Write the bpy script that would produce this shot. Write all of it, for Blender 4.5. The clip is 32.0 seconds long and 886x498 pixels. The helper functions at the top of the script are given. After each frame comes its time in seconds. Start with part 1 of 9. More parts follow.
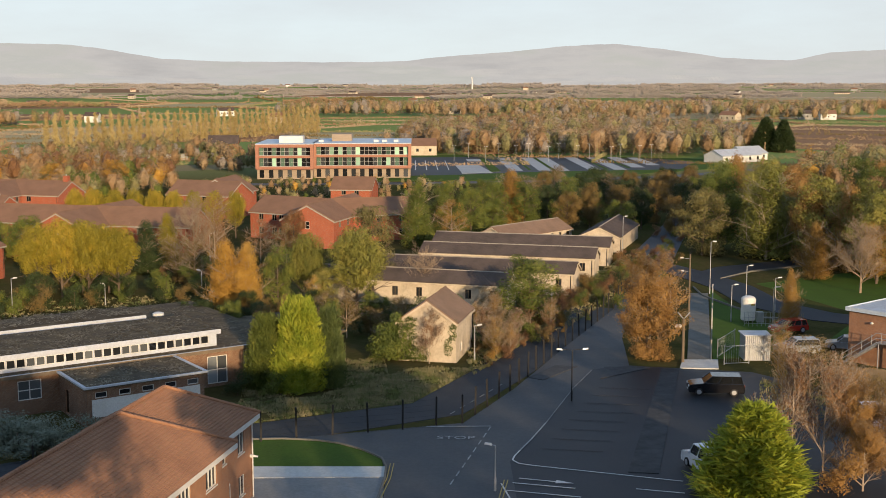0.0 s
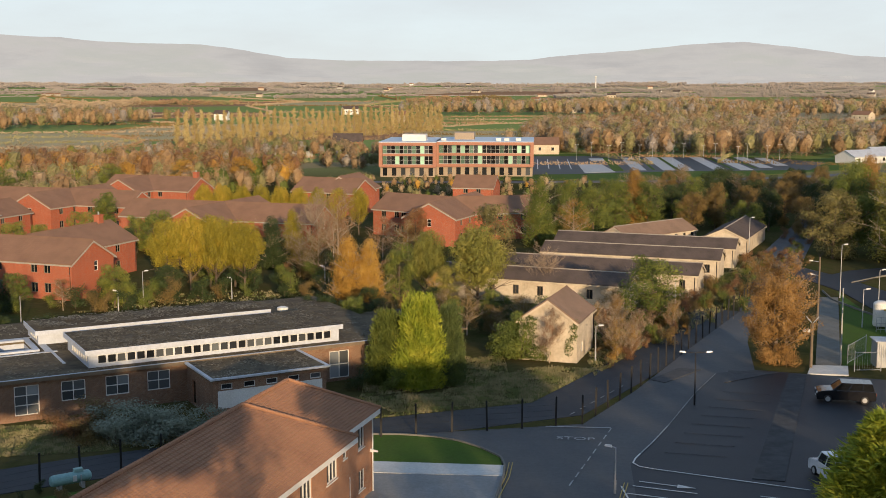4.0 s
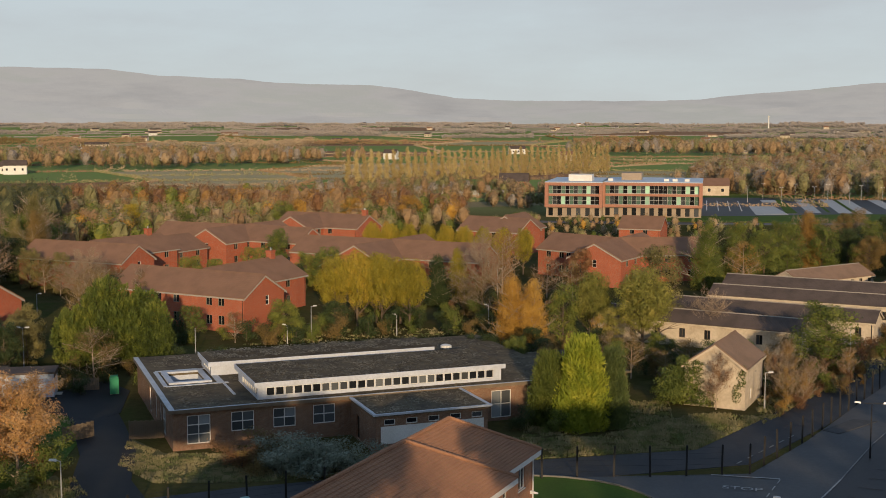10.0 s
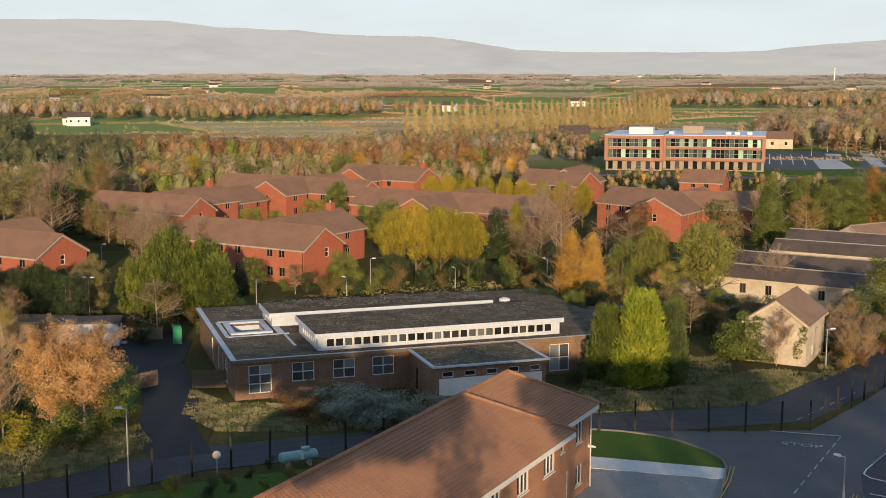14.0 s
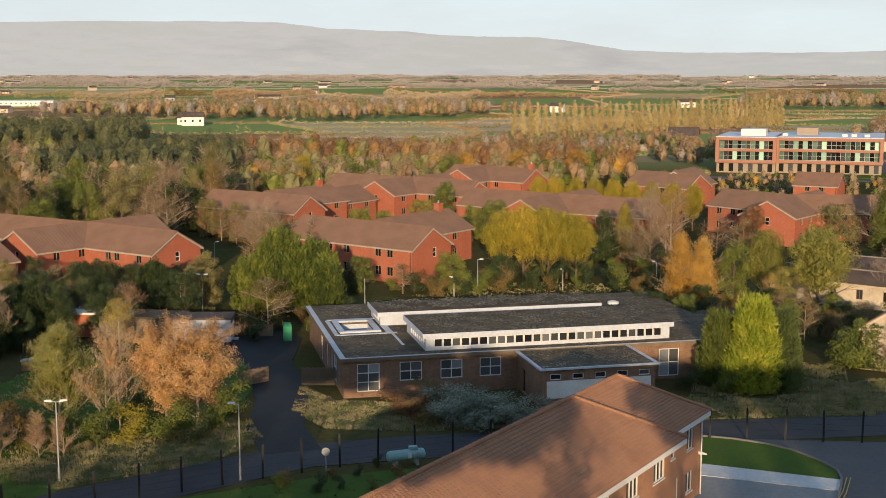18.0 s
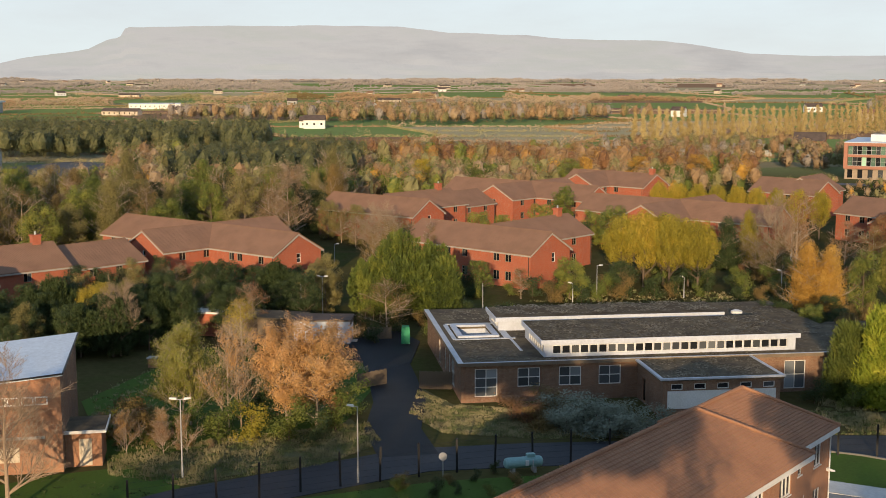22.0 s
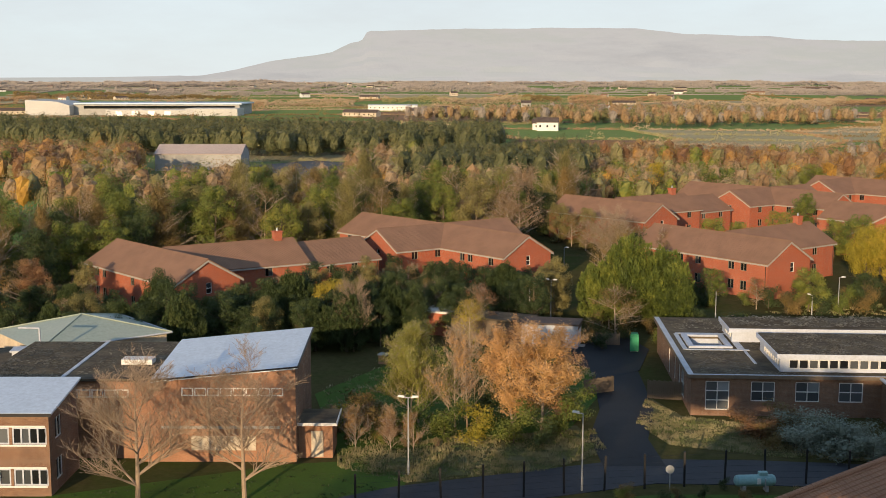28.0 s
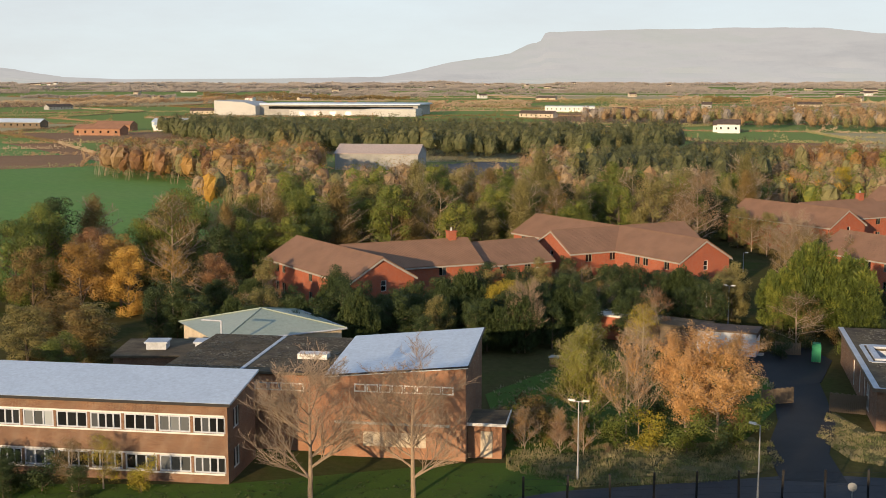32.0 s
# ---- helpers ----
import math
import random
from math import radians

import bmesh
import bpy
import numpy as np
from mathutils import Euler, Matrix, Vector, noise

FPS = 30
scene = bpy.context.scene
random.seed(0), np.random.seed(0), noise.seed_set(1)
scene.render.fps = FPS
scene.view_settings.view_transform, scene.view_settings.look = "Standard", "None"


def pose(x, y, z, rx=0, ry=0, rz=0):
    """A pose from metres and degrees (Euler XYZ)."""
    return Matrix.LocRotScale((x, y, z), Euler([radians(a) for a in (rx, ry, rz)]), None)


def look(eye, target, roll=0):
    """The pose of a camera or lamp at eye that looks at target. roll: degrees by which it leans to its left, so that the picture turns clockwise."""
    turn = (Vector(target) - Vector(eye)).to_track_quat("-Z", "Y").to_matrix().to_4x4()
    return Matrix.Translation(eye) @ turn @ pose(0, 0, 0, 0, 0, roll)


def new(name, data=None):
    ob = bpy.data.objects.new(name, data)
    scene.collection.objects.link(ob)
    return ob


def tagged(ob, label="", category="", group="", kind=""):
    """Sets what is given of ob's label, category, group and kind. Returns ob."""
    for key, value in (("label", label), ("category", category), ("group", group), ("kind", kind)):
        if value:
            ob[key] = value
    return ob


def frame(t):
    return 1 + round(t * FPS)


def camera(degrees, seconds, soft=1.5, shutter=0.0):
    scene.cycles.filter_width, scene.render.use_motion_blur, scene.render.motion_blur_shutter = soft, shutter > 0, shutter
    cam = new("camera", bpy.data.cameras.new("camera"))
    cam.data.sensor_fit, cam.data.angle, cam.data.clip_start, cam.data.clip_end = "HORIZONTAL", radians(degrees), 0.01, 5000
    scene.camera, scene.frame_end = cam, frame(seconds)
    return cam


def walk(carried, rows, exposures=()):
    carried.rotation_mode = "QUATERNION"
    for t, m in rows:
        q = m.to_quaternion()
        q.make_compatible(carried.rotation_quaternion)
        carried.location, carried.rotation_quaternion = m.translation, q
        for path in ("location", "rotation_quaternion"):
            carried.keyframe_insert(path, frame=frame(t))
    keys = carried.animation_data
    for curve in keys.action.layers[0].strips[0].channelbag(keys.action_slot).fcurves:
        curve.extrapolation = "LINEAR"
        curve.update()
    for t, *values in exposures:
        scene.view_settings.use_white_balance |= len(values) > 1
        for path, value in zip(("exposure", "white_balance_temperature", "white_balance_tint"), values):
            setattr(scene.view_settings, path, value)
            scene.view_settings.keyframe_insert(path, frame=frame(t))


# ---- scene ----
cam = camera(40.26, 32.0, 0.9)
# t, x, y, z, tilt, roll, heading
ROWS = [
    (0.0, 0.000, -0.000, 28.000, 82.192, 0.014, 0.000),
    (0.5, -0.037, 0.049, 27.992, 82.179, 0.019, 0.484),
    (1.0, -0.069, 0.096, 27.979, 82.157, 0.018, 1.303),
    (1.5, -0.091, 0.128, 27.959, 82.141, 0.031, 2.117),
    (2.0, -0.102, 0.153, 27.941, 82.143, 0.030, 2.918),
    (2.5, -0.099, 0.165, 27.930, 82.141, 0.030, 3.683),
    (3.0, -0.096, 0.174, 27.926, 82.144, 0.032, 4.395),
    (3.5, -0.090, 0.196, 27.920, 82.141, 0.023, 5.084),
    (5.5, -0.089, 0.276, 27.937, 82.144, 0.023, 7.840),
    (6.0, -0.080, 0.293, 27.925, 82.146, 0.021, 8.536),
    (6.5, -0.075, 0.310, 27.920, 82.147, 0.013, 9.220),
    (7.0, -0.059, 0.324, 27.931, 82.141, 0.012, 9.913),
    (7.5, -0.059, 0.313, 27.939, 82.071, 0.012, 10.608),
    (8.0, -0.069, 0.291, 27.955, 82.051, 0.005, 11.300),
    (8.5, -0.065, 0.281, 28.002, 82.524, 0.001, 11.997),
    (9.0, -0.053, 0.262, 27.991, 85.101, -0.014, 12.667),
    (9.5, -0.017, 0.253, 27.974, 84.124, -0.010, 13.240),
    (10.0, -0.030, 0.252, 27.959, 84.004, -0.015, 13.632),
    (10.5, -0.041, 0.251, 27.971, 82.146, 0.007, 13.958),
    (11.0, -0.033, 0.231, 27.995, 81.779, 0.011, 14.292),
    (11.5, -0.020, 0.202, 28.020, 81.762, 0.003, 14.658),
    (12.0, -0.017, 0.173, 28.031, 81.754, 0.001, 15.000),
    (12.5, -0.036, 0.152, 28.025, 81.751, -0.007, 15.356),
    (13.0, -0.051, 0.165, 28.034, 81.765, -0.000, 15.718),
    (13.5, -0.070, 0.170, 28.041, 81.760, -0.004, 16.080),
    (15.5, -0.210, 0.098, 28.087, 81.733, -0.004, 17.720),
    (16.0, -0.265, 0.089, 28.078, 81.729, -0.005, 18.443),
    (16.5, -0.319, 0.104, 28.082, 81.739, -0.004, 19.189),
    (17.0, -0.350, 0.130, 28.071, 81.753, 0.010, 19.944),
    (17.5, -0.401, 0.147, 28.067, 81.771, -0.005, 20.684),
    (18.0, -0.442, 0.162, 28.073, 81.786, 0.004, 21.437),
    (18.5, -0.481, 0.193, 28.105, 81.798, -0.002, 22.127),
    (19.0, -0.519, 0.232, 28.142, 81.792, 0.001, 22.825),
    (19.5, -0.537, 0.280, 28.151, 81.810, 0.008, 23.553),
    (20.0, -0.610, 0.323, 28.142, 81.831, -0.002, 24.238),
    (20.5, -0.673, 0.376, 28.121, 81.863, 0.002, 24.928),
    (21.0, -0.747, 0.420, 28.105, 81.895, -0.009, 25.604),
    (21.5, -0.825, 0.469, 28.105, 81.924, -0.004, 26.295),
    (22.0, -0.890, 0.534, 28.113, 81.958, -0.003, 27.015),
    (22.5, -0.934, 0.592, 28.114, 81.990, -0.008, 27.766),
    (23.0, -0.956, 0.628, 28.118, 82.011, -0.005, 28.499),
    (23.5, -0.972, 0.632, 28.144, 82.020, -0.002, 29.242),
    (24.0, -0.986, 0.641, 28.190, 82.022, 0.005, 29.979),
    (24.5, -1.000, 0.679, 28.205, 82.028, 0.007, 30.732),
    (25.0, -1.041, 0.732, 28.191, 82.042, -0.001, 31.510),
    (25.5, -1.085, 0.810, 28.187, 82.041, -0.004, 32.410),
    (27.5, -1.246, 1.066, 28.159, 82.057, -0.015, 36.772),
    (28.0, -1.286, 1.146, 28.154, 82.060, -0.023, 37.984),
    (28.5, -1.331, 1.223, 28.144, 82.059, -0.019, 39.183),
    (29.0, -1.368, 1.299, 28.126, 82.059, -0.026, 40.376),
    (29.5, -1.406, 1.373, 28.124, 82.065, -0.019, 41.563),
    (30.0, -1.448, 1.429, 28.112, 82.073, -0.013, 42.763),
    (30.5, -1.501, 1.470, 28.093, 82.090, -0.014, 43.936),
    (31.0, -1.543, 1.504, 28.082, 82.106, -0.010, 45.103),
    (31.5, -1.554, 1.548, 28.084, 82.110, -0.012, 46.027),
    (32.0, -1.565, 1.579, 28.090, 82.111, -0.011, 46.303),
]
EXPOSURES = [(0.0, 0.0), (8.2, 0.0), (9.0, -0.36), (10.0, -0.46), (10.6, -0.18), (11.0, 0.0), (32.0, 0.0)]
walk(cam, [(t, pose(x, y, z, tilt, roll, yaw)) for t, x, y, z, tilt, roll, yaw in ROWS], EXPOSURES)

# ---- light ----
SUN_AZ = 160.0   # degrees clockwise from +y
SUN_EL = 10.0
world = bpy.data.worlds.new("world")
scene.world = world
world.use_nodes = True
_nt = world.node_tree
_sky = _nt.nodes.new("ShaderNodeTexSky")
_sky.sky_type = "NISHITA"
_sky.sun_disc = False
_sky.sun_elevation = radians(SUN_EL)
_sky.sun_rotation = radians(SUN_AZ)
_sky.air_density, _sky.dust_density, _sky.ozone_density = 0.8, 0.2, 3.0
# a thin even veil of high cloud over the whole sky, with broken grey cloud higher up
_co = _nt.nodes.new("ShaderNodeTexCoord")
_mp = _nt.nodes.new("ShaderNodeMapping")
_mp.inputs["Scale"].default_value = (2.2, 2.2, 9.0)
_nt.links.new(_co.outputs["Generated"], _mp.inputs[0])
_no = _nt.nodes.new("ShaderNodeTexNoise")
_no.inputs["Scale"].default_value, _no.inputs["Detail"].default_value, _no.inputs["Roughness"].default_value = 1.6, 7.0, 0.6
_nt.links.new(_mp.outputs[0], _no.inputs[0])
_cr = _nt.nodes.new("ShaderNodeValToRGB")
_cr.color_ramp.elements[0].position, _cr.color_ramp.elements[0].color = 0.40, (6.8, 7.4, 7.6, 1)
_cr.color_ramp.elements[1].position, _cr.color_ramp.elements[1].color = 0.66, (6.3, 6.6, 6.75, 1)
_nt.links.new(_no.outputs[0], _cr.inputs[0])
_mx = _nt.nodes.new("ShaderNodeMix")
_mx.data_type = "RGBA"
_nt.links.new(_sky.outputs[0], _mx.inputs[6])
_ve = _nt.nodes.new("ShaderNodeMix")
_ve.data_type = "RGBA"
_ve.inputs[7].default_value = (2.6, 3.9, 6.0, 1)
_c2 = _nt.nodes.new("ShaderNodeValToRGB")
_c2.color_ramp.elements[0].position, _c2.color_ramp.elements[0].color = 0.42, (6.8, 7.4, 7.6, 1)
_c2.color_ramp.elements[1].position, _c2.color_ramp.elements[1].color = 0.64, (6.0, 6.2, 6.4, 1)
_nt.links.new(_no.outputs[0], _c2.inputs[0])
_hi = _nt.nodes.new("ShaderNodeMix")
_hi.data_type = "RGBA"
_nt.links.new(_cr.outputs[0], _hi.inputs[6])
_nt.links.new(_c2.outputs[0], _hi.inputs[7])
_nt.links.new(_hi.outputs[2], _ve.inputs[6])
_nt.links.new(_ve.outputs[2], _mx.inputs[7])
# the veil is thick towards the horizon and thin overhead
_sz = _nt.nodes.new("ShaderNodeSeparateXYZ")
_nt.links.new(_co.outputs["Generated"], _sz.inputs[0])
_mh = _nt.nodes.new("ShaderNodeMapRange")
_mh.inputs[1].default_value, _mh.inputs[2].default_value, _mh.inputs[3].default_value, _mh.inputs[4].default_value = 0.07, 0.17, 0.0, 1.0
_nt.links.new(_sz.outputs[2], _mh.inputs[0])
_nt.links.new(_mh.outputs[0], _hi.inputs[0])
_mr = _nt.nodes.new("ShaderNodeMapRange")
_mr.inputs[1].default_value, _mr.inputs[2].default_value, _mr.inputs[3].default_value, _mr.inputs[4].default_value = 0.0, 1.0, 0.9, 0.6
_nt.links.new(_sz.outputs[2], _mr.inputs[0])
_nt.links.new(_mr.outputs[0], _mx.inputs[0])
_mb = _nt.nodes.new("ShaderNodeMapRange")
_mb.inputs[1].default_value, _mb.inputs[2].default_value, _mb.inputs[3].default_value, _mb.inputs[4].default_value = 0.12, 0.6, 0.0, 1.0
_nt.links.new(_sz.outputs[2], _mb.inputs[0])
_nt.links.new(_mb.outputs[0], _ve.inputs[0])
_nt.links.new(_mx.outputs[2], _nt.nodes["Background"].inputs[0])
_nt.nodes["Background"].inputs[1].default_value = 0.12
sun = new("sun", bpy.data.lights.new("sun", "SUN"))
sun.data.energy = 5.8
sun.data.angle = radians(0.6)
sun.data.color = (1.0, 0.74, 0.46)
_saz = radians(SUN_AZ)
sun.matrix_world = look((0, 0, 60), (-math.sin(_saz) * 10, -math.cos(_saz) * 10, 60 - 10 * math.tan(radians(SUN_EL))))


# ---- materials ----
def material(name, rough=0.8, metal=0.0):
    m = bpy.data.materials.new(name)
    m.use_nodes = True
    b = m.node_tree.nodes["Principled BSDF"]
    b.inputs["Roughness"].default_value = rough
    b.inputs["Metallic"].default_value = metal
    b.inputs["Specular IOR Level"].default_value = 0.3
    return m, m.node_tree, b


def node(nt, kind, **sockets):
    n = nt.nodes.new(kind)
    for k, v in sockets.items():
        n.inputs[k.replace("_", " ")].default_value = v
    return n


def ramp(nt, src, stops):
    r = nt.nodes.new("ShaderNodeValToRGB")
    e = r.color_ramp.elements
    while len(e) < len(stops):
        e.new(0.5)
    for i, (p, c) in enumerate(stops):
        e[i].position, e[i].color = p, (*c, 1)
    nt.links.new(src, r.inputs[0])
    return r.outputs[0]


def mix(nt, fac, a, b, blend="MIX"):
    n = nt.nodes.new("ShaderNodeMix")
    n.data_type, n.blend_type = "RGBA", blend
    for s, v in ((0, fac), (6, a), (7, b)):
        if isinstance(v, bpy.types.NodeSocket):
            nt.links.new(v, n.inputs[s])
        elif s == 0:
            n.inputs[0].default_value = v
        else:
            n.inputs[s].default_value = (*v, 1)
    return n.outputs[2]


def coords(nt, kind="Object", scale=None):
    c = nt.nodes.new("ShaderNodeTexCoord").outputs[kind]
    if scale:
        m = node(nt, "ShaderNodeMapping", Scale=scale)
        nt.links.new(c, m.inputs[0])
        c = m.outputs[0]
    return c


def noise_tex(nt, c, scale, detail=6.0, rough=0.6):
    n = node(nt, "ShaderNodeTexNoise", Scale=scale, Detail=detail, Roughness=rough)
    nt.links.new(c, n.inputs[0])
    return n.outputs[0]


def bump(nt, b, src, strength, dist):
    n = node(nt, "ShaderNodeBump", Strength=strength, Distance=dist)
    nt.links.new(src, n.inputs["Height"])
    nt.links.new(n.outputs[0], b.inputs["Normal"])


def worn(name, base, dirt, rough=0.85, big=0.35, fine=6.0, metal=0.0, bumpy=0.3, amount=0.65):
    """A surface of one colour with broad stains of another and fine grain."""
    m, nt, b = material(name, rough, metal)
    c = coords(nt)
    f = ramp(nt, noise_tex(nt, c, big, 8, 0.65), [(0.35, (0, 0, 0)), (0.75, (amount,) * 3)])
    col = mix(nt, f, base, dirt)
    g = noise_tex(nt, c, fine, 4, 0.7)
    col = mix(nt, 0.5, col, ramp(nt, g, [(0.3, (0.55,) * 3), (0.7, (1.0,) * 3)]), "MULTIPLY")
    nt.links.new(col, b.inputs["Base Color"])
    bump(nt, b, g, bumpy, 0.02)
    return m


def brick_mat(name, c1, c2, mortar, stain):
    m, nt, b = material(name, 0.9)
    # wall-aligned coordinates: along the wall by x + y, up by z
    c = coords(nt)
    sep = nt.nodes.new("ShaderNodeSeparateXYZ")
    nt.links.new(c, sep.inputs[0])
    add = nt.nodes.new("ShaderNodeMath")
    nt.links.new(sep.outputs[0], add.inputs[0])
    nt.links.new(sep.outputs[1], add.inputs[1])
    com = nt.nodes.new("ShaderNodeCombineXYZ")
    nt.links.new(add.outputs[0], com.inputs[0])
    nt.links.new(sep.outputs[2], com.inputs[1])
    t = node(nt, "ShaderNodeTexBrick", Scale=1.0)
    t.inputs["Brick Width"].default_value = 0.225
    t.inputs["Row Height"].default_value = 0.075
    t.inputs["Mortar Size"].default_value = 0.006
    t.inputs["Color1"].default_value = (*c1, 1)
    t.inputs["Color2"].default_value = (*c2, 1)
    t.inputs["Mortar"].default_value = (*mortar, 1)
    nt.links.new(com.outputs[0], t.inputs[0])
    f = ramp(nt, noise_tex(nt, c, 0.5, 8, 0.65), [(0.4, (0, 0, 0)), (0.75, (0.7,) * 3)])
    col = mix(nt, f, t.outputs[0], stain)
    streak = noise_tex(nt, coords(nt, "Object", (3.0, 3.0, 0.25)), 1.0, 5)
    col = mix(nt, 0.16, col, ramp(nt, streak, [(0.35, (0.6,) * 3), (0.65, (1,) * 3)]), "MULTIPLY")
    nt.links.new(col, b.inputs["Base Color"])
    bump(nt, b, t.outputs[1], 0.4, 0.006)
    return m


def tile_mat(name, base, dark, moss, across=0.3, course=0.33):
    m, nt, b = material(name, 0.85)
    c = coords(nt)
    n1 = noise_tex(nt, c, 0.4, 8, 0.65)
    col = mix(nt, ramp(nt, n1, [(0.4, (0, 0, 0)), (0.7, (0.8,) * 3)]), base, dark)
    n2 = noise_tex(nt, c, 3.0, 5, 0.7)
    col = mix(nt, ramp(nt, n2, [(0.55, (0, 0, 0)), (0.75, (0.6,) * 3)]), col, moss)
    w = node(nt, "ShaderNodeTexWave", Scale=1.0 / across / 2, Distortion=0.3)
    w.bands_direction = "X"
    nt.links.new(c, w.inputs[0])
    w2 = node(nt, "ShaderNodeTexWave", Scale=1.0 / course / 2, Distortion=0.3)
    w2.bands_direction = "Z"
    w2.wave_profile = "SAW"
    nt.links.new(c, w2.inputs[0])
    h = mix(nt, 0.5, w.outputs[0], w2.outputs[0])
    nt.links.new(col, b.inputs["Base Color"])
    bump(nt, b, h, 0.6, 0.05)
    return m


def leaf_mat(name, stops, gloss=0.55):
    """Leaves whose colour varies leaf by leaf and tree by tree, and lets light through."""
    m, nt, b = material(name, gloss)
    g = nt.nodes.new("ShaderNodeNewGeometry")
    o = nt.nodes.new("ShaderNodeObjectInfo")
    # broad noise puts light and dark clump shading into the leaf colour
    n0 = nt.nodes.new("ShaderNodeMath")
    n0.operation = "MULTIPLY_ADD"
    nt.links.new(noise_tex(nt, coords(nt, "Object"), 0.55, 4), n0.inputs[0])
    n0.inputs[1].default_value, n0.inputs[2].default_value = 1.7, -0.35
    n = n0.outputs[0]
    a = nt.nodes.new("ShaderNodeMath")
    a.operation = "MULTIPLY_ADD"
    nt.links.new(g.outputs["Random Per Island"], a.inputs[0])
    a.inputs[1].default_value = 0.22
    nt.links.new(n, a.inputs[2])
    a2 = nt.nodes.new("ShaderNodeMath")
    a2.operation = "MULTIPLY_ADD"
    nt.links.new(o.outputs["Random"], a2.inputs[0])
    a2.inputs[1].default_value = 0.35
    nt.links.new(a.outputs[0], a2.inputs[2])
    a3 = nt.nodes.new("ShaderNodeMath")
    a3.operation = "MULTIPLY_ADD"
    nt.links.new(a2.outputs[0], a3.inputs[0])
    a3.inputs[1].default_value, a3.inputs[2].default_value = 1.0, -0.28
    col = ramp(nt, a3.outputs[0], stops)
    nt.links.new(col, b.inputs["Base Color"])
    b.inputs["Specular IOR Level"].default_value = 0.22
    tr = nt.nodes.new("ShaderNodeBsdfTranslucent")
    nt.links.new(col, tr.inputs[0])
    ms = nt.nodes.new("ShaderNodeMixShader")
    ms.inputs[0].default_value = 0.2
    nt.links.new(b.outputs[0], ms.inputs[1])
    nt.links.new(tr.outputs[0], ms.inputs[2])
    nt.links.new(ms.outputs[0], nt.nodes["Material Output"].inputs[0])
    return m


BRICK_RED = brick_mat("red_brick", (0.42, 0.115, 0.055), (0.35, 0.09, 0.045), (0.32, 0.2, 0.15), (0.27, 0.09, 0.055))
BRICK_BROWN = brick_mat("brown_brick", (0.25, 0.135, 0.078), (0.175, 0.092, 0.056), (0.34, 0.27, 0.2), (0.1, 0.065, 0.048))
BRICK_ORANGE = brick_mat("orange_brick", (0.4, 0.19, 0.1), (0.31, 0.145, 0.078), (0.38, 0.28, 0.2), (0.2, 0.11, 0.07))
TILE_RED = tile_mat("terracotta_tiles", (0.34, 0.175, 0.1), (0.25, 0.125, 0.075), (0.24, 0.17, 0.1))
TILE_BROWN = tile_mat("brown_tiles", (0.26, 0.145, 0.09), (0.2, 0.112, 0.07), (0.19, 0.14, 0.08))
SLATE = tile_mat("old_asbestos_slate", (0.12, 0.09, 0.075), (0.06, 0.048, 0.042), (0.12, 0.1, 0.05))
TILE_TAN = tile_mat("tan_tiles", (0.27, 0.17, 0.11), (0.18, 0.115, 0.075), (0.16, 0.12, 0.07))
FELT = worn("mossy_roof_felt", (0.088, 0.07, 0.052), (0.2, 0.16, 0.1), 0.95, 0.7, 2.5, bumpy=1.0, amount=1.0)
# worn white, its base cooled and darkened to stand in for shade
WHITE_OLD = worn("weathered_shade_tinted_boarding", (0.54, 0.58, 0.65), (0.38, 0.39, 0.41), 0.6, 0.6, 5.0, bumpy=0.05)
PAVE = worn("pale_pavement_concrete", (0.6, 0.6, 0.57), (0.45, 0.45, 0.42), 0.9, 0.4, 4.0)
TRIM = worn("weathered_trim", (0.42, 0.38, 0.33), (0.28, 0.25, 0.21), 0.7, 0.8, 6.0, bumpy=0.05)
WHITE = worn("white_paint", (0.78, 0.76, 0.72), (0.6, 0.57, 0.5), 0.5, 0.6, 8.0, bumpy=0.05)
RENDER_W = worn("cream_render", (0.66, 0.56, 0.42), (0.4, 0.32, 0.23), 0.9, 0.5, 3.0, bumpy=0.2, amount=0.9)
LEAD = worn("lead_flashing", (0.55, 0.58, 0.62), (0.3, 0.31, 0.33), 0.5, 0.8, 4.0, bumpy=0.2)
PALE_ROOF = worn("pale_blue_roof_sheet", (0.58, 0.66, 0.74), (0.47, 0.54, 0.62), 0.5, 0.25, 3.0, bumpy=0.1)
GREEN_GLASS = worn("green_copper_sheet", (0.33, 0.38, 0.3), (0.4, 0.42, 0.33), 0.4, 0.25, 3.0, bumpy=0.1)
CONCRETE = worn("concrete", (0.42, 0.41, 0.38), (0.28, 0.27, 0.24), 0.9, 0.3, 4.0)
ASPHALT = worn("asphalt", (0.072, 0.074, 0.078), (0.12, 0.115, 0.11), 0.7, 0.15, 3.0, bumpy=0.3, amount=0.8)
ASPHALT_OLD = worn("old_cracked_asphalt", (0.032, 0.034, 0.039), (0.06, 0.06, 0.06), 0.75, 0.3, 3.0, bumpy=0.3, amount=0.8)
ASPHALT_DARK = worn("damp_dark_asphalt", (0.012, 0.0135, 0.016), (0.026, 0.027, 0.027), 0.75, 0.3, 4.0, bumpy=0.2)
ASPHALT_NEW = worn("fresh_asphalt", (0.02, 0.022, 0.028), (0.04, 0.041, 0.045), 0.6, 0.12, 4.0, bumpy=0.2)
# path concrete darkened to stand in for shade on it; kerbs share it
PATH = worn("shade_dark_concrete", (0.2, 0.19, 0.165), (0.11, 0.105, 0.08), 0.9, 0.6, 4.0)
APRON = worn("grey_forecourt_concrete", (0.28, 0.28, 0.27), (0.2, 0.2, 0.19), 0.85, 0.4, 4.0)
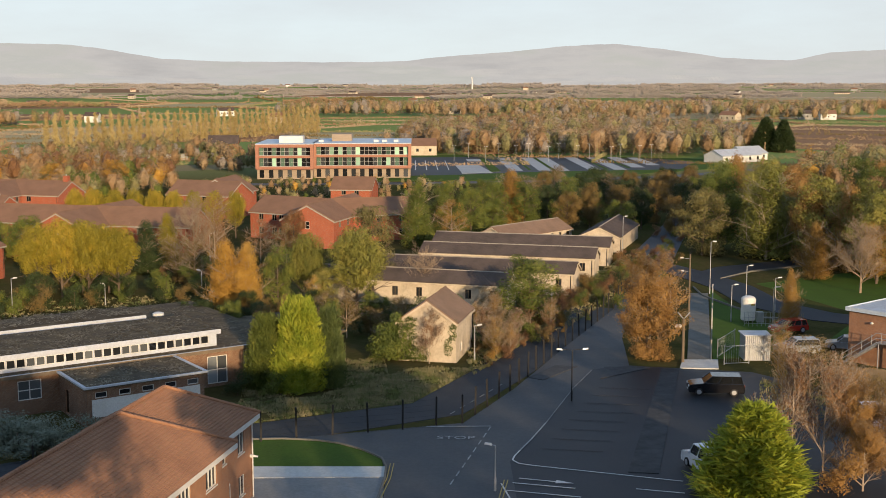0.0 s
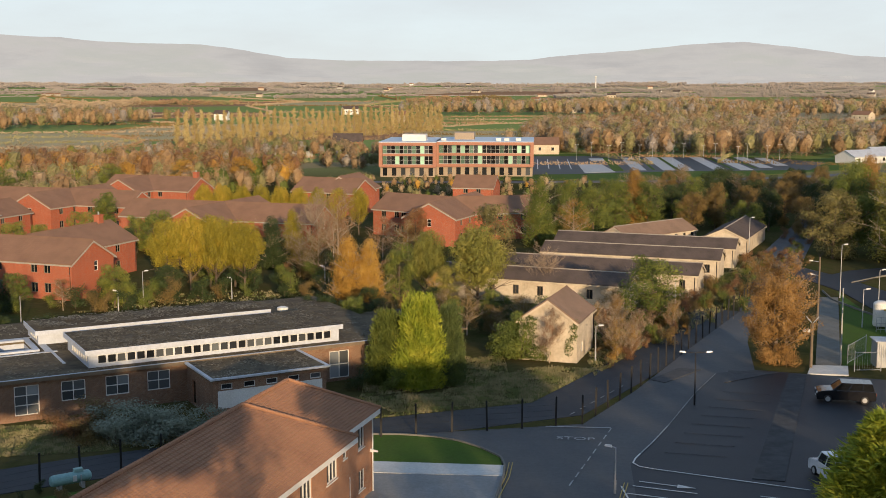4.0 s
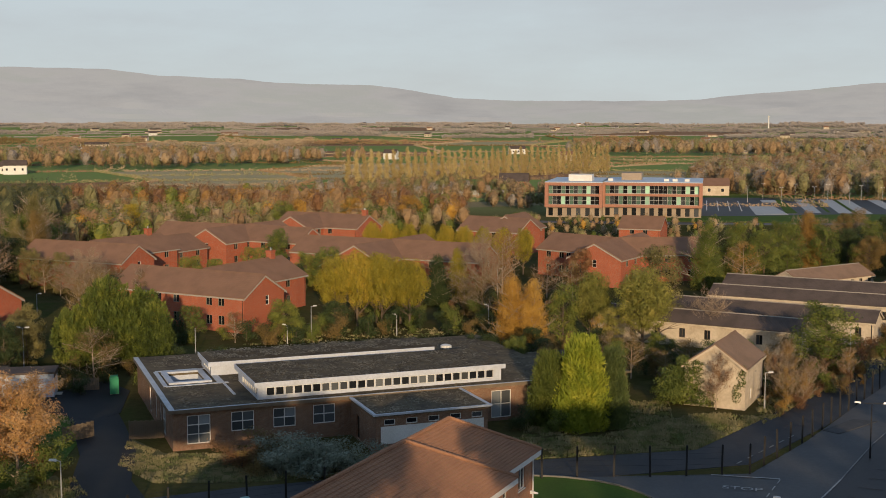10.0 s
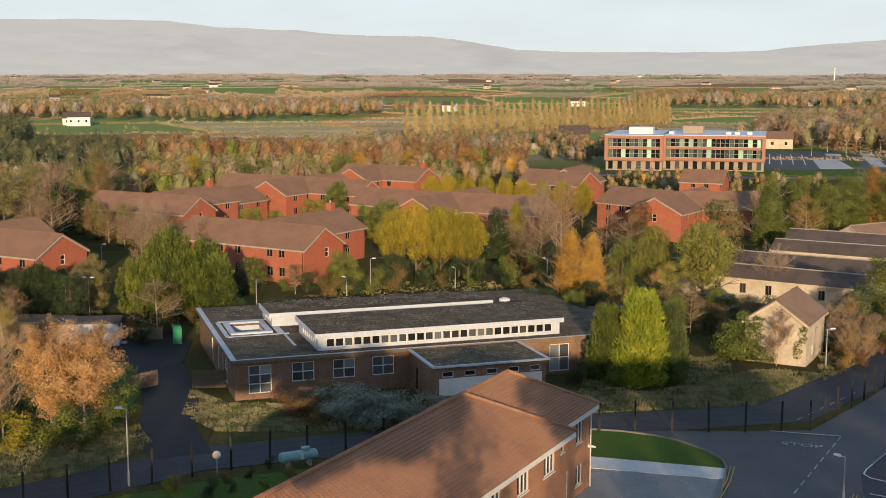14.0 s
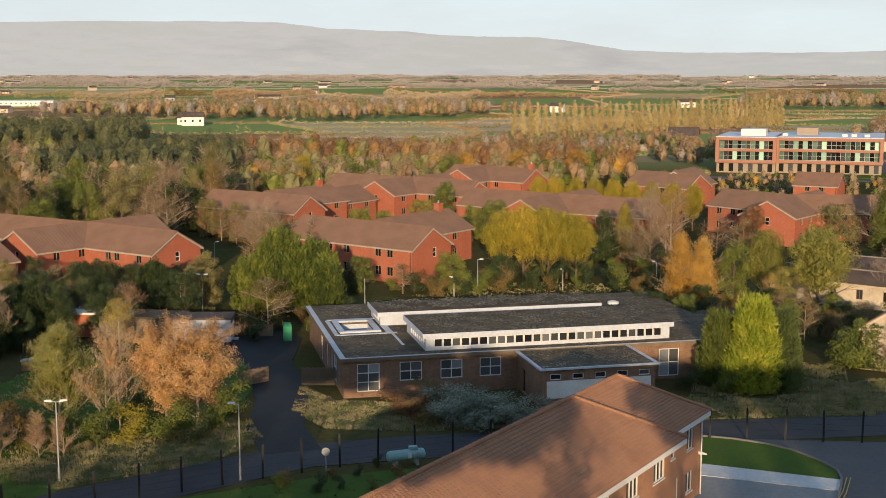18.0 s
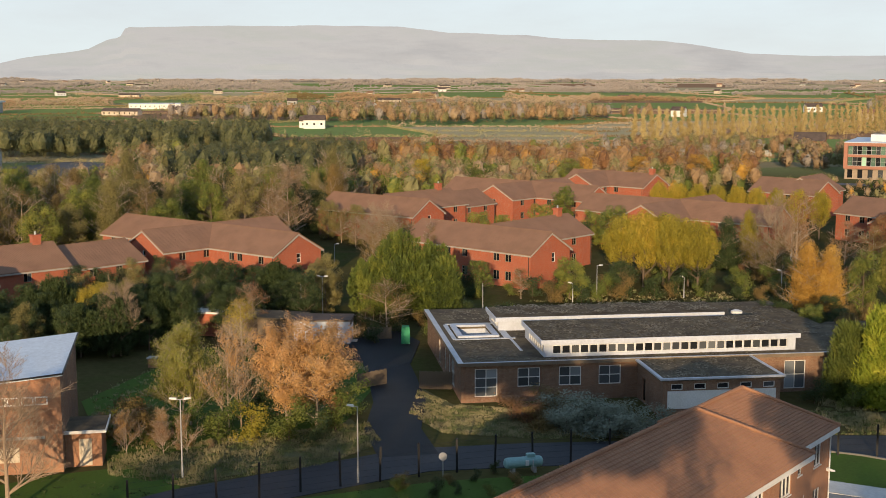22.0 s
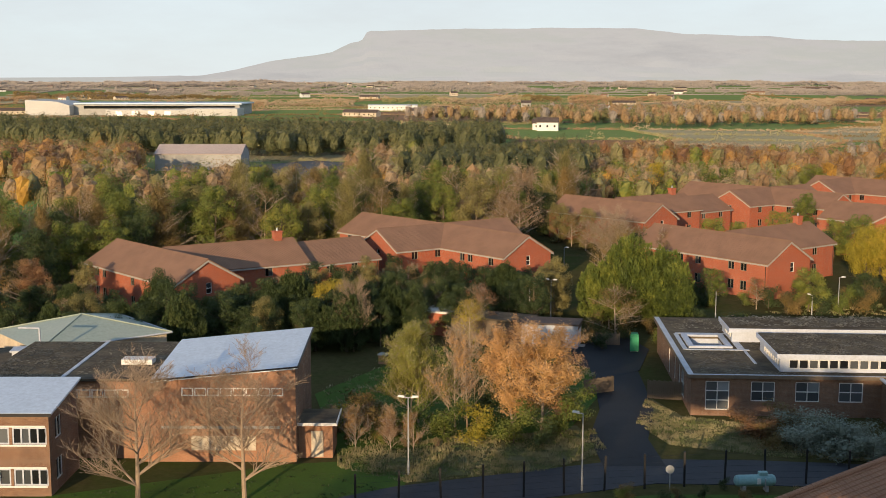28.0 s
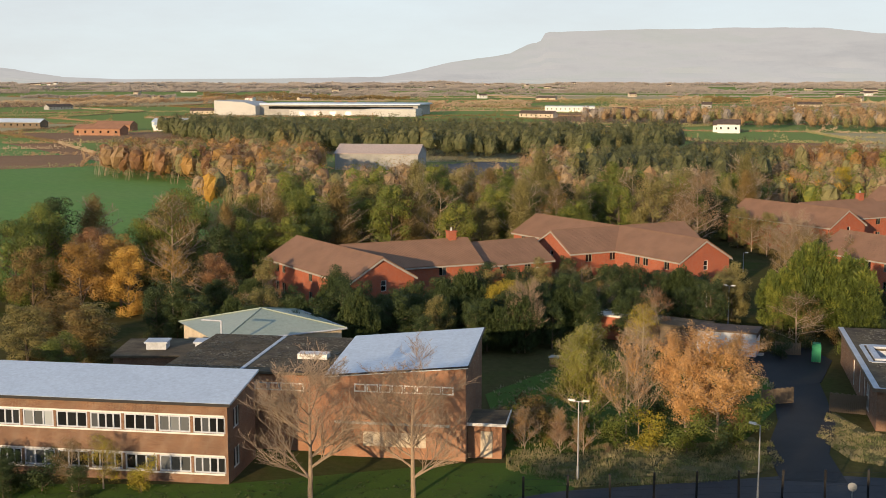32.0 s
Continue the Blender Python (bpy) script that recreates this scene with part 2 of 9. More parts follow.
PAINT = worn("road_paint", (0.75, 0.75, 0.72), (0.35, 0.35, 0.34), 0.7, 1.2, 8.0, bumpy=0.1)
PAINT_MID = worn("scuffed_road_paint", (0.5, 0.5, 0.48), (0.16, 0.16, 0.16), 0.8, 1.6, 8.0, bumpy=0.1, amount=1.0)
PAINT_OLD = worn("worn_road_paint", (0.3, 0.3, 0.29), (0.1, 0.1, 0.1), 0.8, 1.6, 8.0, bumpy=0.1, amount=1.0)
PAINT_Y = worn("yellow_road_paint", (0.55, 0.4, 0.1), (0.25, 0.2, 0.1), 0.7, 1.2, 8.0, bumpy=0.1)
BLACK = worn("black_painted_steel", (0.012, 0.012, 0.014), (0.03, 0.025, 0.02), 0.5, 2.0, 8.0, bumpy=0.05)
STEEL = worn("galvanised_steel", (0.5, 0.51, 0.52), (0.35, 0.35, 0.35), 0.45, 2.0, 8.0, metal=0.5, bumpy=0.05)
WOOD = worn("weathered_fence_wood", (0.2, 0.15, 0.1), (0.1, 0.08, 0.06), 0.9, 1.0, 5.0)
BARK = worn("grey_brown_bark", (0.16, 0.12, 0.085), (0.08, 0.06, 0.045), 0.95, 1.0, 6.0, bumpy=0.6)
BARK_PALE = worn("pale_bark", (0.46, 0.37, 0.28), (0.24, 0.17, 0.12), 0.9, 1.0, 6.0, bumpy=0.5)
BARK_TWIG = worn("brown_grey_twigs", (0.38, 0.28, 0.19), (0.22, 0.16, 0.11), 0.9, 1.0, 6.0, bumpy=0.4)
TEAL = worn("pale_teal_paint", (0.28, 0.47, 0.45), (0.2, 0.33, 0.32), 0.5, 1.0, 6.0, bumpy=0.05)
GREEN_PLASTIC = worn("green_plastic", (0.03, 0.3, 0.14), (0.02, 0.2, 0.1), 0.5, 1.0, 6.0, bumpy=0.05)


def glass_mat(name, col, rough=0.05):
    m, nt, b = material(name, rough)
    b.inputs["Specular IOR Level"].default_value = 0.6
    o = nt.nodes.new("ShaderNodeObjectInfo")
    nt.links.new(ramp(nt, o.outputs["Random"], [(0.0, tuple(v * 0.4 for v in col)), (0.7, col), (1.0, tuple(v * 3 + 0.02 for v in col))]), b.inputs["Base Color"])
    return m


GLASS = glass_mat("window_glass", (0.02, 0.022, 0.024))
GLASS_GREY = glass_mat("grey_window_glass", (0.12, 0.13, 0.135), 0.25)
GLASS_GREEN = glass_mat("green_tinted_glass", (0.15, 0.25, 0.185), 0.1)

LEAF_GREEN = leaf_mat("green_leaves", [(0.0, (0.055, 0.08, 0.018)), (0.5, (0.14, 0.165, 0.034)), (1.0, (0.29, 0.27, 0.05))])
LEAF_DARK = leaf_mat("dark_evergreen_leaves", [(0.0, (0.026, 0.042, 0.016)), (0.6, (0.052, 0.074, 0.024)), (1.0, (0.095, 0.115, 0.035))])
LEAF_YELLOW = leaf_mat("yellow_green_leaves", [(0.0, (0.15, 0.14, 0.02)), (0.5, (0.31, 0.255, 0.03)), (1.0, (0.5, 0.34, 0.045))])
LEAF_LIME = leaf_mat("bright_lime_leaves", [(0.0, (0.09, 0.13, 0.018)), (0.5, (0.24, 0.29, 0.03)), (1.0, (0.5, 0.48, 0.06))])
LEAF_ORANGE = leaf_mat("orange_autumn_leaves", [(0.0, (0.17, 0.095, 0.03)), (0.5, (0.33, 0.19, 0.05)), (1.0, (0.47, 0.3, 0.08))])
LEAF_GOLD = leaf_mat("golden_birch_leaves", [(0.0, (0.26, 0.14, 0.03)), (0.5, (0.46, 0.26, 0.05)), (1.0, (0.6, 0.38, 0.09))])
# FAR_FAWN, FAR_GREY, FAR_OLIVE and FAR_BROWN have distance haze put into their colour
FAR_FAWN = leaf_mat("haze_pale_fawn_twigs", [(0.0, (0.22, 0.155, 0.085)), (0.5, (0.35, 0.25, 0.145)), (1.0, (0.47, 0.36, 0.22))])
FAR_GREY = leaf_mat("haze_pale_grey_twigs", [(0.0, (0.25, 0.21, 0.175)), (0.5, (0.32, 0.275, 0.23)), (1.0, (0.39, 0.345, 0.29))])
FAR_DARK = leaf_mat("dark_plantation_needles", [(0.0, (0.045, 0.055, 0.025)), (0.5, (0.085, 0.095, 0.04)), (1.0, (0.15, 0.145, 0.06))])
FAR_OLIVE = leaf_mat("haze_pale_olive_leaves", [(0.0, (0.14, 0.13, 0.055)), (0.5, (0.25, 0.225, 0.095)), (1.0, (0.37, 0.32, 0.145))])
FAR_BROWN = leaf_mat("haze_pale_brown_leaves", [(0.0, (0.18, 0.115, 0.06)), (0.5, (0.3, 0.19, 0.095)), (1.0, (0.4, 0.275, 0.145))])
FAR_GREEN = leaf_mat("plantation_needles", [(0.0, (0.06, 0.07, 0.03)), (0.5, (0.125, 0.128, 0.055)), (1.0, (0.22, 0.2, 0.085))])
LEAF_POPLAR = leaf_mat("pale_golden_poplar_leaves", [(0.0, (0.3, 0.22, 0.08)), (0.5, (0.47, 0.36, 0.15)), (1.0, (0.6, 0.48, 0.23))])
LEAF_PINE = leaf_mat("pine_needles", [(0.0, (0.025, 0.04, 0.012)), (0.45, (0.1, 0.13, 0.026)), (1.0, (0.28, 0.29, 0.05))])
LEAF_RUST = leaf_mat("rusty_autumn_leaves", [(0.0, (0.13, 0.07, 0.035)), (0.5, (0.24, 0.125, 0.06)), (1.0, (0.34, 0.2, 0.09))])
LEAF_CYPRESS = leaf_mat("grey_green_cypress_sprays", [(0.0, (0.04, 0.06, 0.022)), (0.5, (0.1, 0.13, 0.04)), (1.0, (0.17, 0.2, 0.06))])
LEAF_SOFT = leaf_mat("soft_yellow_green_leaves", [(0.0, (0.12, 0.13, 0.03)), (0.5, (0.24, 0.23, 0.05)), (1.0, (0.4, 0.32, 0.08))])
LEAF_COPPER = leaf_mat("copper_brown_leaves", [(0.0, (0.17, 0.09, 0.03)), (0.5, (0.34, 0.19, 0.06)), (1.0, (0.48, 0.29, 0.1))])
LEAF_BROWN = leaf_mat("brown_olive_leaves", [(0.0, (0.102, 0.080, 0.029)), (0.5, (0.189, 0.131, 0.046)), (1.0, (0.290, 0.189, 0.065))])
LEAF_PINK = leaf_mat("pale_peach_leaves", [(0.0, (0.22, 0.15, 0.045)), (0.5, (0.5, 0.28, 0.11)), (1.0, (0.78, 0.48, 0.2))])
LEAF_GREY = leaf_mat("grey_green_leaves", [(0.0, (0.15, 0.175, 0.125)), (0.6, (0.25, 0.28, 0.21)), (1.0, (0.34, 0.37, 0.29))])
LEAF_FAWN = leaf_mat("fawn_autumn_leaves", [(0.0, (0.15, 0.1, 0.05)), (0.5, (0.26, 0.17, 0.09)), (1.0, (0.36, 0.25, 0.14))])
LEAF_OLIVE = leaf_mat("olive_autumn_leaves", [(0.0, (0.11, 0.1, 0.035)), (0.5, (0.19, 0.165, 0.06)), (1.0, (0.3, 0.25, 0.09))])
GRASS_GREEN = leaf_mat("rough_green_grass_blades", [(0.0, (0.1, 0.12, 0.04)), (0.5, (0.17, 0.19, 0.065)), (1.0, (0.26, 0.26, 0.1))])
GRASS_DRY = leaf_mat("dry_grass_blades", [(0.0, (0.17, 0.16, 0.07)), (0.5, (0.3, 0.26, 0.13)), (1.0, (0.48, 0.4, 0.23))])


def ground_mat():
    m, nt, b = material("rough_ground", 0.95)
    c = coords(nt, "Object")
    n1 = noise_tex(nt, c, 0.06, 8, 0.7)
    near = ramp(nt, n1, [(0.3, (0.05, 0.06, 0.018)), (0.5, (0.1, 0.085, 0.035)), (0.7, (0.065, 0.085, 0.022))])
    v = node(nt, "ShaderNodeTexVoronoi", Scale=0.006, Randomness=0.9)
    mp = node(nt, "ShaderNodeMapping", Scale=(1.0, 0.55, 1.0), Rotation=(0, 0, 0.5))
    nt.links.new(c, mp.inputs[0])
    nt.links.new(mp.outputs[0], v.inputs[0])
    sep = nt.nodes.new("ShaderNodeSeparateColor")
    nt.links.new(v.outputs["Color"], sep.inputs[0])
    # far patches are field colours, lightened to imitate haze with distance
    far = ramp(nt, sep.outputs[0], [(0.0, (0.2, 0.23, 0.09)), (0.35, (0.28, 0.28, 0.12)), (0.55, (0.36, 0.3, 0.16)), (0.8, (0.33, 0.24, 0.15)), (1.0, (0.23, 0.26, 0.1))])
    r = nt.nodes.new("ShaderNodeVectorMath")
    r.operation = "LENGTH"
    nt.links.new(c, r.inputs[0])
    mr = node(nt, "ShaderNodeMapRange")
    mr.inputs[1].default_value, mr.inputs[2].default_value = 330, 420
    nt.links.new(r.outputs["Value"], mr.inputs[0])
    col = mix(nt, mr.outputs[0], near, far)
    g = noise_tex(nt, c, 1.5, 5, 0.7)
    col = mix(nt, 0.6, col, ramp(nt, g, [(0.3, (0.5,) * 3), (0.7, (1,) * 3)]), "MULTIPLY")
    nt.links.new(col, b.inputs["Base Color"])
    bump(nt, b, g, 0.2, 0.06)
    return m


GROUND = ground_mat()
LAWN = worn("mown_lawn", (0.08, 0.135, 0.024), (0.07, 0.095, 0.026), 0.9, 0.4, 5.0, bumpy=0.4)
VERGE = worn("rough_verge_grass", (0.1, 0.105, 0.042), (0.19, 0.16, 0.085), 0.95, 0.35, 4.0, bumpy=0.6, amount=0.9)
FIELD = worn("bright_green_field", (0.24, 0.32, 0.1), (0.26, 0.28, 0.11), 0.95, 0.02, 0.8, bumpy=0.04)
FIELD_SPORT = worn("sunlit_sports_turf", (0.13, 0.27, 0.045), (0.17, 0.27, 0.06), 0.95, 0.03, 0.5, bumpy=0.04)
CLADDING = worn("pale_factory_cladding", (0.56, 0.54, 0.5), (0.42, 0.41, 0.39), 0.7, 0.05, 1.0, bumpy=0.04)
# FIELD_BROWN and FIELD_TAN are paled to stand in for haze over the plain
FIELD_BROWN = worn("haze_pale_ploughed_field", (0.36, 0.22, 0.13), (0.28, 0.18, 0.11), 0.95, 0.03, 0.8, bumpy=0.04)
FIELD_TAN = worn("haze_pale_stubble_field", (0.52, 0.43, 0.25), (0.4, 0.36, 0.19), 0.95, 0.02, 0.8, bumpy=0.04)


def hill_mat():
    """Far hills of the backdrop: their haze is painted as a pale glow."""
    m, nt, b = material("glowing_haze_hillside", 1.0)
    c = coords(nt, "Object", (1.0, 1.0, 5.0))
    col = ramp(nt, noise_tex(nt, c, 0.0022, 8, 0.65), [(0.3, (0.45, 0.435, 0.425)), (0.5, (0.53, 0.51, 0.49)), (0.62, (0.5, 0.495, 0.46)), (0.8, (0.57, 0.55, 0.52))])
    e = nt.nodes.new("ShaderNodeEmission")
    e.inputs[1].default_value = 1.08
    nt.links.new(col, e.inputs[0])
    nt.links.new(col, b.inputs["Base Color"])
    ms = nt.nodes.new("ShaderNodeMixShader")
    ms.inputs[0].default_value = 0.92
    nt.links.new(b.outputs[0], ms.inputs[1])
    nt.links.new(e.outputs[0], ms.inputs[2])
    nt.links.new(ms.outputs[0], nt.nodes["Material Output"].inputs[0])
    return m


HILL = hill_mat()
for _m, _v in ((FELT, 0.1), (SLATE, 0.15), (TILE_BROWN, 0.2), (TILE_RED, 0.2), (ASPHALT, 0.3), (LEAD, 0.3), (FIELD, 0.0), (FIELD_TAN, 0.0), (FIELD_BROWN, 0.0), (GROUND, 0.0), (LAWN, 0.05), (VERGE, 0.05), (BRICK_RED, 0.2), (BRICK_BROWN, 0.2), (BRICK_ORANGE, 0.2)):
    _m.node_tree.nodes["Principled BSDF"].inputs["Specular IOR Level"].default_value = _v


# ---- builders ----
class Geo:
    """Vertices and faces that become one mesh."""

    def __init__(self):
        self.v, self.f = [], []

    def add(self, verts, faces, m=None):
        n = len(self.v)
        self.v += [tuple(m @ Vector(p)) for p in verts] if m else [tuple(p) for p in verts]
        self.f += [tuple(i + n for i in f) for f in faces]
        return self

    def box(self, x0, x1, y0, y1, z0, z1, m=None):
        return self.add([(x0, y0, z0), (x1, y0, z0), (x1, y1, z0), (x0, y1, z0), (x0, y0, z1), (x1, y0, z1), (x1, y1, z1), (x0, y1, z1)],
                        [(3, 2, 1, 0), (4, 5, 6, 7), (0, 1, 5, 4), (1, 2, 6, 5), (2, 3, 7, 6), (3, 0, 4, 7)], m)

    def prism(self, pts, z0, z1, m=None):
        n = len(pts)
        return self.add([(x, y, z0) for x, y in pts] + [(x, y, z1) for x, y in pts],
                        [tuple(range(n - 1, -1, -1)), tuple(range(n, 2 * n))] + [(i, (i + 1) % n, n + (i + 1) % n, n + i) for i in range(n)], m)

    def tube(self, a, b, r0, r1, sides=8, cap=True):
        a, b = Vector(a), Vector(b)
        d = (b - a)
        q = d.to_track_quat("Z", "Y") if d.length > 1e-6 else Euler((0, 0, 0)).to_quaternion()
        vs = []
        for p, r in ((a, r0), (b, r1)):
            for i in range(sides):
                t = 2 * math.pi * i / sides
                vs.append(p + q @ Vector((r * math.cos(t), r * math.sin(t), 0)))
        fs = [(i, (i + 1) % sides, sides + (i + 1) % sides, sides + i) for i in range(sides)]
        if cap:
            fs += [tuple(range(sides - 1, -1, -1)), tuple(range(sides, 2 * sides))]
        return self.add(vs, fs)

    def lathe(self, prof, sides=16, m=None):
        vs, fs = [], []
        for r, z in prof:
            for i in range(sides):
                t = 2 * math.pi * i / sides
                vs.append((r * math.cos(t), r * math.sin(t), z))
        for k in range(len(prof) - 1):
            for i in range(sides):
                j = (i + 1) % sides
                fs.append((k * sides + i, k * sides + j, (k + 1) * sides + j, (k + 1) * sides + i))
        return self.add(vs, fs, m)

    def slab(self, quad, thick, m=None):
        """A plate of that thickness below a planar polygon."""
        q = [Vector(p) for p in quad]
        nrm = (q[1] - q[0]).cross(q[2] - q[0]).normalized() * thick
        n = len(q)
        return self.add(q + [p - nrm for p in q], [tuple(range(n)), tuple(range(2 * n - 1, n - 1, -1))] + [(i, n + i, n + (i + 1) % n, (i + 1) % n) for i in range(n)], m)

    def mesh(self, name, mat):
        me = bpy.data.meshes.new(name)
        me.from_pydata(self.v, [], self.f)
        me.materials.append(mat)
        me.update()
        return me


def part(name, geo, mat, parent=None, label="", m=None):
    ob = new(name, geo.mesh(name, mat) if isinstance(geo, Geo) else geo)
    if parent:
        ob.parent = parent
    if m is not None:
        ob.matrix_basis = m
    if label:
        tagged(ob, label)
    return ob


def thing(name, x, y, rz=0.0, z=0.0, label="", category="", group="", kind=""):
    ob = new(name)
    ob.matrix_basis = pose(x, y, z, 0, 0, rz)
    return tagged(ob, label, category, group, kind)


def quads(name, V, mat):
    """A mesh of loose leaves or blades out of an array (n, corners, 3)."""
    n, k = V.shape[:2]
    me = bpy.data.meshes.new(name)
    me.vertices.add(k * n)
    me.vertices.foreach_set("co", np.asarray(V, dtype=np.float32).ravel())
    me.loops.add(k * n)
    me.loops.foreach_set("vertex_index", np.arange(k * n, dtype=np.int32))
    me.polygons.add(n)
    me.polygons.foreach_set("loop_start", np.arange(0, k * n, k, dtype=np.int32))
    me.materials.append(mat)
    me.update(calc_edges=True)
    return me


_laid = [0.0]


def lay(z):
    _laid[0] += 0.0045
    return _laid[0] + (0.05 if z > 0.055 else 0.0)


def flat(name, pts, z, mat, label, thick=0.02, kind="structure"):
    """A thin sheet of paving, lawn or paint that lies on the ground, each 4 mm or more above the last."""
    z = lay(z)
    thick = z + 0.01
    ob = part(name, Geo().prism(pts, z - thick, z), mat)
    return tagged(ob, label, "", "", kind)

# ---- ground and paving ----
def gz(x, y):
    """Height of the plain: level, then rising slowly to the foot of the hills."""
    k = min(1.0, max(0.0, (math.hypot(x, y) - 1200) / 3200))
    return 20.0 * k * k * (3 - 2 * k)


_g = Geo()
_rings = [0, 60, 120, 200, 300, 450, 700, 1000, 1300, 1600, 1900, 2200, 2600, 3000, 3400, 3800, 4200, 4500, 4800]
for _r in _rings[1:]:
    for _k in range(64):
        _t = 2 * math.pi * _k / 64
        _g.v.append((_r * math.cos(_t), _r * math.sin(_t), gz(_r, 0) - 1.5 * min(1.0, max(0.0, (_r - 700) / 400))))
_g.v.append((0, 0, 0))
for _i in range(len(_rings) - 2):
    for _k in range(64):
        _j = (_k + 1) % 64
        _g.f.append((_i * 64 + _k, (_i + 1) * 64 + _k, (_i + 1) * 64 + _j, _i * 64 + _j))
for _k in range(64):
    _g.f.append((len(_g.v) - 1, _k, (_k + 1) % 64))
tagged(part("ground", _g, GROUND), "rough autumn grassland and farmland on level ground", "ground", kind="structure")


def ribbon(pts, width):
    """Outline of a road of that width along a line."""
    a, b = [], []
    for i, p in enumerate(pts):
        q = Vector(pts[min(i + 1, len(pts) - 1)]) - Vector(pts[max(i - 1, 0)])
        n = Vector((-q.y, q.x)).normalized() * width / 2
        a.append((p[0] + n.x, p[1] + n.y))
        b.append((p[0] - n.x, p[1] - n.y))
    return a, b


def road_strip(name, pts, width, z, mat, label, thick=0.02):
    a, b = ribbon(pts, width)
    z = lay(z)
    n = len(pts)
    g = Geo()
    g.add([(x, y, z) for x, y in b + a] + [(x, y, -0.01) for x, y in b + a],
          [(i, i + 1, n + i + 1, n + i) for i in range(n - 1)] + [(i + 1, i, 2 * n + i, 2 * n + i + 1) for i in range(n - 1)] + [(n + i, n + i + 1, 3 * n + i + 1, 3 * n + i) for i in range(n - 1)])
    return tagged(part(name, g, mat), label, "", "", "structure")


flat("verge", [(27.6, 121), (33, 122), (38, 130), (38, 142), (36.8, 150), (36.6, 165), (35.8, 160)], 0.04, LAWN, "green grass verge by a fence", 0.04)
flat("verge", [(41, 128), (62, 118), (80, 124), (60, 131), (47, 138)], 0.04, LAWN, "green grass verge by a brick building", 0.04)
flat("verge", [(44, 168), (50, 148), (75, 138), (95, 150), (80, 190)], 0.03, LAWN, "green grass bank under tall trees", 0.03)
flat("verge", [(-92, 26), (-71.5, 47), (-63.5, 62.2), (-60.5, 65.5), (-55, 66), (-52.5, 62), (-58, 50), (-74, 30)], 0.03, LAWN, "mown grass in front of a brick hall", 0.03)
flat("verge", [(-46.6, 92), (-52, 96), (-47.7, 87), (-43, 84.6), (-36, 86.5), (-29, 91), (-29, 94.5)], 0.035, VERGE, "rough grass below a brick wall", 0.035)
flat("verge", [(-60.5, 66), (-54, 65.5), (-48, 73), (-46.5, 79), (-52, 84), (-60, 76)], 0.035, VERGE, "rough dry grass beside a road", 0.035)
flat("verge", [(-47, 64), (-38.5, 73.3), (-33, 77.5), (-24, 83), (-22, 70), (-30, 58)], 0.04, LAWN, "grass strip behind a fence", 0.04)
flat("verge", [(-62, 66), (-52, 83), (-57, 98), (-68, 108), (-80, 100), (-76, 78)], 0.03, LAWN, "rough green grass behind a brick hall", 0.03)
flat("field_1", [(-158, 40), (-172, 100), (-200, 138), (-258, 184), (-350, 200), (-640, 260), (-640, 40)], 0.03, FIELD_SPORT, "bright green sports field")
road_strip("old_road", [(-56, 50), (-51.5, 62), (-46.4, 70), (-42, 77), (-35, 82), (-26, 87.5), (-15, 94.5), (-8, 98), (-0.5, 102), (6, 116), (13, 134), (19, 150)], 5.6, 0.024, ASPHALT_OLD, "cracked old asphalt service road behind a steel fence")
flat("road_1", [(-3.6, 60), (5.0, 60), (5.0, 87.2), (8.2, 96.6), (11.9, 108.7), (14.8, 116.5), (18.6, 118.0), (19.8, 131.1), (22.4, 144.2), (36, 188), (52, 250), (66, 300), (62, 300), (47, 250), (32, 200),
                (21.3, 148.6), (13.4, 127.6), (6.5, 108.7), (1.7, 97.5), (-4.3, 95.6), (-12.7, 93.1), (-10, 92.2), (-6.2, 89.7), (-4.2, 85.8)], 0.03, ASPHALT, "worn grey asphalt road beside a steel fence", 0.03)
flat("car_park", [(5.0, 60), (40, 60), (34, 110), (30.1, 115.3), (23.2, 116.9), (18.7, 118.1), (14.8, 116.5), (11.9, 108.7), (8.2, 96.6), (5.0, 87.2)], 0.036, ASPHALT_NEW, "dark fresh asphalt car park with white bay lines")
road_strip("drive", [(-43, 77.5), (-47.5, 83), (-51, 90.5), (-56, 98), (-62, 106.5), (-66.5, 112)], 4.6, 0.03, ASPHALT_DARK, "dark wet-looking asphalt drive with mossy edges")
flat("yard", [(-69, 108), (-66, 103), (-58, 100.5), (-57.2, 104), (-61, 113), (-66, 117)], 0.034, ASPHALT_DARK, "dark asphalt yard beside a flat-roofed building")
flat("lawn", [(-15.4, 85.8), (-4.4, 85.8), (-4.6, 87.6), (-6.2, 89.7), (-8, 91.3), (-10, 92.2), (-12.7, 92.6), (-15.4, 92.4)], 0.06, LAWN, "mown half-round lawn at a road corner", 0.06)
flat("pavement", [(-15.0, 83.2), (-4.2, 83.4), (-4.2, 85.8), (-15.2, 85.8)], 0.07, PAVE, "pale concrete pavement edging a lawn", 0.07)
flat("apron", [(-15.4, 60), (-3.6, 60), (-4.2, 83.4), (-15.0, 83.2)], 0.034, APRON, "grey concrete forecourt beside a brick building")
flat("footpath", [(24.8, 120.1), (27.2, 120.1), (35.6, 160), (33.2, 160)], 0.05, PATH, "old concrete path between grass verges", 0.05)
flat("kerb_slab", [(23.4, 116.8), (27.2, 116.6), (28.0, 120.4), (24.4, 120.4)], 0.08, PAVE, "pale concrete ramp at the car park edge", 0.08)
road_strip("access_road", [(33, 185), (37, 176), (40, 165), (41, 152), (46, 143.5), (58, 136), (75, 130)], 6.0, 0.03, ASPHALT_NEW, "dark asphalt access road curving past a gas tank")
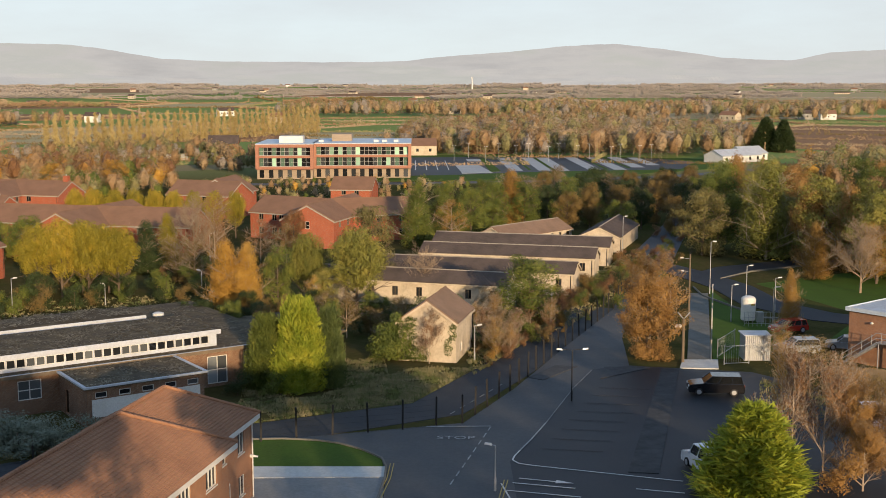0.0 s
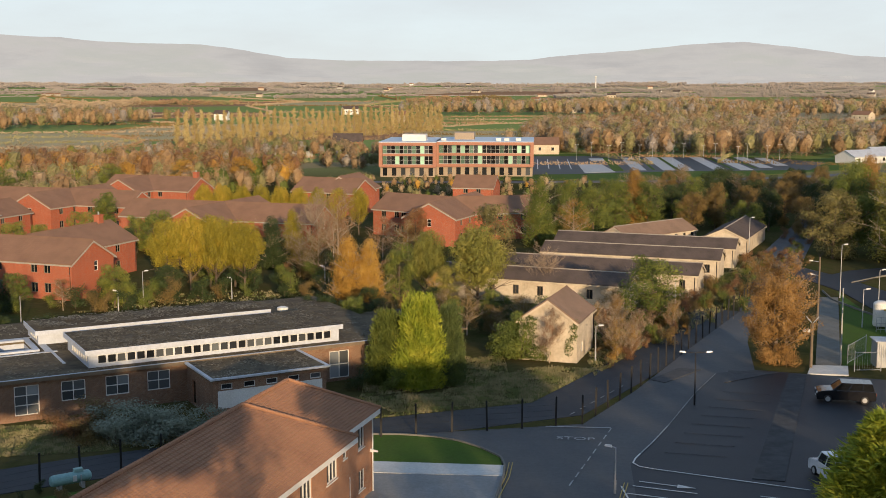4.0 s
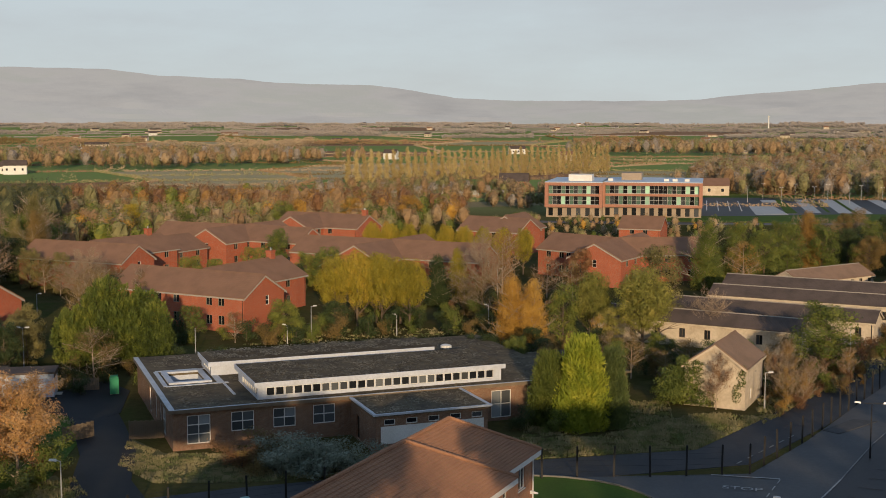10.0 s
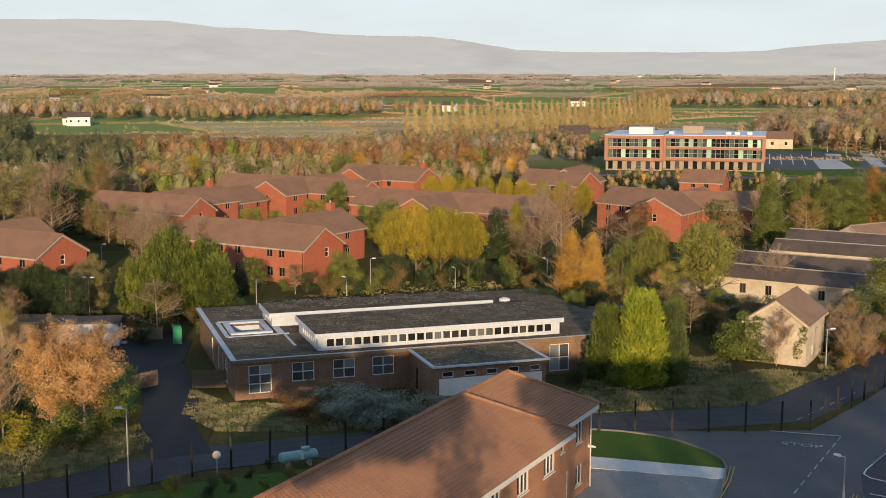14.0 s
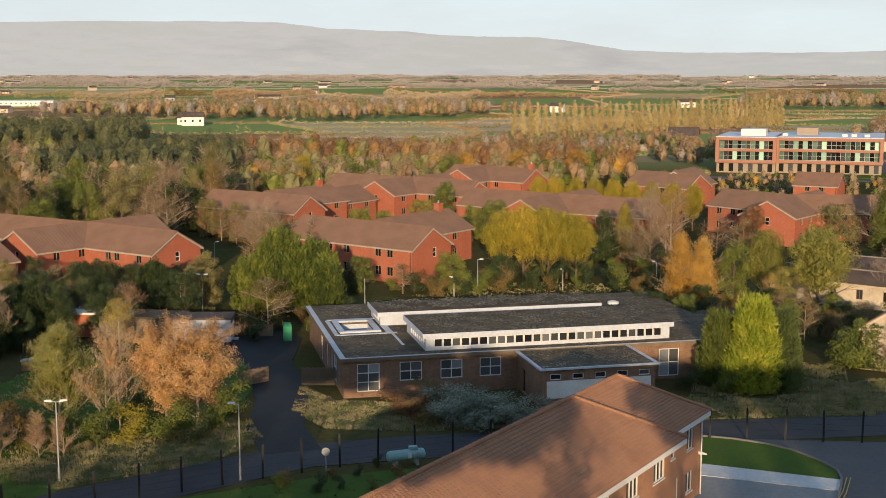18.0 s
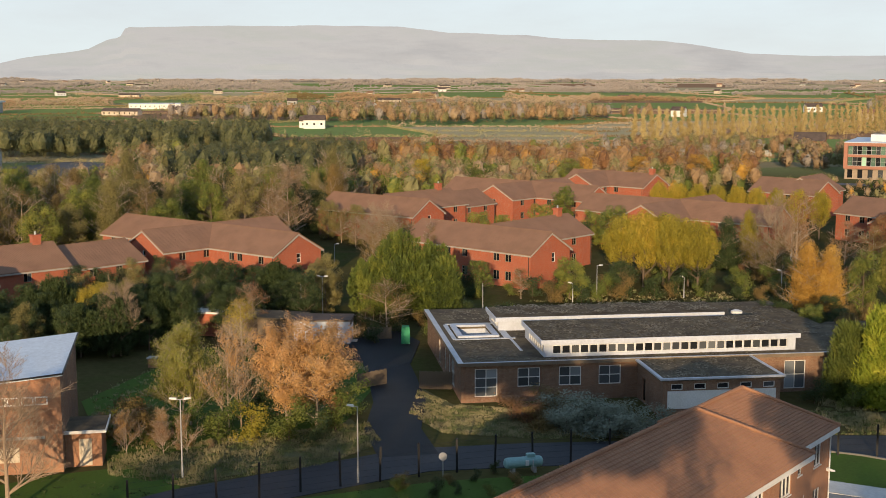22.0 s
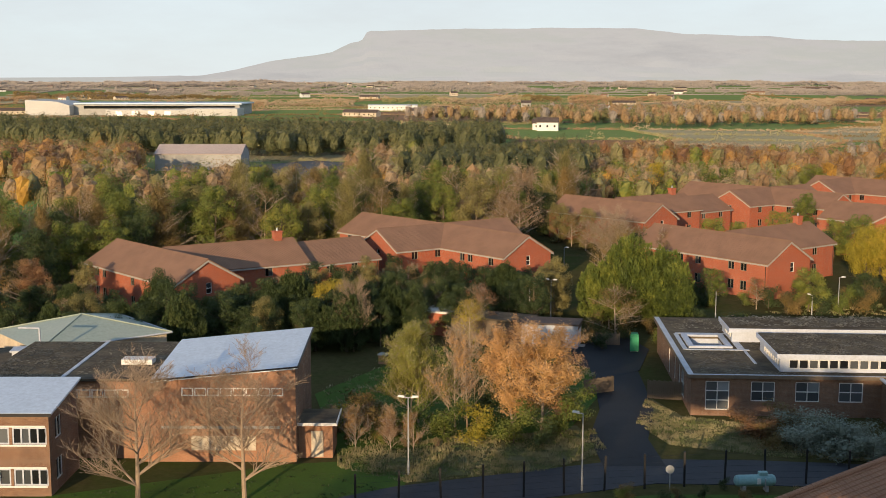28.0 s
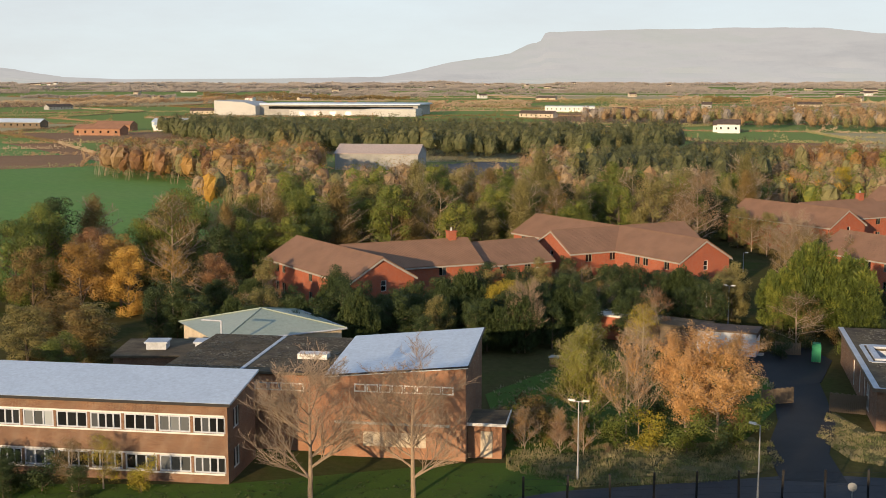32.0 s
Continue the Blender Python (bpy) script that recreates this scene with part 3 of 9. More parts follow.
road_strip("access_road", [(37, 172), (44, 181), (56, 188), (80, 195)], 6.0, 0.028, ASPHALT_NEW, "dark asphalt access road under trees")


# ---- buildings ----
_panes = {}


def pane_mesh(w, h, mat):
    k = (round(w, 3), round(h, 3), mat.name)
    if k not in _panes:
        _panes[k] = Geo().box(-w / 2, w / 2, 0, 0.02, -h / 2, h / 2).mesh("pane", mat)
    return _panes[k]


_frames = {}


def lattice(xb, zb, y0, y1):
    """One connected frame of upright and level bars: xb and zb are the bars' edges."""
    xs, zs = [v for p in xb for v in p], [v for p in zb for v in p]
    nx, nz = len(xs), len(zs)
    g = Geo()
    g.v = [(x, y, z) for y in (y0, y1) for z in zs for x in xs]
    at = lambda k, j, i: k * nx * nz + j * nx + i
    solid = lambda i, j: 0 <= i < nx - 1 and 0 <= j < nz - 1 and not (i % 2 and j % 2)
    for j in range(nz - 1):
        for i in range(nx - 1):
            if not solid(i, j):
                continue
            g.f += [(at(0, j, i), at(0, j, i + 1), at(0, j + 1, i + 1), at(0, j + 1, i)), (at(1, j, i), at(1, j + 1, i), at(1, j + 1, i + 1), at(1, j, i + 1))]
            for di, dj, p, q in ((-1, 0, (j, i), (j + 1, i)), (1, 0, (j + 1, i + 1), (j, i + 1)), (0, -1, (j, i + 1), (j, i)), (0, 1, (j + 1, i), (j + 1, i + 1))):
                if not solid(i + di, j + dj):
                    g.f.append((at(0, *p), at(0, *q), at(1, *q), at(1, *p)))
    return g


def window(parent, m, w, h, cols=1, rows=1, frame_mat=None, glass=None, sill=False, name="window", bar=0.06, label=""):
    """A window in the wall: m puts its centre on the wall's face, x to the right and -y outwards."""
    frame_mat, glass = frame_mat or WHITE, glass or GLASS
    k = (w, h, cols, rows, frame_mat.name, sill, bar)
    if k not in _frames:
        g = lattice([(-w / 2 + (w - bar) * i / cols, -w / 2 + (w - bar) * i / cols + bar) for i in range(cols + 1)],
                    [(-h / 2 + (h - bar) * i / rows, -h / 2 + (h - bar) * i / rows + bar) for i in range(rows + 1)], -0.03, 0.06)
        if sill:
            g.box(-w / 2 - 0.08, w / 2 + 0.08, -0.12, 0.02, -h / 2 - 0.08, -h / 2 - 0.002)
        _frames[k] = g.mesh("window", frame_mat)
    ob = part(name, _frames[k], None, parent, label, m)
    pw, ph = (w - bar) / cols - bar, (h - bar) / rows - bar
    for i in range(cols):
        for j in range(rows):
            x = -w / 2 + bar / 2 + (w - bar) * (i + 0.5) / cols
            z = -h / 2 + bar / 2 + (h - bar) * (j + 0.5) / rows
            part("pane", pane_mesh(pw, ph, glass), None, ob, m=pose(x, 0.03, z))
    return ob


def facade(geo, m, length, height, holes=(), depth=0.16, z0=0.0):
    """A wall face with openings cut through it and their reveals: x along it, z up, -y outwards."""
    xs = sorted({0.0, length, *[v for h in holes for v in (h[0], h[1])]})
    zs = sorted({z0, height, *[v for h in holes for v in (h[2], h[3])]})
    for i in range(len(xs) - 1):
        for j in range(len(zs) - 1):
            x, z = (xs[i] + xs[i + 1]) / 2, (zs[j] + zs[j + 1]) / 2
            if any(h[0] < x < h[1] and h[2] < z < h[3] for h in holes):
                continue
            geo.add([(xs[i], 0, zs[j]), (xs[i + 1], 0, zs[j]), (xs[i + 1], 0, zs[j + 1]), (xs[i], 0, zs[j + 1])], [(0, 1, 2, 3)], m)
    for a, b, c, d in holes:
        geo.add([(a, 0, c), (b, 0, c), (b, 0, d), (a, 0, d), (a, depth, c), (b, depth, c), (b, depth, d), (a, depth, d)],
                [(0, 4, 5, 1), (1, 5, 6, 2), (2, 6, 7, 3), (3, 7, 4, 0)], m)


def walled(parent, m, length, height, mat, wins, name="wall", label=""):
    """One wall as a part, with its windows: each (x, z, w, h, cols, rows[, options])."""
    g = Geo()
    facade(g, Matrix(), length, height, [(x - w / 2, x + w / 2, z - h / 2, z + h / 2) for x, z, w, h, *_ in wins])
    g.add([(0, 0.25, 0), (length, 0.25, 0), (length, 0.25, height), (0, 0.25, height)], [(3, 2, 1, 0)])
    ob = part(name, g, mat, parent, label, m)
    for x, z, w, h, c, r, *o in wins:
        window(ob, pose(x, 0.08, z), w, h, c, r, **(o[0] if o else {}))
    return ob


def gabled_house(name, at, heading, L, W, eave, ridge, wall, roof, label, wins_f=(), wins_b=(), wins_r=(), wins_l=(), chimney=None, over=0.35, hip_l=0.0, hip_r=0.0, group="", trim=None, category="house", cap=None):
    """A house with its ridge along local x, seen with its long wall at local -y and one gable at +x."""
    trim = trim or WHITE
    h = thing(name, *at, heading, 0, label, category, group)
    walled(h, pose(-L / 2, -W / 2, 0), L, eave, wall, wins_f)
    walled(h, pose(L / 2, W / 2, 0, 0, 0, 180), L, eave, wall, wins_b)
    for side, wins, hip in ((1, wins_r, hip_r), (-1, wins_l, hip_l)):
        m = pose(L / 2, -W / 2, 0, 0, 0, 90) if side > 0 else pose(-L / 2, W / 2, 0, 0, 0, 270)
        ob = walled(h, m, W, eave, wall, wins)
        if not hip:
            part("gable", Geo().add([(0, 0, eave), (W, 0, eave), (W / 2, 0, ridge), (0, 0.25, eave), (W, 0.25, eave), (W / 2, 0.25, ridge)], [(0, 1, 2), (5, 4, 3)]), wall, ob)
    rise = (ridge - eave) / (W / 2)
    ez, ey = eave - rise * over + 0.1, W / 2 + over
    rl, rr = -L / 2 - (0.25 if not hip_l else -hip_l), L / 2 + (0.25 if not hip_r else -hip_r)
    el, er = -L / 2 - (0.25 if not hip_l else over), L / 2 + (0.25 if not hip_r else over)
    top = ridge + 0.1
    part("roof", Geo().slab([(el, -ey, ez), (er, -ey, ez), (rr, 0, top), (rl, 0, top)], 0.12), roof, h)
    part("roof", Geo().slab([(er, ey, ez), (el, ey, ez), (rl, 0, top), (rr, 0, top)], 0.12), roof, h)
    if hip_r:
        part("roof", Geo().slab([(er, -ey, ez), (er, ey, ez), (rr, 0, top)], 0.12), roof, h)
    if hip_l:
        part("roof", Geo().slab([(el, ey, ez), (el, -ey, ez), (rl, 0, top)], 0.12), roof, h)
    g = Geo()
    n = int((rr - rl) / 0.45)
    for i in range(n):
        x0, x1 = rl + (rr - rl) * i / n, rl + (rr - rl) * (i + 1) / n
        g.add([(x0, -0.16, top - 0.06), (x0, 0, top + 0.07), (x0, 0.16, top - 0.06), (x1, -0.14, top - 0.055), (x1, 0, top + 0.05), (x1, 0.14, top - 0.055)], [(0, 3, 4, 1), (1, 4, 5, 2), (0, 1, 2), (5, 4, 3)])
    part("ridge_tiles", g, cap or roof, h)
    for s in (-1, 1):
        part("fascia", Geo().box(el, er, s * ey - 0.03, s * ey + 0.03, ez - 0.3, ez - 0.09), trim, h, "painted eaves board and gutter")
    for x, hip in ((er, hip_r), (el, hip_l)):
        if not hip:
            for s in (-1, 1):
                e = 0.02 if x > 0 else -0.02
                part("bargeboard", Geo().add([(x, s * ey, ez - 0.13), (x, 0, top - 0.13), (x, 0, top - 0.38), (x, s * ey, ez - 0.38), (x + e, s * ey, ez - 0.13), (x + e, 0, top - 0.13), (x + e, 0, top - 0.38), (x + e, s * ey, ez - 0.38)],
                                             [(0, 1, 2, 3), (7, 6, 5, 4), (0, 4, 5, 1), (1, 5, 6, 2), (2, 6, 7, 3), (3, 7, 4, 0)]), trim, h)
    for s in (-1, 1):
        part("downpipe", Geo().tube((L / 2 - 0.25, s * (W / 2 + 0.06), 0), (L / 2 - 0.25, s * (W / 2 + 0.06), eave), 0.045, 0.045, 6), BLACK, h)
    if chimney is not None:
        st = part("chimney", Geo().box(chimney - 0.55, chimney + 0.55, -0.45, 0.45, ridge - 0.5, ridge + 1.0).box(chimney - 0.65, chimney + 0.65, -0.55, 0.55, ridge + 1.0, ridge + 1.14), wall, h)
        part("chimney_pot", Geo().lathe([(0.14, ridge + 1.1), (0.11, ridge + 1.5), (0.14, ridge + 1.55), (0.09, ridge + 1.55), (0.09, ridge + 1.3)], 10, pose(chimney, 0, 0)), STEEL, st)
    return h


def deg(dx, dy):
    return math.degrees(math.atan2(dy, dx))


_w2 = lambda xs, w=1.05, h=1.25, z=(1.5, 4.05): [(x, zz, w, h, 2, 1, {"frame_mat": HOUSE_FRAME, "bar": 0.05}) for x in xs for zz in z]
HOUSE_FRAME = worn("dull_window_frames", (0.3, 0.27, 0.2), (0.2, 0.18, 0.14), 0.6, 1.0, 6.0, bumpy=0.05)
RED_LABEL = "red-brick two-storey house with brown tiled gable roof"
# houses given by the middle of their right gable, heading, length, width
def red_house(gx, gy, heading, L, W, wf, wr, label=RED_LABEL, eave=4.9, ridge=7.4, **k):
    c, s = math.cos(radians(heading)), math.sin(radians(heading))
    return gabled_house("house", (gx - c * L / 2, gy - s * L / 2), heading, L, W, eave, ridge, BRICK_RED, TILE_BROWN, label, wins_f=wf, wins_r=wr, group="red-brick houses", trim=TRIM, **k)


red_house(-61.7, 152.0, deg(23.1, -6.6), 24.0, 8.7, _w2([9, 12.2, 18, 20.1]), [(5.0, 3.95, 0.75, 1.3, 1, 2)], "red-brick two-storey house with brown tiled roof behind a pine")
red_house(-68.0, 174.5, deg(4.5, 17.5), 18.5, 9.0, _w2([6, 14]), _w2([3, 6]), "red-brick house wing with a chimney on its tiled ridge", chimney=6.6)
red_house(-97.4, 184.3, deg(22.3, -4.7), 22.5, 8.4, _w2([3, 5, 13, 16]), [(4.5, 4, 0.75, 1.3, 1, 2)])
red_house(-104.0, 205.3, deg(5, 17), 17.0, 9.0, _w2([6, 14]), _w2([3, 6]), "red-brick house wing with a chimney on its tiled ridge", chimney=5.5)
red_house(-102.6, 214.5, deg(0.22, 0.975), 11.0, 9.2, _w2([3, 8], z=(1.4, 3.5)), [], "lower red-brick wing under a brown tiled roof", eave=4.25, ridge=6.6)
red_house(-69.2, 176.0, deg(3.2, 9.4), 8.0, 7.0, _w2([3, 6], z=(1.5,)), [], "low red-brick link with a brown tiled roof", eave=3.0, ridge=4.6)


def cross_house(gx, gy, west, east, label):
    """Three gabled wings that meet in a cross: one runs away from its front gable, the others to both sides."""
    ax, ay = 0.28, 0.96
    hd = deg(ax, ay)
    n = red_house(gx + ax * 23, gy + ay * 23, hd, 23.0, 9.6, _w2([3, 7, 19]), [], label, wins_l=[(4.8, 3.95, 0.75, 1.3, 1, 2)])
    cx, cy = gx + ax * 11.5, gy + ay * 11.5
    for (px, py), name in ((west, "wing"), (east, "wing")):
        if px < cx:
            L = math.hypot(cx - px, cy - py)
            red_house(cx, cy, deg(cx - px, cy - py), L, 9.0, _w2([2.5, 5.5, L - 8]), [], "red-brick side wing under a brown tiled roof", ridge=7.36)
        else:
            L = math.hypot(px - cx, py - cy)
            red_house(px, py, deg(px - cx, py - cy), L, 8.7, _w2([L - 8.6, L - 6.9, L - 2.6]), [(4.5, 4, 0.75, 1.3, 1, 2)], "red-brick two-storey wing with a plain gable", ridge=7.36)
    return n


cross_house(-112.5, 128.7, (-128.5, 143.4), (-91.9, 135.8), "red-brick house with a gable above dark shrubs")
cross_house(-99.5, 216.0, (-114.8, 230.0), (-80.3, 222.5), "red-brick house with a gable among autumn trees")
MAIN = cross_house(-62.0, 192.8, (-76.4, 208.6), (-40.6, 200.0), "red-brick house with a gable behind rounded yellow trees")
# its roof runs down low on one side
part("lean_to", Geo().add([(-11.5, 4.8, 0), (-11.5, 10.4, 0), (-11.5, 10.4, 2.0), (-11.5, 4.8, 4.8), (-3, 4.8, 0), (-3, 10.4, 0), (-3, 10.4, 2.0), (-3, 4.8, 4.8)], [(0, 3, 2, 1), (4, 5, 6, 7), (1, 2, 6, 5)]), BRICK_RED, MAIN)
part("roof", Geo().slab([(-11.75, 10.8, 1.84), (-11.75, 5.1, 4.7), (-2.8, 5.1, 4.7), (-2.8, 10.8, 1.84)], -0.1), TILE_BROWN, MAIN)
part("bargeboard", Geo().slab([(-11.8, 10.8, 1.72), (-11.8, 4.9, 4.68), (-11.72, 4.9, 4.68), (-11.72, 10.8, 1.72)], 0.22), TRIM, MAIN)
cross_house(-23.2, 205.3, (-33.0, 224.0), (-6.5, 221.5), "red-brick house with a gable half hidden by autumn trees")
red_house(-42.7, 254.4, deg(11, -4), 15.0, 9.6, _w2([7, 9, 12.4]), [(4.5, 4, 0.75, 1.3, 1, 2)])
red_house(-46.0, 268.0, deg(2, 10), 12.0, 9.6, _w2([4, 8]), [], ridge=7.8)
red_house(-79.0, 256.0, deg(18, -5), 22.0, 10.0, _w2([7, 9, 15]), [(4.5, 4, 0.75, 1.3, 1, 2)], chimney=10.0)
red_house(-91.0, 263.0, deg(4, 14), 14.0, 9.6, _w2([4, 9]), [])
red_house(-109.0, 94.3, deg(23.2, -4.9), 23.7, 8.7, _w2([3, 5, 13, 20.5]), [(4.5, 4, 0.75, 1.3, 1, 2)])
red_house(-115.0, 114.2, deg(5.7, 16), 17.5, 9.5, _w2([3.5, 6.5, 12]), [], "red-brick house wing with a chimney on its tiled ridge", chimney=6.6)
red_house(-113.2, 125.5, deg(0.22, 0.975), 12.0, 9.2, _w2([4, 8], z=(1.4, 3.5)), [], "lower red-brick wing under a brown tiled roof", eave=4.25, ridge=6.6)
red_house(-15.8, 279.0, deg(8, -1), 9.4, 9.0, _w2([3, 6], z=(1.5, 3.4)), [], "small brick house with a dark roof before an office", eave=4.1, ridge=6.5)


# the brick house nearest the camera, in two steps
def near_house():
    hd = deg(0.2, 0.98)
    h = thing("brick_house", -18.64, 71.1, hd, 0, "brown-brick two-storey building with hipped terracotta pantile roofs and white eaves", "house")
    # local x runs to the far end, -y is the wall with the windows; both roofs end in hips
    over = 0.42
    for nm, x0, x1, wy, yc, ridge, apex in (("near", -29.0, 2.75, 4.82, 0.0, 8.78, -2.19), ("far", -2.6, 9.48, 4.2, 0.37, 8.54, 5.0)):
        eave = 5.62
        wx0 = x0 if nm == "near" else 2.75
        if nm == "near":
            wins = [(x - wx0, z, 1.65, 1.4, 3, 1, {"sill": True, "bar": 0.08}) for x in [-0.06 - 3.9 * i for i in range(7)] for z in (1.5, 4.55)] + [(2.05 - wx0, 5.02, 0.6, 0.75, 1, 1, {"sill": True})]
        else:
            wins = [(4.65, 4.4, 1.1, 1.5, 2, 1, {"sill": True}), (4.65, 1.45, 1.1, 1.4, 2, 1, {"sill": True})]
        walled(h, pose(wx0, yc - wy, 0), x1 - wx0, eave, BRICK_ORANGE, wins)
        if nm == "far":
            door = part("door", Geo().box(1.3, 2.4, -0.04, 0.05, 0.02, 2.25), BLACK, h, "dark entrance door", pose(wx0, yc - wy, 0))
            part("door_frame", Geo().box(1.22, 1.3, -0.06, 0.04, 0, 2.33).box(2.4, 2.48, -0.06, 0.04, 0, 2.33).box(1.3, 2.4, -0.06, 0.04, 2.25, 2.33), WHITE, door)
        walled(h, pose(x1, yc + wy, 0, 0, 0, 180), x1 - wx0, eave, BRICK_ORANGE, [])
        walled(h, pose(x1, yc - wy, 0, 0, 0, 90), 2 * wy, eave, BRICK_ORANGE, [])
        if nm == "near":
            walled(h, pose(x0, wy, 0, 0, 0, 270), 2 * wy, eave, BRICK_ORANGE, [])
        ey, ez, top = wy + over, 5.78, ridge
        xe1 = x1 + over
        hip = xe1 - apex
        n = 24
        for s in (-1, 1):
            q = [(x0, yc + s * ey, ez), (xe1, yc + s * ey, ez), (apex, yc, top), (x0, yc, top)]
            deck = part("roof", Geo().slab(q if s < 0 else q[::-1], 0.1), TILE_RED, h)
            if s < 0:
                # pantile courses, each lapped over the one below, rolled across and cut at the hip
                for k in range(n):
                    a, b = k / n, min((k + 1.18) / n, 1.0)
                    xr = xe1 - hip * (a + b) / 2
                    cols = int((xr - x0) / 0.15)
                    pts, fs = [], []
                    for i in range(cols + 1):
                        x, roll = x0 + (xr - x0) * i / cols, 0.045 * (i % 2)
                        for f, lift in ((a, 0.06), (b, 0.0)):
                            pts.append((x, yc - ey * (1 - f), ez + (top - ez) * f + roll + lift))
                        pts.append((x, yc - ey * (1 - a), ez + (top - ez) * a - 0.03))
                    for i in range(cols):
                        o = 3 * i
                        fs += [(o, o + 3, o + 4, o + 1), (o + 2, o + 5, o + 3, o)]
                    part("tile_course", Geo().add(pts, fs), TILE_RED, deck)
            part("fascia", Geo().box(wx0 - 0.02 if nm == "far" else x0, xe1, yc + s * ey - 0.03, yc + s * ey + 0.03, ez - 0.34, ez - 0.02), WHITE, h, "white painted eaves board")
            part("soffit", Geo().box(wx0, xe1 - 0.05, yc + min(s * wy, s * ey), yc + max(s * wy, s * ey), ez - 0.32, ez - 0.28), WHITE, h)
            g = Geo()
            a, b = Vector((xe1, yc + s * ey, ez + 0.07)), Vector((apex, yc, top + 0.09))
            m = int((b - a).length / 0.4)
            for i in range(m):
                g.tube(a.lerp(b, i / m), a.lerp(b, (i + 1) / m), 0.13, 0.11, 8)
            part("hip_tiles", g, TILE_RED, h)
        part("roof", Geo().slab([(xe1, yc - ey, ez), (xe1, yc + ey, ez), (apex, yc, top)], 0.1), TILE_RED, h)
        part("fascia", Geo().box(xe1 - 0.03, xe1 + 0.03, yc - ey + 0.03, yc + ey - 0.03, ez - 0.34, ez - 0.02), WHITE, h, "white painted eaves board")
        g = Geo()
        m = int((apex - x0) / 0.4)
        for i in range(m):
            a, b = x0 + (apex - x0) * i / m, x0 + (apex - x0) * (i + 1) / m
            g.tube((a, yc, top + 0.06), (b, yc, top + 0.06), 0.15, 0.13, 8)
        part("ridge_tiles", g, TILE_RED, h)
    part("downpipe", Geo().tube((9.3, -3.92, 0), (9.3, -3.92, 5.5), 0.05, 0.05, 8), WHITE, h)
    part("wall_lamp", Geo().box(9.0, 9.2, -4.0, -3.8, 2.9, 3.1).tube((9.1, -3.95, 3.0), (9.3, -4.3, 2.9), 0.1, 0.06, 8), WHITE, h)


near_house()


# the abandoned flat-roofed school block
def school():
    ox, oy = -46.1, 92.7
    ux, uy = Vector((28.8, 19.9)).normalized()
    hd = deg(ux, uy)
    s = thing("school_block", ox, oy, hd, 0, "abandoned single-storey brown-brick school with mossy flat roofs and white clerestory bands", "school")
    # local x along the front, y to the back
    W, L = 24.4, 38.0
    wins = [(2.2, 1.75, 2.0, 2.5, 2, 3, {"bar": 0.07, "glass": GLASS_GREY}), (6.0, 2.15, 2.0, 1.7, 2, 2, {"bar": 0.07, "glass": GLASS_GREY}), (9.7, 2.15, 2.0, 1.7, 2, 2, {"bar": 0.07, "glass": GLASS_GREY}), (13.3, 2.15, 2.0, 1.7, 2, 2, {"bar": 0.07, "glass": GLASS_GREY}), (30.5, 1.6, 2.0, 2.6, 2, 2, {"bar": 0.07, "glass": GLASS_GREY}), (34.0, 2.15, 1.7, 1.9, 2, 2, {"bar": 0.07, "glass": GLASS_GREY})]
    walled(s, pose(0, 0, 0), L, 3.4, BRICK_BROWN, wins)
    walled(s, pose(0, W, 0, 0, 0, 270), W, 3.4, BRICK_BROWN, [(10.0, 1.4, 1.0, 2.4, 1, 2), (14.0, 1.7, 0.9, 2.2, 1, 2), (17.0, 1.7, 0.9, 2.2, 1, 2), (19.2, 1.5, 2.0, 2.4, 2, 2), (3.0, 2.9, 0.5, 0.5, 1, 1), (4.2, 2.9, 0.5, 0.5, 1, 1), (5.4, 2.9, 0.5, 0.5, 1, 1)])
    walled(s, pose(L, 0, 0, 0, 0, 90), W, 3.4, BRICK_BROWN, [])
    walled(s, pose(L, W, 0, 0, 0, 180), L, 3.4, BRICK_BROWN, [])
    # roof with the open light well
    cx0, cx1, cy0, cy1 = 1.7, 4.7, 10.6, 15.2
    for a, b, c, d in ((-0.3, cx0, -0.3, W + 0.3), (cx1, L + 0.3, -0.3, W + 0.3), (cx0, cx1, -0.3, cy0), (cx0, cx1, cy1, W + 0.3)):
        part("roof", Geo().box(a, b, c, d, 3.4, 3.6), FELT, s, "mossy felt roof")
    well = part("light_well", Geo().box(cx0 - 0.5, cx0, cy0 - 0.5, cy1 + 0.5, 3.6, 3.78).box(cx1, cx1 + 0.5, cy0 - 0.5, cy1 + 0.5, 3.6, 3.78).box(cx0, cx1, cy0 - 0.5, cy0, 3.6, 3.78).box(cx0, cx1, cy1, cy1 + 0.5, 3.6, 3.78), WHITE_OLD, s, "white kerb of an open roof well")
    part("well_wall", Geo().box(cx0 - 0.02, cx0, cy0, cy1, 0, 3.4).box(cx1, cx1 + 0.02, cy0, cy1, 0, 3.4).box(cx0, cx1, cy1, cy1 + 0.02, 0, 3.4).box(cx0, cx1, cy0 - 0.02, cy0, 0, 3.4), WHITE_OLD, well)
    for a, b, c, d in ((-0.34, 0.15, -0.3, W + 0.3), (-0.3, L + 0.3, -0.36, -0.1), (0.6, 1.0, 9.4, 16.4), (0.8, 6.6, 9.2, 9.6), (0.8, 5.8, 16.4, 16.8), (5.6, 6.0, 9.6, 16.4), (6.0, 6.25, 4.0, 22)):
        part("flashing", Geo().box(a, b, c, d, 3.6, 3.64 + 0.002 * (len(s.children) % 5)), LEAD, s, "pale metal flashing strip")
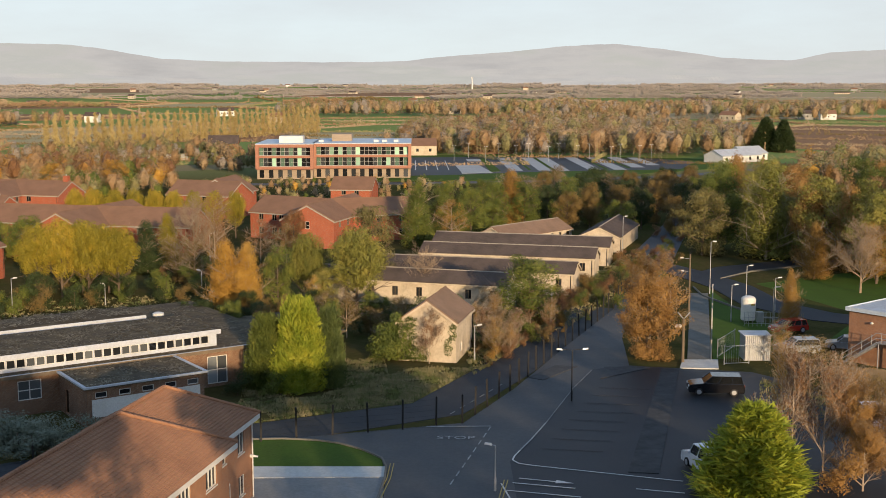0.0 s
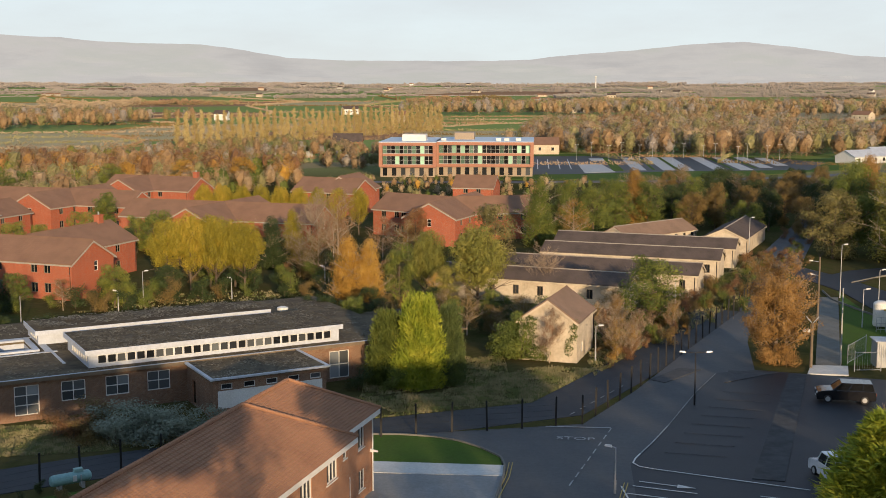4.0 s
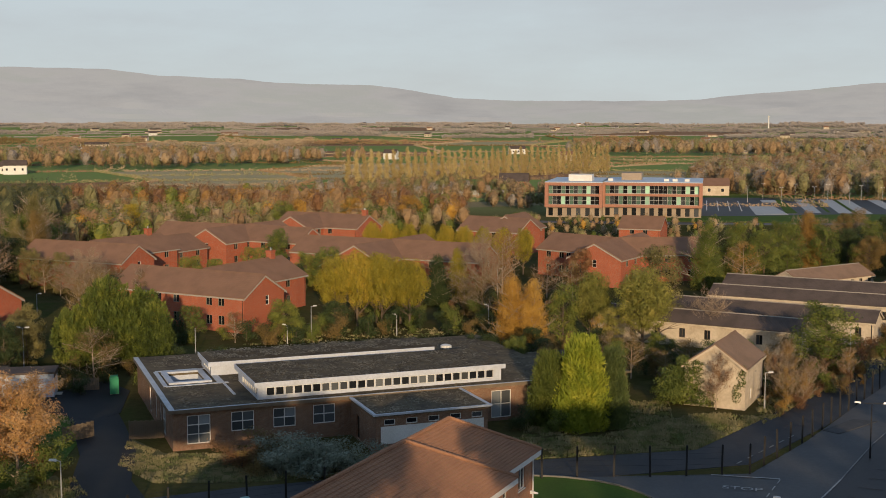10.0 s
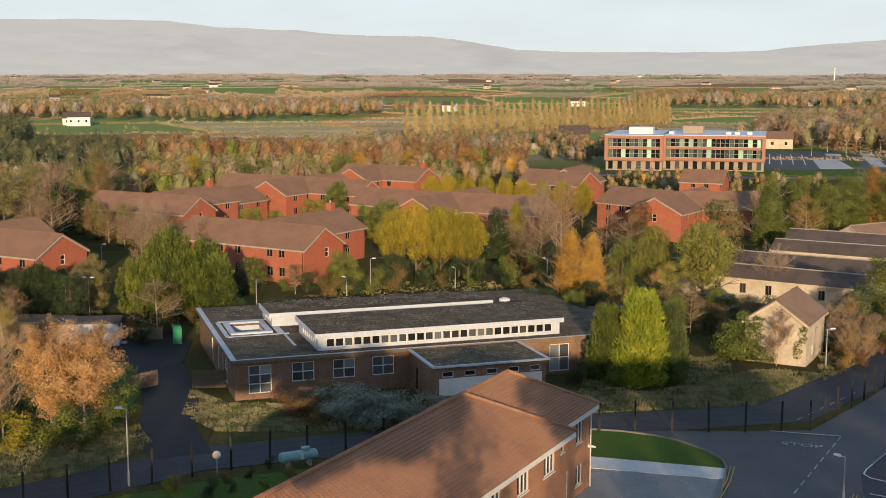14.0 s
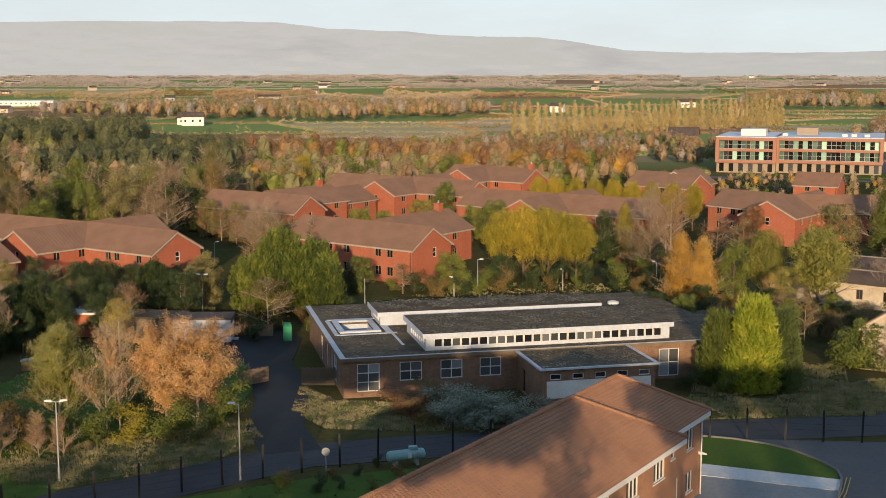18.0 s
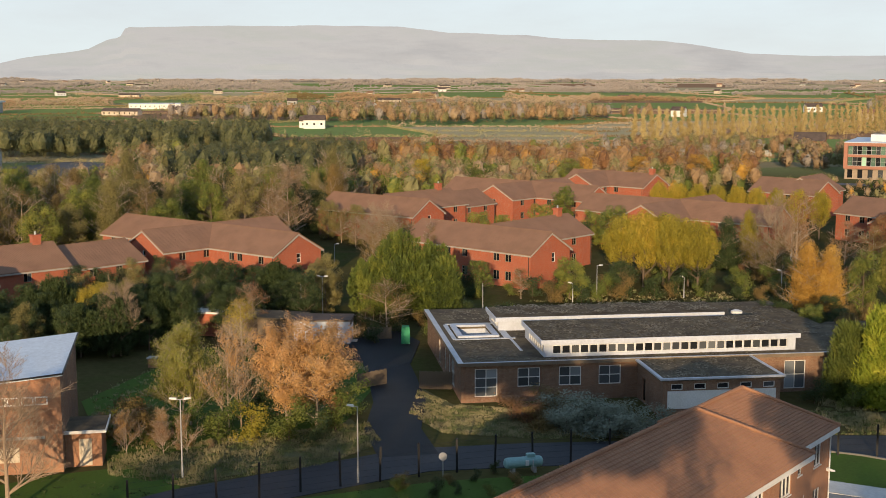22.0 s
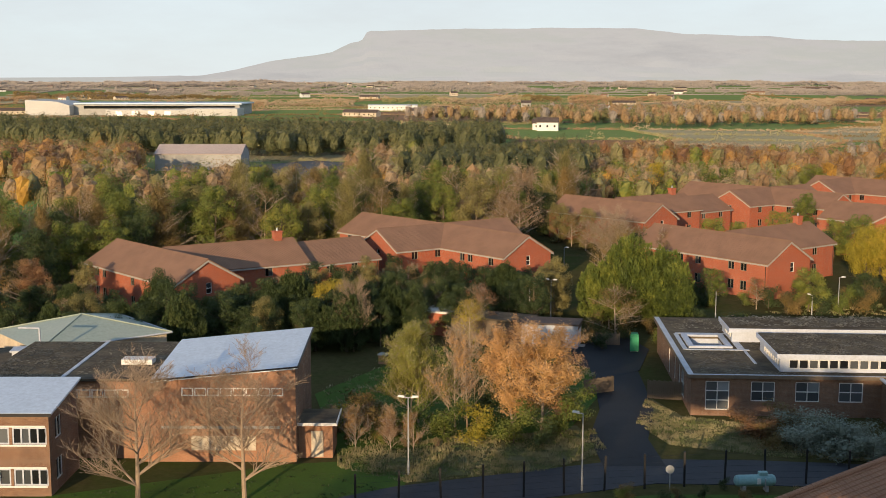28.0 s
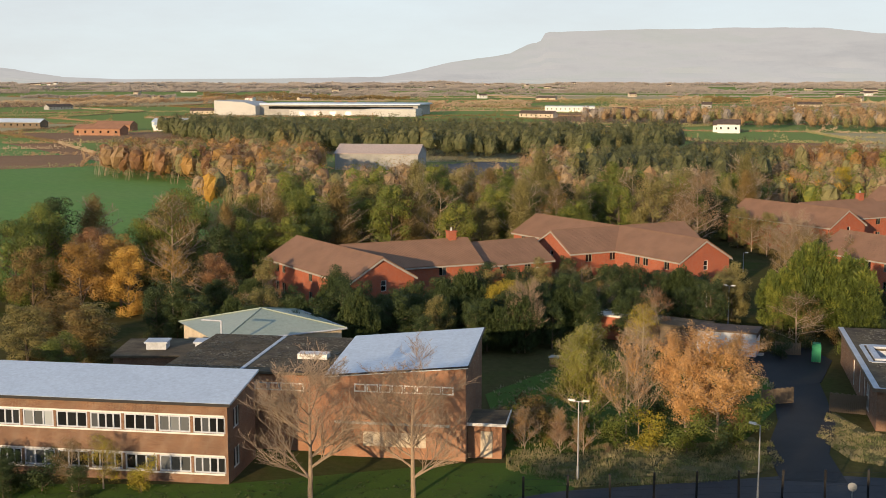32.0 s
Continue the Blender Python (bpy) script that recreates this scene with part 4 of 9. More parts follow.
    for a, b, c, d in ((-0.36, L + 0.34, -0.38, -0.3), (-0.38, -0.3, -0.3, W + 0.3)):
        part("fascia", Geo().box(a, b, c, d, 3.32, 3.62), WOOD, s)
    # clerestories
    for x0, x1, y0, y1, n in ((7.6, 31.0, 1.2, 9.6, 26), (5.6, 28.2, 12.9, 18.2, 0)):
        z = 5.0 if n else 4.78
        w_f = [(0.75 + (x1 - x0 - 1.5) * (i + 0.5) / n, 0.66, 0.76, 0.76, 1, 1, {"bar": 0.045, "glass": GLASS_GREY if i % 5 == 2 else GLASS}) for i in range(n)]
        w_l = [(y1 - y0 - 0.8 - 0.9 * i, 0.64, 0.74, 0.72, 1, 1, {"bar": 0.045}) for i in range(7 if n else 4)]
        walled(s, pose(x0, y0, 3.6), x1 - x0, z - 3.6, WHITE_OLD, w_f, "clerestory", "white clerestory band with small windows")
        walled(s, pose(x0, y1, 3.6, 0, 0, 270), y1 - y0, z - 3.6, WHITE_OLD, w_l, "clerestory")
        walled(s, pose(x1, y0, 3.6, 0, 0, 90), y1 - y0, z - 3.6, WHITE_OLD, [], "clerestory")
        walled(s, pose(x1, y1, 3.6, 0, 0, 180), x1 - x0, z - 3.6, WHITE_OLD, [], "clerestory")
        part("roof", Geo().box(x0 - 0.25, x1 + 0.25, y0 - 0.25, y1 + 0.25, z, z + 0.16), FELT, s, "mossy felt roof")
        part("fascia", Geo().box(x0 - 0.32, x1 + 0.32, y0 - 0.33, y0 - 0.25, z - 0.24, z + 0.19), WHITE_OLD, s, "white painted roof edge")
        part("fascia", Geo().box(x0 - 0.33, x0 - 0.25, y0 - 0.25, y1 + 0.3, z - 0.24, z + 0.19), WHITE_OLD, s)
        part("fascia", Geo().box(x1 + 0.25, x1 + 0.33, y0 - 0.25, y1 + 0.3, z - 0.3, z + 0.2), FELT, s)
    # front porch block
    px0, px1, py0 = 15.8, 26.0, -7.3
    walled(s, pose(px0, py0, 0), px1 - px0, 3.3, BRICK_BROWN, [(1.2 + 2.0 * i, 2.75, 1.0, 0.5, 1, 1) for i in range(5)])
    walled(s, pose(px0, 0, 0, 0, 0, 270), -py0, 3.3, BRICK_BROWN, [(2.0, 1.2, 1.0, 2.1, 1, 1, {"frame_mat": BRICK_ORANGE})])
    walled(s, pose(px1, py0, 0, 0, 0, 90), -py0, 3.3, BRICK_BROWN, [])
    part("panel", Geo().box(px0 + 0.4, px1 - 0.4, py0 - 0.06, py0 - 0.01, 0.9, 2.4), WHITE, s, "white boarded panels under the windows")
    part("roof", Geo().box(px0 - 0.25, px1 + 0.25, py0 - 0.25, 1.0, 3.3, 3.5), FELT, s, "mossy felt roof")
    for a, b, c, d in ((px0 - 0.3, px1 + 0.3, py0 - 0.3, py0 - 0.05), (px0 - 0.3, px0, py0 - 0.05, 1.0), (px1, px1 + 0.3, py0 - 0.05, 1.0)):
        part("roof_edge", Geo().box(a, b, c, d, 3.4, 3.56), LEAD, s, "metal roof edge trim")
    part("roof_vent", Geo().lathe([(0.3, 3.6), (0.3, 3.85), (0.6, 3.9), (0.6, 4.15), (0.3, 4.25), (0, 4.26)], 14, pose(31.5, 17.0, 0)), WHITE, s, "white round roof vent")
    # lower wing on the far side
    walled(s, pose(L, 2.0, 0), 7.0, 3.1, BRICK_BROWN, [(2.5, 1.9, 1.6, 1.7, 2, 2)])
    walled(s, pose(L + 7, 2.0, 0, 0, 0, 90), 12, 3.1, BRICK_BROWN, [])
    part("roof", Geo().box(L + 0.3, L + 7.3, 1.7, 14.3, 3.1, 3.3), FELT, s, "mossy felt roof")


school()


# white gabled cottage with ivy
def cottage():
    hd = deg(1.76, 7.8)
    h = gabled_house("cottage", (-0.7, 124.0), hd, 8.2, 6.0, 4.2, 6.3, RENDER_W, TILE_TAN, "derelict cream-rendered two-storey cottage with ivy on its gable", wins_f=[(2.5, 1.2, 0.8, 1.0, 1, 1)], trim=RENDER_W, over=0.25, category="cottage")
    return h


cottage()


def hut(gx, gy, heading, L, W=7.0, eave=2.6, ridge=4.4, label="long derelict cream-rendered hut with a mossy slate roof", n=8, roof=None):
    c, s = math.cos(radians(heading)), math.sin(radians(heading))
    return gabled_house("hut", (gx - c * L / 2, gy - s * L / 2), heading, L, W, eave, ridge, RENDER_W, roof or SLATE, label, cap=HUT_CAP, wins_f=[(L * (i + 0.5) / n, 1.7, 0.8, 1.2, 2, 1, {"frame_mat": WOOD}) for i in range(n)], trim=RENDER_W, group="derelict huts", over=0.2, category="hut")


HUT_CAP = worn("pale_ridge_capping", (0.4, 0.34, 0.27), (0.22, 0.19, 0.15), 0.9, 1.0, 4.0)
hut(8.6, 151.0, deg(15.6, -4.8), 26, 5.4, 3.0, 4.2)
hut(17.9, 160.6, deg(24.2, -7.0), 30, 5.4, 3.0, 4.2)
hut(22.4, 174.8, deg(21.5, -5.9), 26, 5.4, 3.0, 4.2)
hut(26.2, 187.0, deg(21.5, -5.9), 28, 5.4, 3.0, 4.2)
hut(26.1, 200.6, deg(-6.8, -21.3), 20, 7.0, 2.6, 4.2, n=5)
hut(20.3, 214.0, deg(12.7, 14.0), 18, 6.5, 2.6, 4.2, roof=TILE_TAN)


# glazed three-storey office far behind
def office():
    COPPER = worn("copper_frame_cladding", (0.4, 0.185, 0.12), (0.31, 0.14, 0.09), 0.6, 0.3, 3.0)
    STONE = worn("pale_stone_cladding", (0.38, 0.3, 0.22), (0.3, 0.24, 0.18), 0.8, 0.3, 3.0)
    o = thing("office_block", -54.6, 354.3, deg(44.3, 1.0), 0, "modern three-storey office with green glass bands and copper-coloured frames", "office building")
    # two bays: the nearer one proud of the other
    for x0, x1, y0 in ((0.0, 16.4, 0.0), (16.4, 45.0, 4.0)):
        L = x1 - x0
        b = part("wall", Geo().box(x0, x1, y0 + 0.6, y0 + 30, 0.05, 10.0), STONE, o, "pale cladding and structure")
        part("frame_band", Geo().box(x0 - 0.3, x1 + 0.3, y0 - 0.6, y0 + 0.59, 9.4, 10.3).box(x0 - 0.3, x1 + 0.3, y0 - 0.6, y0 + 0.59, 3.0, 3.8).box(x0 - 0.3, x0 + 0.7, y0 - 0.62, y0 + 0.58, 3.8, 9.4).box(x1 - 0.7, x1 + 0.3, y0 - 0.61, y0 + 0.57, 3.8, 9.4).box(x0 + 0.7, x1 - 0.7, y0 - 0.3, y0 + 0.59, 6.3, 7.0), COPPER, b, "copper-coloured frame")
        n = int(L / 1.35)
        for z0, z1 in ((3.8, 6.3), (7.0, 9.4)):
            band = part("window", Geo().box(x0 + 0.75, x1 - 0.75, y0 + 0.3, y0 + 0.34, z0, z0 + 0.08).box(x0 + 0.75, x1 - 0.75, y0 + 0.3, y0 + 0.34, z1 - 0.08, z1).box(x0 + 0.75, x1 - 0.75, y0 + 0.28, y0 + 0.33, (z0 + z1) / 2 - 0.03, (z0 + z1) / 2 + 0.03), STEEL, o)
            w = (L - 1.5) / n
            for i in range(n):
                part("pane", pane_mesh(w - 0.14, z1 - z0 - 0.16, GLASS_GREEN if (i * 7 + i // 4) % 5 < 2 else GLASS), None, band, m=pose(x0 + 0.75 + w * (i + 0.5), y0 + 0.36, (z0 + z1) / 2))
                part("mullion", Geo().box(-0.03, 0.03, -0.06, 0.06, z0, z1), STEEL, band, m=pose(x0 + 0.75 + w * (i + 1), y0 + 0.3, 0)) if i < n - 1 else None
        m = int(L / 2.4)
        for i in range(m):
            part("window", pane_mesh(1.3, 2.3, GLASS), None, o, m=pose(x0 + 1.4 + (L - 2.8) * i / max(m - 1, 1), y0 + 0.56, 1.6))
        part("roof", Geo().box(x0 - 0.3, x1 + 0.3, y0 - 0.6, y0 + 30, 10.3, 10.5), PALE_ROOF, o)
    part("plant_room", Geo().box(6.0, 13.0, 6, 12, 10.5, 12.4), WHITE, o, "white rooftop plant room")
    part("plant_room", Geo().box(21.0, 27.0, 16, 22, 10.5, 12.6), STONE, o, "rooftop plant room")
    for x in (17.5, 34.0, 36.5, 40.0):
        part("roof_unit", Geo().box(x, x + 1.4, 9, 10.5, 10.5, 11.2), WHITE, o)


office()


# brick hall with pale sloping roof, and its classroom wing
def hall():
    hd = deg(0.79, 0.61)
    h = thing("brick_hall", -63.4, 63.0, hd, 0, "orange-brick school hall with a pale blue mono-pitched roof", "hall")
    # local x to the far gable (right), front wall at y = 0 facing -y, depth W; the roof rises towards the right and back
    L, W = 11.6, 10.0
    x0 = -L
    wins = [(3.6 + 0.95 * i, 5.35, 0.88, 0.62, 1, 1) for i in range(8)]
    front = part("wall", Geo().add([(x0, 0, 0), (0, 0, 0), (0, 0, 7.25), (x0, 0, 6.1), (x0, 0.3, 0), (0, 0.3, 0), (0, 0.3, 7.25), (x0, 0.3, 6.1)], [(0, 1, 2, 3), (7, 6, 5, 4), (3, 2, 6, 7)]), BRICK_ORANGE, h)
    for x, z, w, hh, c, r in wins:
        window(front, pose(x0 + x, -0.02, z), w, hh, c, r, bar=0.09)
    part("band", Geo().box(x0 + 1.6, -1.2, -0.06, 0, 2.55, 2.75), CONCRETE, front, "pale concrete band")
    part("boarding", Geo().box(x0 + 3.8, x0 + 8.6, -0.07, 0, 0.9, 2.0), RENDER_W, front, "boarded-up window opening")
    # end and back walls take darker brick, their shade put into the colour
    part("wall", Geo().add([(0, 0, 0), (0, W, 0), (0, W, 8.05), (0, 0, 7.25), (-0.3, 0, 0), (-0.3, W, 0), (-0.3, W, 8.05), (-0.3, 0, 7.25)], [(0, 1, 2, 3), (7, 6, 5, 4)]), BRICK_BROWN, h)
    part("wall", Geo().box(x0, -0.3, W - 0.3, W, 0, 6.2), BRICK_BROWN, h)
    part("roof", Geo().add([(x0 + 0.9, -0.25, 6.3), (0.2, -0.25, 7.35), (0.2, W + 0.2, 8.15), (x0 + 1.0, W + 0.2, 7.1), (x0 + 0.9, -0.25, 6.1), (0.2, -0.25, 7.15), (0.2, W + 0.2, 7.95), (x0 + 1.0, W + 0.2, 6.9)],
                           [(0, 1, 2, 3), (7, 6, 5, 4), (0, 4, 5, 1), (1, 5, 6, 2), (2, 6, 7, 3), (3, 7, 4, 0)]), PALE_ROOF, h, "pale blue roof sheet")
    part("roof_edge", Geo().tube((x0 + 0.9, -0.27, 6.25), (0.22, -0.27, 7.3), 0.07, 0.07, 6).tube((0.22, -0.27, 7.3), (0.22, W + 0.2, 8.1), 0.07, 0.07, 6), BLACK, h, "dark roof edge trim")
    part("porch", Geo().box(0.05, 2.6, 1.0, 4.5, 0, 2.6), BRICK_ORANGE, h)
    part("porch_roof", Geo().box(-0.1, 2.9, 0.7, 4.8, 2.6, 2.75), FELT, h)
    part("porch_edge", Geo().box(-0.1, 2.95, 0.62, 0.7, 2.58, 2.8).box(2.9, 2.98, 0.7, 4.8, 2.58, 2.8), WHITE, h)
    part("porch_door", Geo().box(1.0, 1.9, 0.94, 1.0, 0.1, 2.1), RENDER_W, h)
    # lower link with mossy roof
    link = part("wall", Geo().box(x0 - 11.8, x0, 0.8, 13.2, 0, 5.9), BRICK_ORANGE, h)
    for i in range(5):
        window(link, pose(x0 - 5.2 + 0.95 * i, 0.78, 5.0), 0.88, 0.62, bar=0.09)
    part("roof", Geo().box(x0 - 12.2, x0 + 1.5, 0.5, 13.4, 6.0, 6.2), FELT, h, "mossy felt roof")
    part("roof_light", Geo().box(x0 - 2.6, x0 - 0.2, 5.0, 6.2, 6.2, 6.6), WHITE, h, "white roof light")
    part("flashing", Geo().box(x0 - 6.05, x0 - 5.75, 0.6, 13.2, 6.2, 6.26), LEAD, h)
    return h


hall()


def classrooms():
    hd = deg(0.79, 0.61)
    c = thing("classroom_block", -71.2, 47.3, hd, 0, "two-storey brown-brick classroom block with white window bands and pale roof", "school")
    L, W, H = 34.0, 6.3, 5.94
    wins = []
    for z in (4.25, 1.35):
        for k in range(13):
            x = L - 1.35 - 2.55 * k
            wins.append((x, z, 2.35, 1.2, 3 if k % 3 else 4, 1, {"bar": 0.11, "frame_mat": WHITE_OLD, "glass": GLASS_GREY if k % 4 == 1 else GLASS}))
    front = walled(c, pose(-L, 0, 0), L, H, BRICK_BROWN, wins)
    part("window_band", Geo().box(-L, -0.25, -0.02, 0.0, 3.52, 3.64).box(-L, -0.25, -0.02, 0.0, 4.86, 4.98).box(-L, -0.25, -0.02, 0.0, 0.62, 0.74).box(-L, -0.25, -0.02, 0.0, 1.96, 2.08), WHITE, front, m=pose(L, 0, 0))
    walled(c, pose(0, 0, 0, 0, 0, 90), W, H, BRICK_BROWN, [(1.9, 4.4, 1.3, 1.5, 2, 1), (1.9, 1.5, 1.3, 1.5, 2, 1)])
    part("gable", Geo().add([(0, 0, H), (0, W, H), (0, W, 6.7), (-0.25, 0, H), (-0.25, W, H), (-0.25, W, 6.7)], [(0, 1, 2), (5, 4, 3)]), BRICK_BROWN, c)
    walled(c, pose(0, W, 0, 0, 0, 180), L, 6.7, BRICK_BROWN, [])
    part("roof", Geo().slab([(-L, -0.3, H - 0.02), (0.3, -0.3, H - 0.02), (0.3, W + 0.2, 6.76), (-L, W + 0.2, 6.76)], 0.15), PALE_ROOF, c, "pale blue roof sheet")
    part("roof_edge", Geo().box(-L, 0.32, -0.36, -0.3, H - 0.25, H - 0.04), BLACK, c)


classrooms()


def glazed_hall():
    g = thing("tent_roofed_hall", -99.8, 70.4, deg(0.22, 0.98), 0, "low hall with a green pyramid roof and pale walls", "hall")
    part("wall", Geo().box(-6.2, 6.2, -5.4, 5.4, 0, 4.0), RENDER_W, g)
    part("roof", Geo().add([(-6.6, -5.8, 4.0), (6.6, -5.8, 4.0), (6.6, 5.8, 4.0), (-6.6, 5.8, 4.0), (0, 0, 5.7)], [(0, 1, 4), (1, 2, 4), (2, 3, 4), (3, 0, 4), (3, 2, 1, 0)]), GREEN_GLASS, g, "green sheet roof")
    for a, b in (((-6.6, -5.8), (6.6, -5.8)), ((6.6, -5.8), (6.6, 5.8))):
        part("gutter", Geo().tube((*a, 3.98), (*b, 3.98), 0.09, 0.09, 6), LEAD, g)
    for x, y in ((-6.6, -5.8), (6.6, -5.8), (6.6, 5.8), (-6.6, 5.8)):
        part("hip_capping", Geo().tube((x, y, 4.05), (0, 0, 5.74), 0.07, 0.07, 6), GREEN_GLASS, g)
    b = thing("boiler_house", -96.0, 58.5, deg(0.69, 0.724), 0, "low dark flat-roofed boiler house with vents and a pipe", "building")
    part("wall", Geo().box(-5, 5, -3.4, 3.4, 0, 4.0), BRICK_BROWN, b)
    part("roof", Geo().box(-5.2, 5.2, -3.6, 3.6, 4.0, 4.2), FELT, b)
    for x in (-2.6, 1.8):
        part("roof_vent", Geo().box(x, x + 1.8, -1.2, 0.4, 4.2, 4.8).box(x - 0.15, x + 1.95, -1.35, 0.55, 4.8, 4.92), LEAD, b)
    part("flue", Geo().tube((3.8, 1.0, 4.2), (3.8, 1.0, 6.4), 0.09, 0.09, 8).tube((3.8, 1.0, 6.4), (2.0, 1.0, 6.5), 0.09, 0.09, 8), LEAD, b)


glazed_hall()

# ---- trees ----
def rand_unit(n, rng):
    v = rng.normal(size=(n, 3))
    return v / np.linalg.norm(v, axis=1)[:, None]


def leaves_at(c, size, rng, up=0.0, aspect=1.0, out=None, loose=0.75):
    """Small three-cornered leaves; with out they lie roughly on the crown's surface."""
    n = len(c)
    nr = rand_unit(n, rng)
    if out is not None:
        nr = nr * loose + out
    nr[:, 2] += up
    a = np.cross(nr, rand_unit(n, rng))
    a /= np.linalg.norm(a, axis=1)[:, None] + 1e-9
    b = np.cross(nr, a)
    b /= np.linalg.norm(b, axis=1)[:, None] + 1e-9
    s = size * rng.uniform(0.6, 1.35, (n, 1))
    a, b = a * s, b * s * aspect
    return np.stack([c - a * 0.9 - b * 0.3, c + a * 0.25 - b * 0.85, c + a * 0.7 + b * 0.9], 1)


def sprays_at(c, size, rng, out, aspect=0.3, rise=0.5):
    """Needle sprays that point outwards and up."""
    n = len(c)
    a = out + rng.normal(0, 0.4, (n, 3))
    a[:, 2] += rise
    a /= np.linalg.norm(a, axis=1)[:, None] + 1e-9
    b = np.cross(a, rand_unit(n, rng))
    b /= np.linalg.norm(b, axis=1)[:, None] + 1e-9
    s = size * rng.uniform(0.6, 1.4, (n, 1))
    a, b = a * s, b * s * aspect
    return np.stack([c - a * 0.8 - b, c - a * 0.8 + b, c + a * 1.2], 1)


def crown_blobs(blobs, per_m2, size, seed, fill=0.35, spray=None, aspect=1.0, loose=0.75):
    """Leaves on and in a set of lumpy ellipsoids (x, y, z, rx, ry, rz)."""
    rng = np.random.default_rng(seed)
    out, nrm = [], []
    for x, y, z, rx, ry, rz in blobs:
        n = max(12, int(per_m2 * 4 * math.pi * ((rx * ry + ry * rz + rx * rz) / 3)))
        d = rand_unit(n, rng)
        r = 1 - fill * rng.random(n) ** 1.6
        lump = 1 + 0.16 * np.sin(d[:, 0] * 7 + seed + x) * np.cos(d[:, 1] * 6 + y) + 0.1 * np.sin(d[:, 2] * 9 + z)
        c = d * (r * lump)[:, None] * [rx, ry, rz] + [x, y, z]
        k = c[:, 2] > 0.15
        out.append(c[k])
        nrm.append(d[k])
    out, nrm = np.concatenate(out), np.concatenate(nrm)
    if spray is not None:
        return sprays_at(out, size, rng, nrm, aspect, spray)
    return leaves_at(out, size, rng, 0.0, aspect, nrm, loose)


def dome_blobs(h, r, seed, n=60, low=0.18, s=0.22, point=0.0):
    """Clumps set evenly over a rounded crown, and a few inside it."""
    rng = np.random.default_rng(seed)
    z0, z1 = h * low, h
    out = []
    for i in range(n):
        u = 1 - 2 * (i + 0.5) / n
        t = i * 2.39996 + seed
        w = math.sqrt(1 - u * u)
        k = rng.uniform(0.74, 1.0) if i % 5 else rng.uniform(0.3, 0.6)
        w *= 1 - point * max(0.0, u)
        q = r * s * rng.uniform(0.8, 1.25)
        out.append(((r - q) * k * w * math.cos(t), (r - q) * k * w * math.sin(t), (z0 + z1) / 2 + (z1 - z0 - 2 * q) / 2 * u * k, q, q, q))
    return out


def broad_blobs(h, r, seed, n=22, low=0.28):
    """Sub-crowns of a broad tree of height h and radius r."""
    rng = np.random.default_rng(seed)
    out = []
    for i in range(n):
        z = rng.uniform(low, 0.92)
        w = math.sin(math.pi * min(1.0, (z - low) / (1 - low) * 0.8 + 0.16)) ** 0.7
        t = rng.uniform(0, 2 * math.pi)
        q = r * w * rng.uniform(0.2, 0.85)
        s = r * rng.uniform(0.22, 0.36)
        out.append((q * math.cos(t), q * math.sin(t), z * h, s, s, s * 0.85))
    return out


def cone_blobs(h, r, seed, n=30, low=0.05, power=1.0):
    rng = np.random.default_rng(seed)
    out = []
    for i in range(n):
        z = low + (0.97 - low) * (i + 0.5) / n
        w = (1 - z) ** power
        t = rng.uniform(0, 2 * math.pi)
        q = r * w * rng.uniform(0.3, 0.7)
        s = max(0.28, r * (0.25 + 0.4 * w) * rng.uniform(0.8, 1.2))
        out.append((q * math.cos(t), q * math.sin(t), z * h, s, s, s * 1.25))
    return out


def branches(h, seed, spread=0.5, r0=0.2, levels=4, start=0.2, kids=3, lift=0.35, thin=0.012, first=7):
    """Trunk and limbs as tapered tubes."""
    rng = random.Random(seed)
    g, limbs = Geo(), Geo()
    limbs.spots = []

    def grow(p, d, ln, r, lv):
        segs = 3 if lv < 2 else 2
        for i in range(segs):
            q = p + d * ln / segs
            r2 = max(thin, r * 0.78)
            limbs.tube(p, q, r, r2, 6 if lv < 2 else (4 if lv < 3 else 3), cap=False)
            if lv > 1 or i == segs - 1:
                limbs.spots.append((*p, *q))
            d = (d + Vector((rng.uniform(-1, 1), rng.uniform(-1, 1), rng.uniform(-0.5, 1) * lift)) * 0.22).normalized()
            p, r = q, r2
            if lv < levels and (i > 0 or lv > 0):
                for _ in range(kids):
                    t = rng.uniform(0, 2 * math.pi)
                    side = Vector((math.cos(t), math.sin(t), rng.uniform(-0.1, 0.6)))
                    grow(p, (d * (1 - spread) + side * spread).normalized(), ln * rng.uniform(0.42, 0.68), max(thin, r * 0.55), lv + 1)

    p, r = Vector((0, 0, -0.1)), r0
    n = first + 2
    d = Vector((0, 0, 1))
    for i in range(n):
        q = p + d * h * 0.85 / n
        r2 = max(0.03, r0 * (1 - 0.85 * (i + 1) / n))
        g.tube(p, q, r, r2, 8, cap=False)
        p, r = q, r2
        d = (d + Vector((rng.uniform(-1, 1), rng.uniform(-1, 1), 2)) * 0.05).normalized()
        if p.z > h * start:
            for _ in range(2):
                t = rng.uniform(0, 2 * math.pi)
                side = Vector((math.cos(t), math.sin(t), lift + 0.2))
                grow(p, side.normalized(), h * rng.uniform(0.26, 0.4) * (1.1 - 0.6 * i / n), r * 0.6, 1)
    return g, limbs


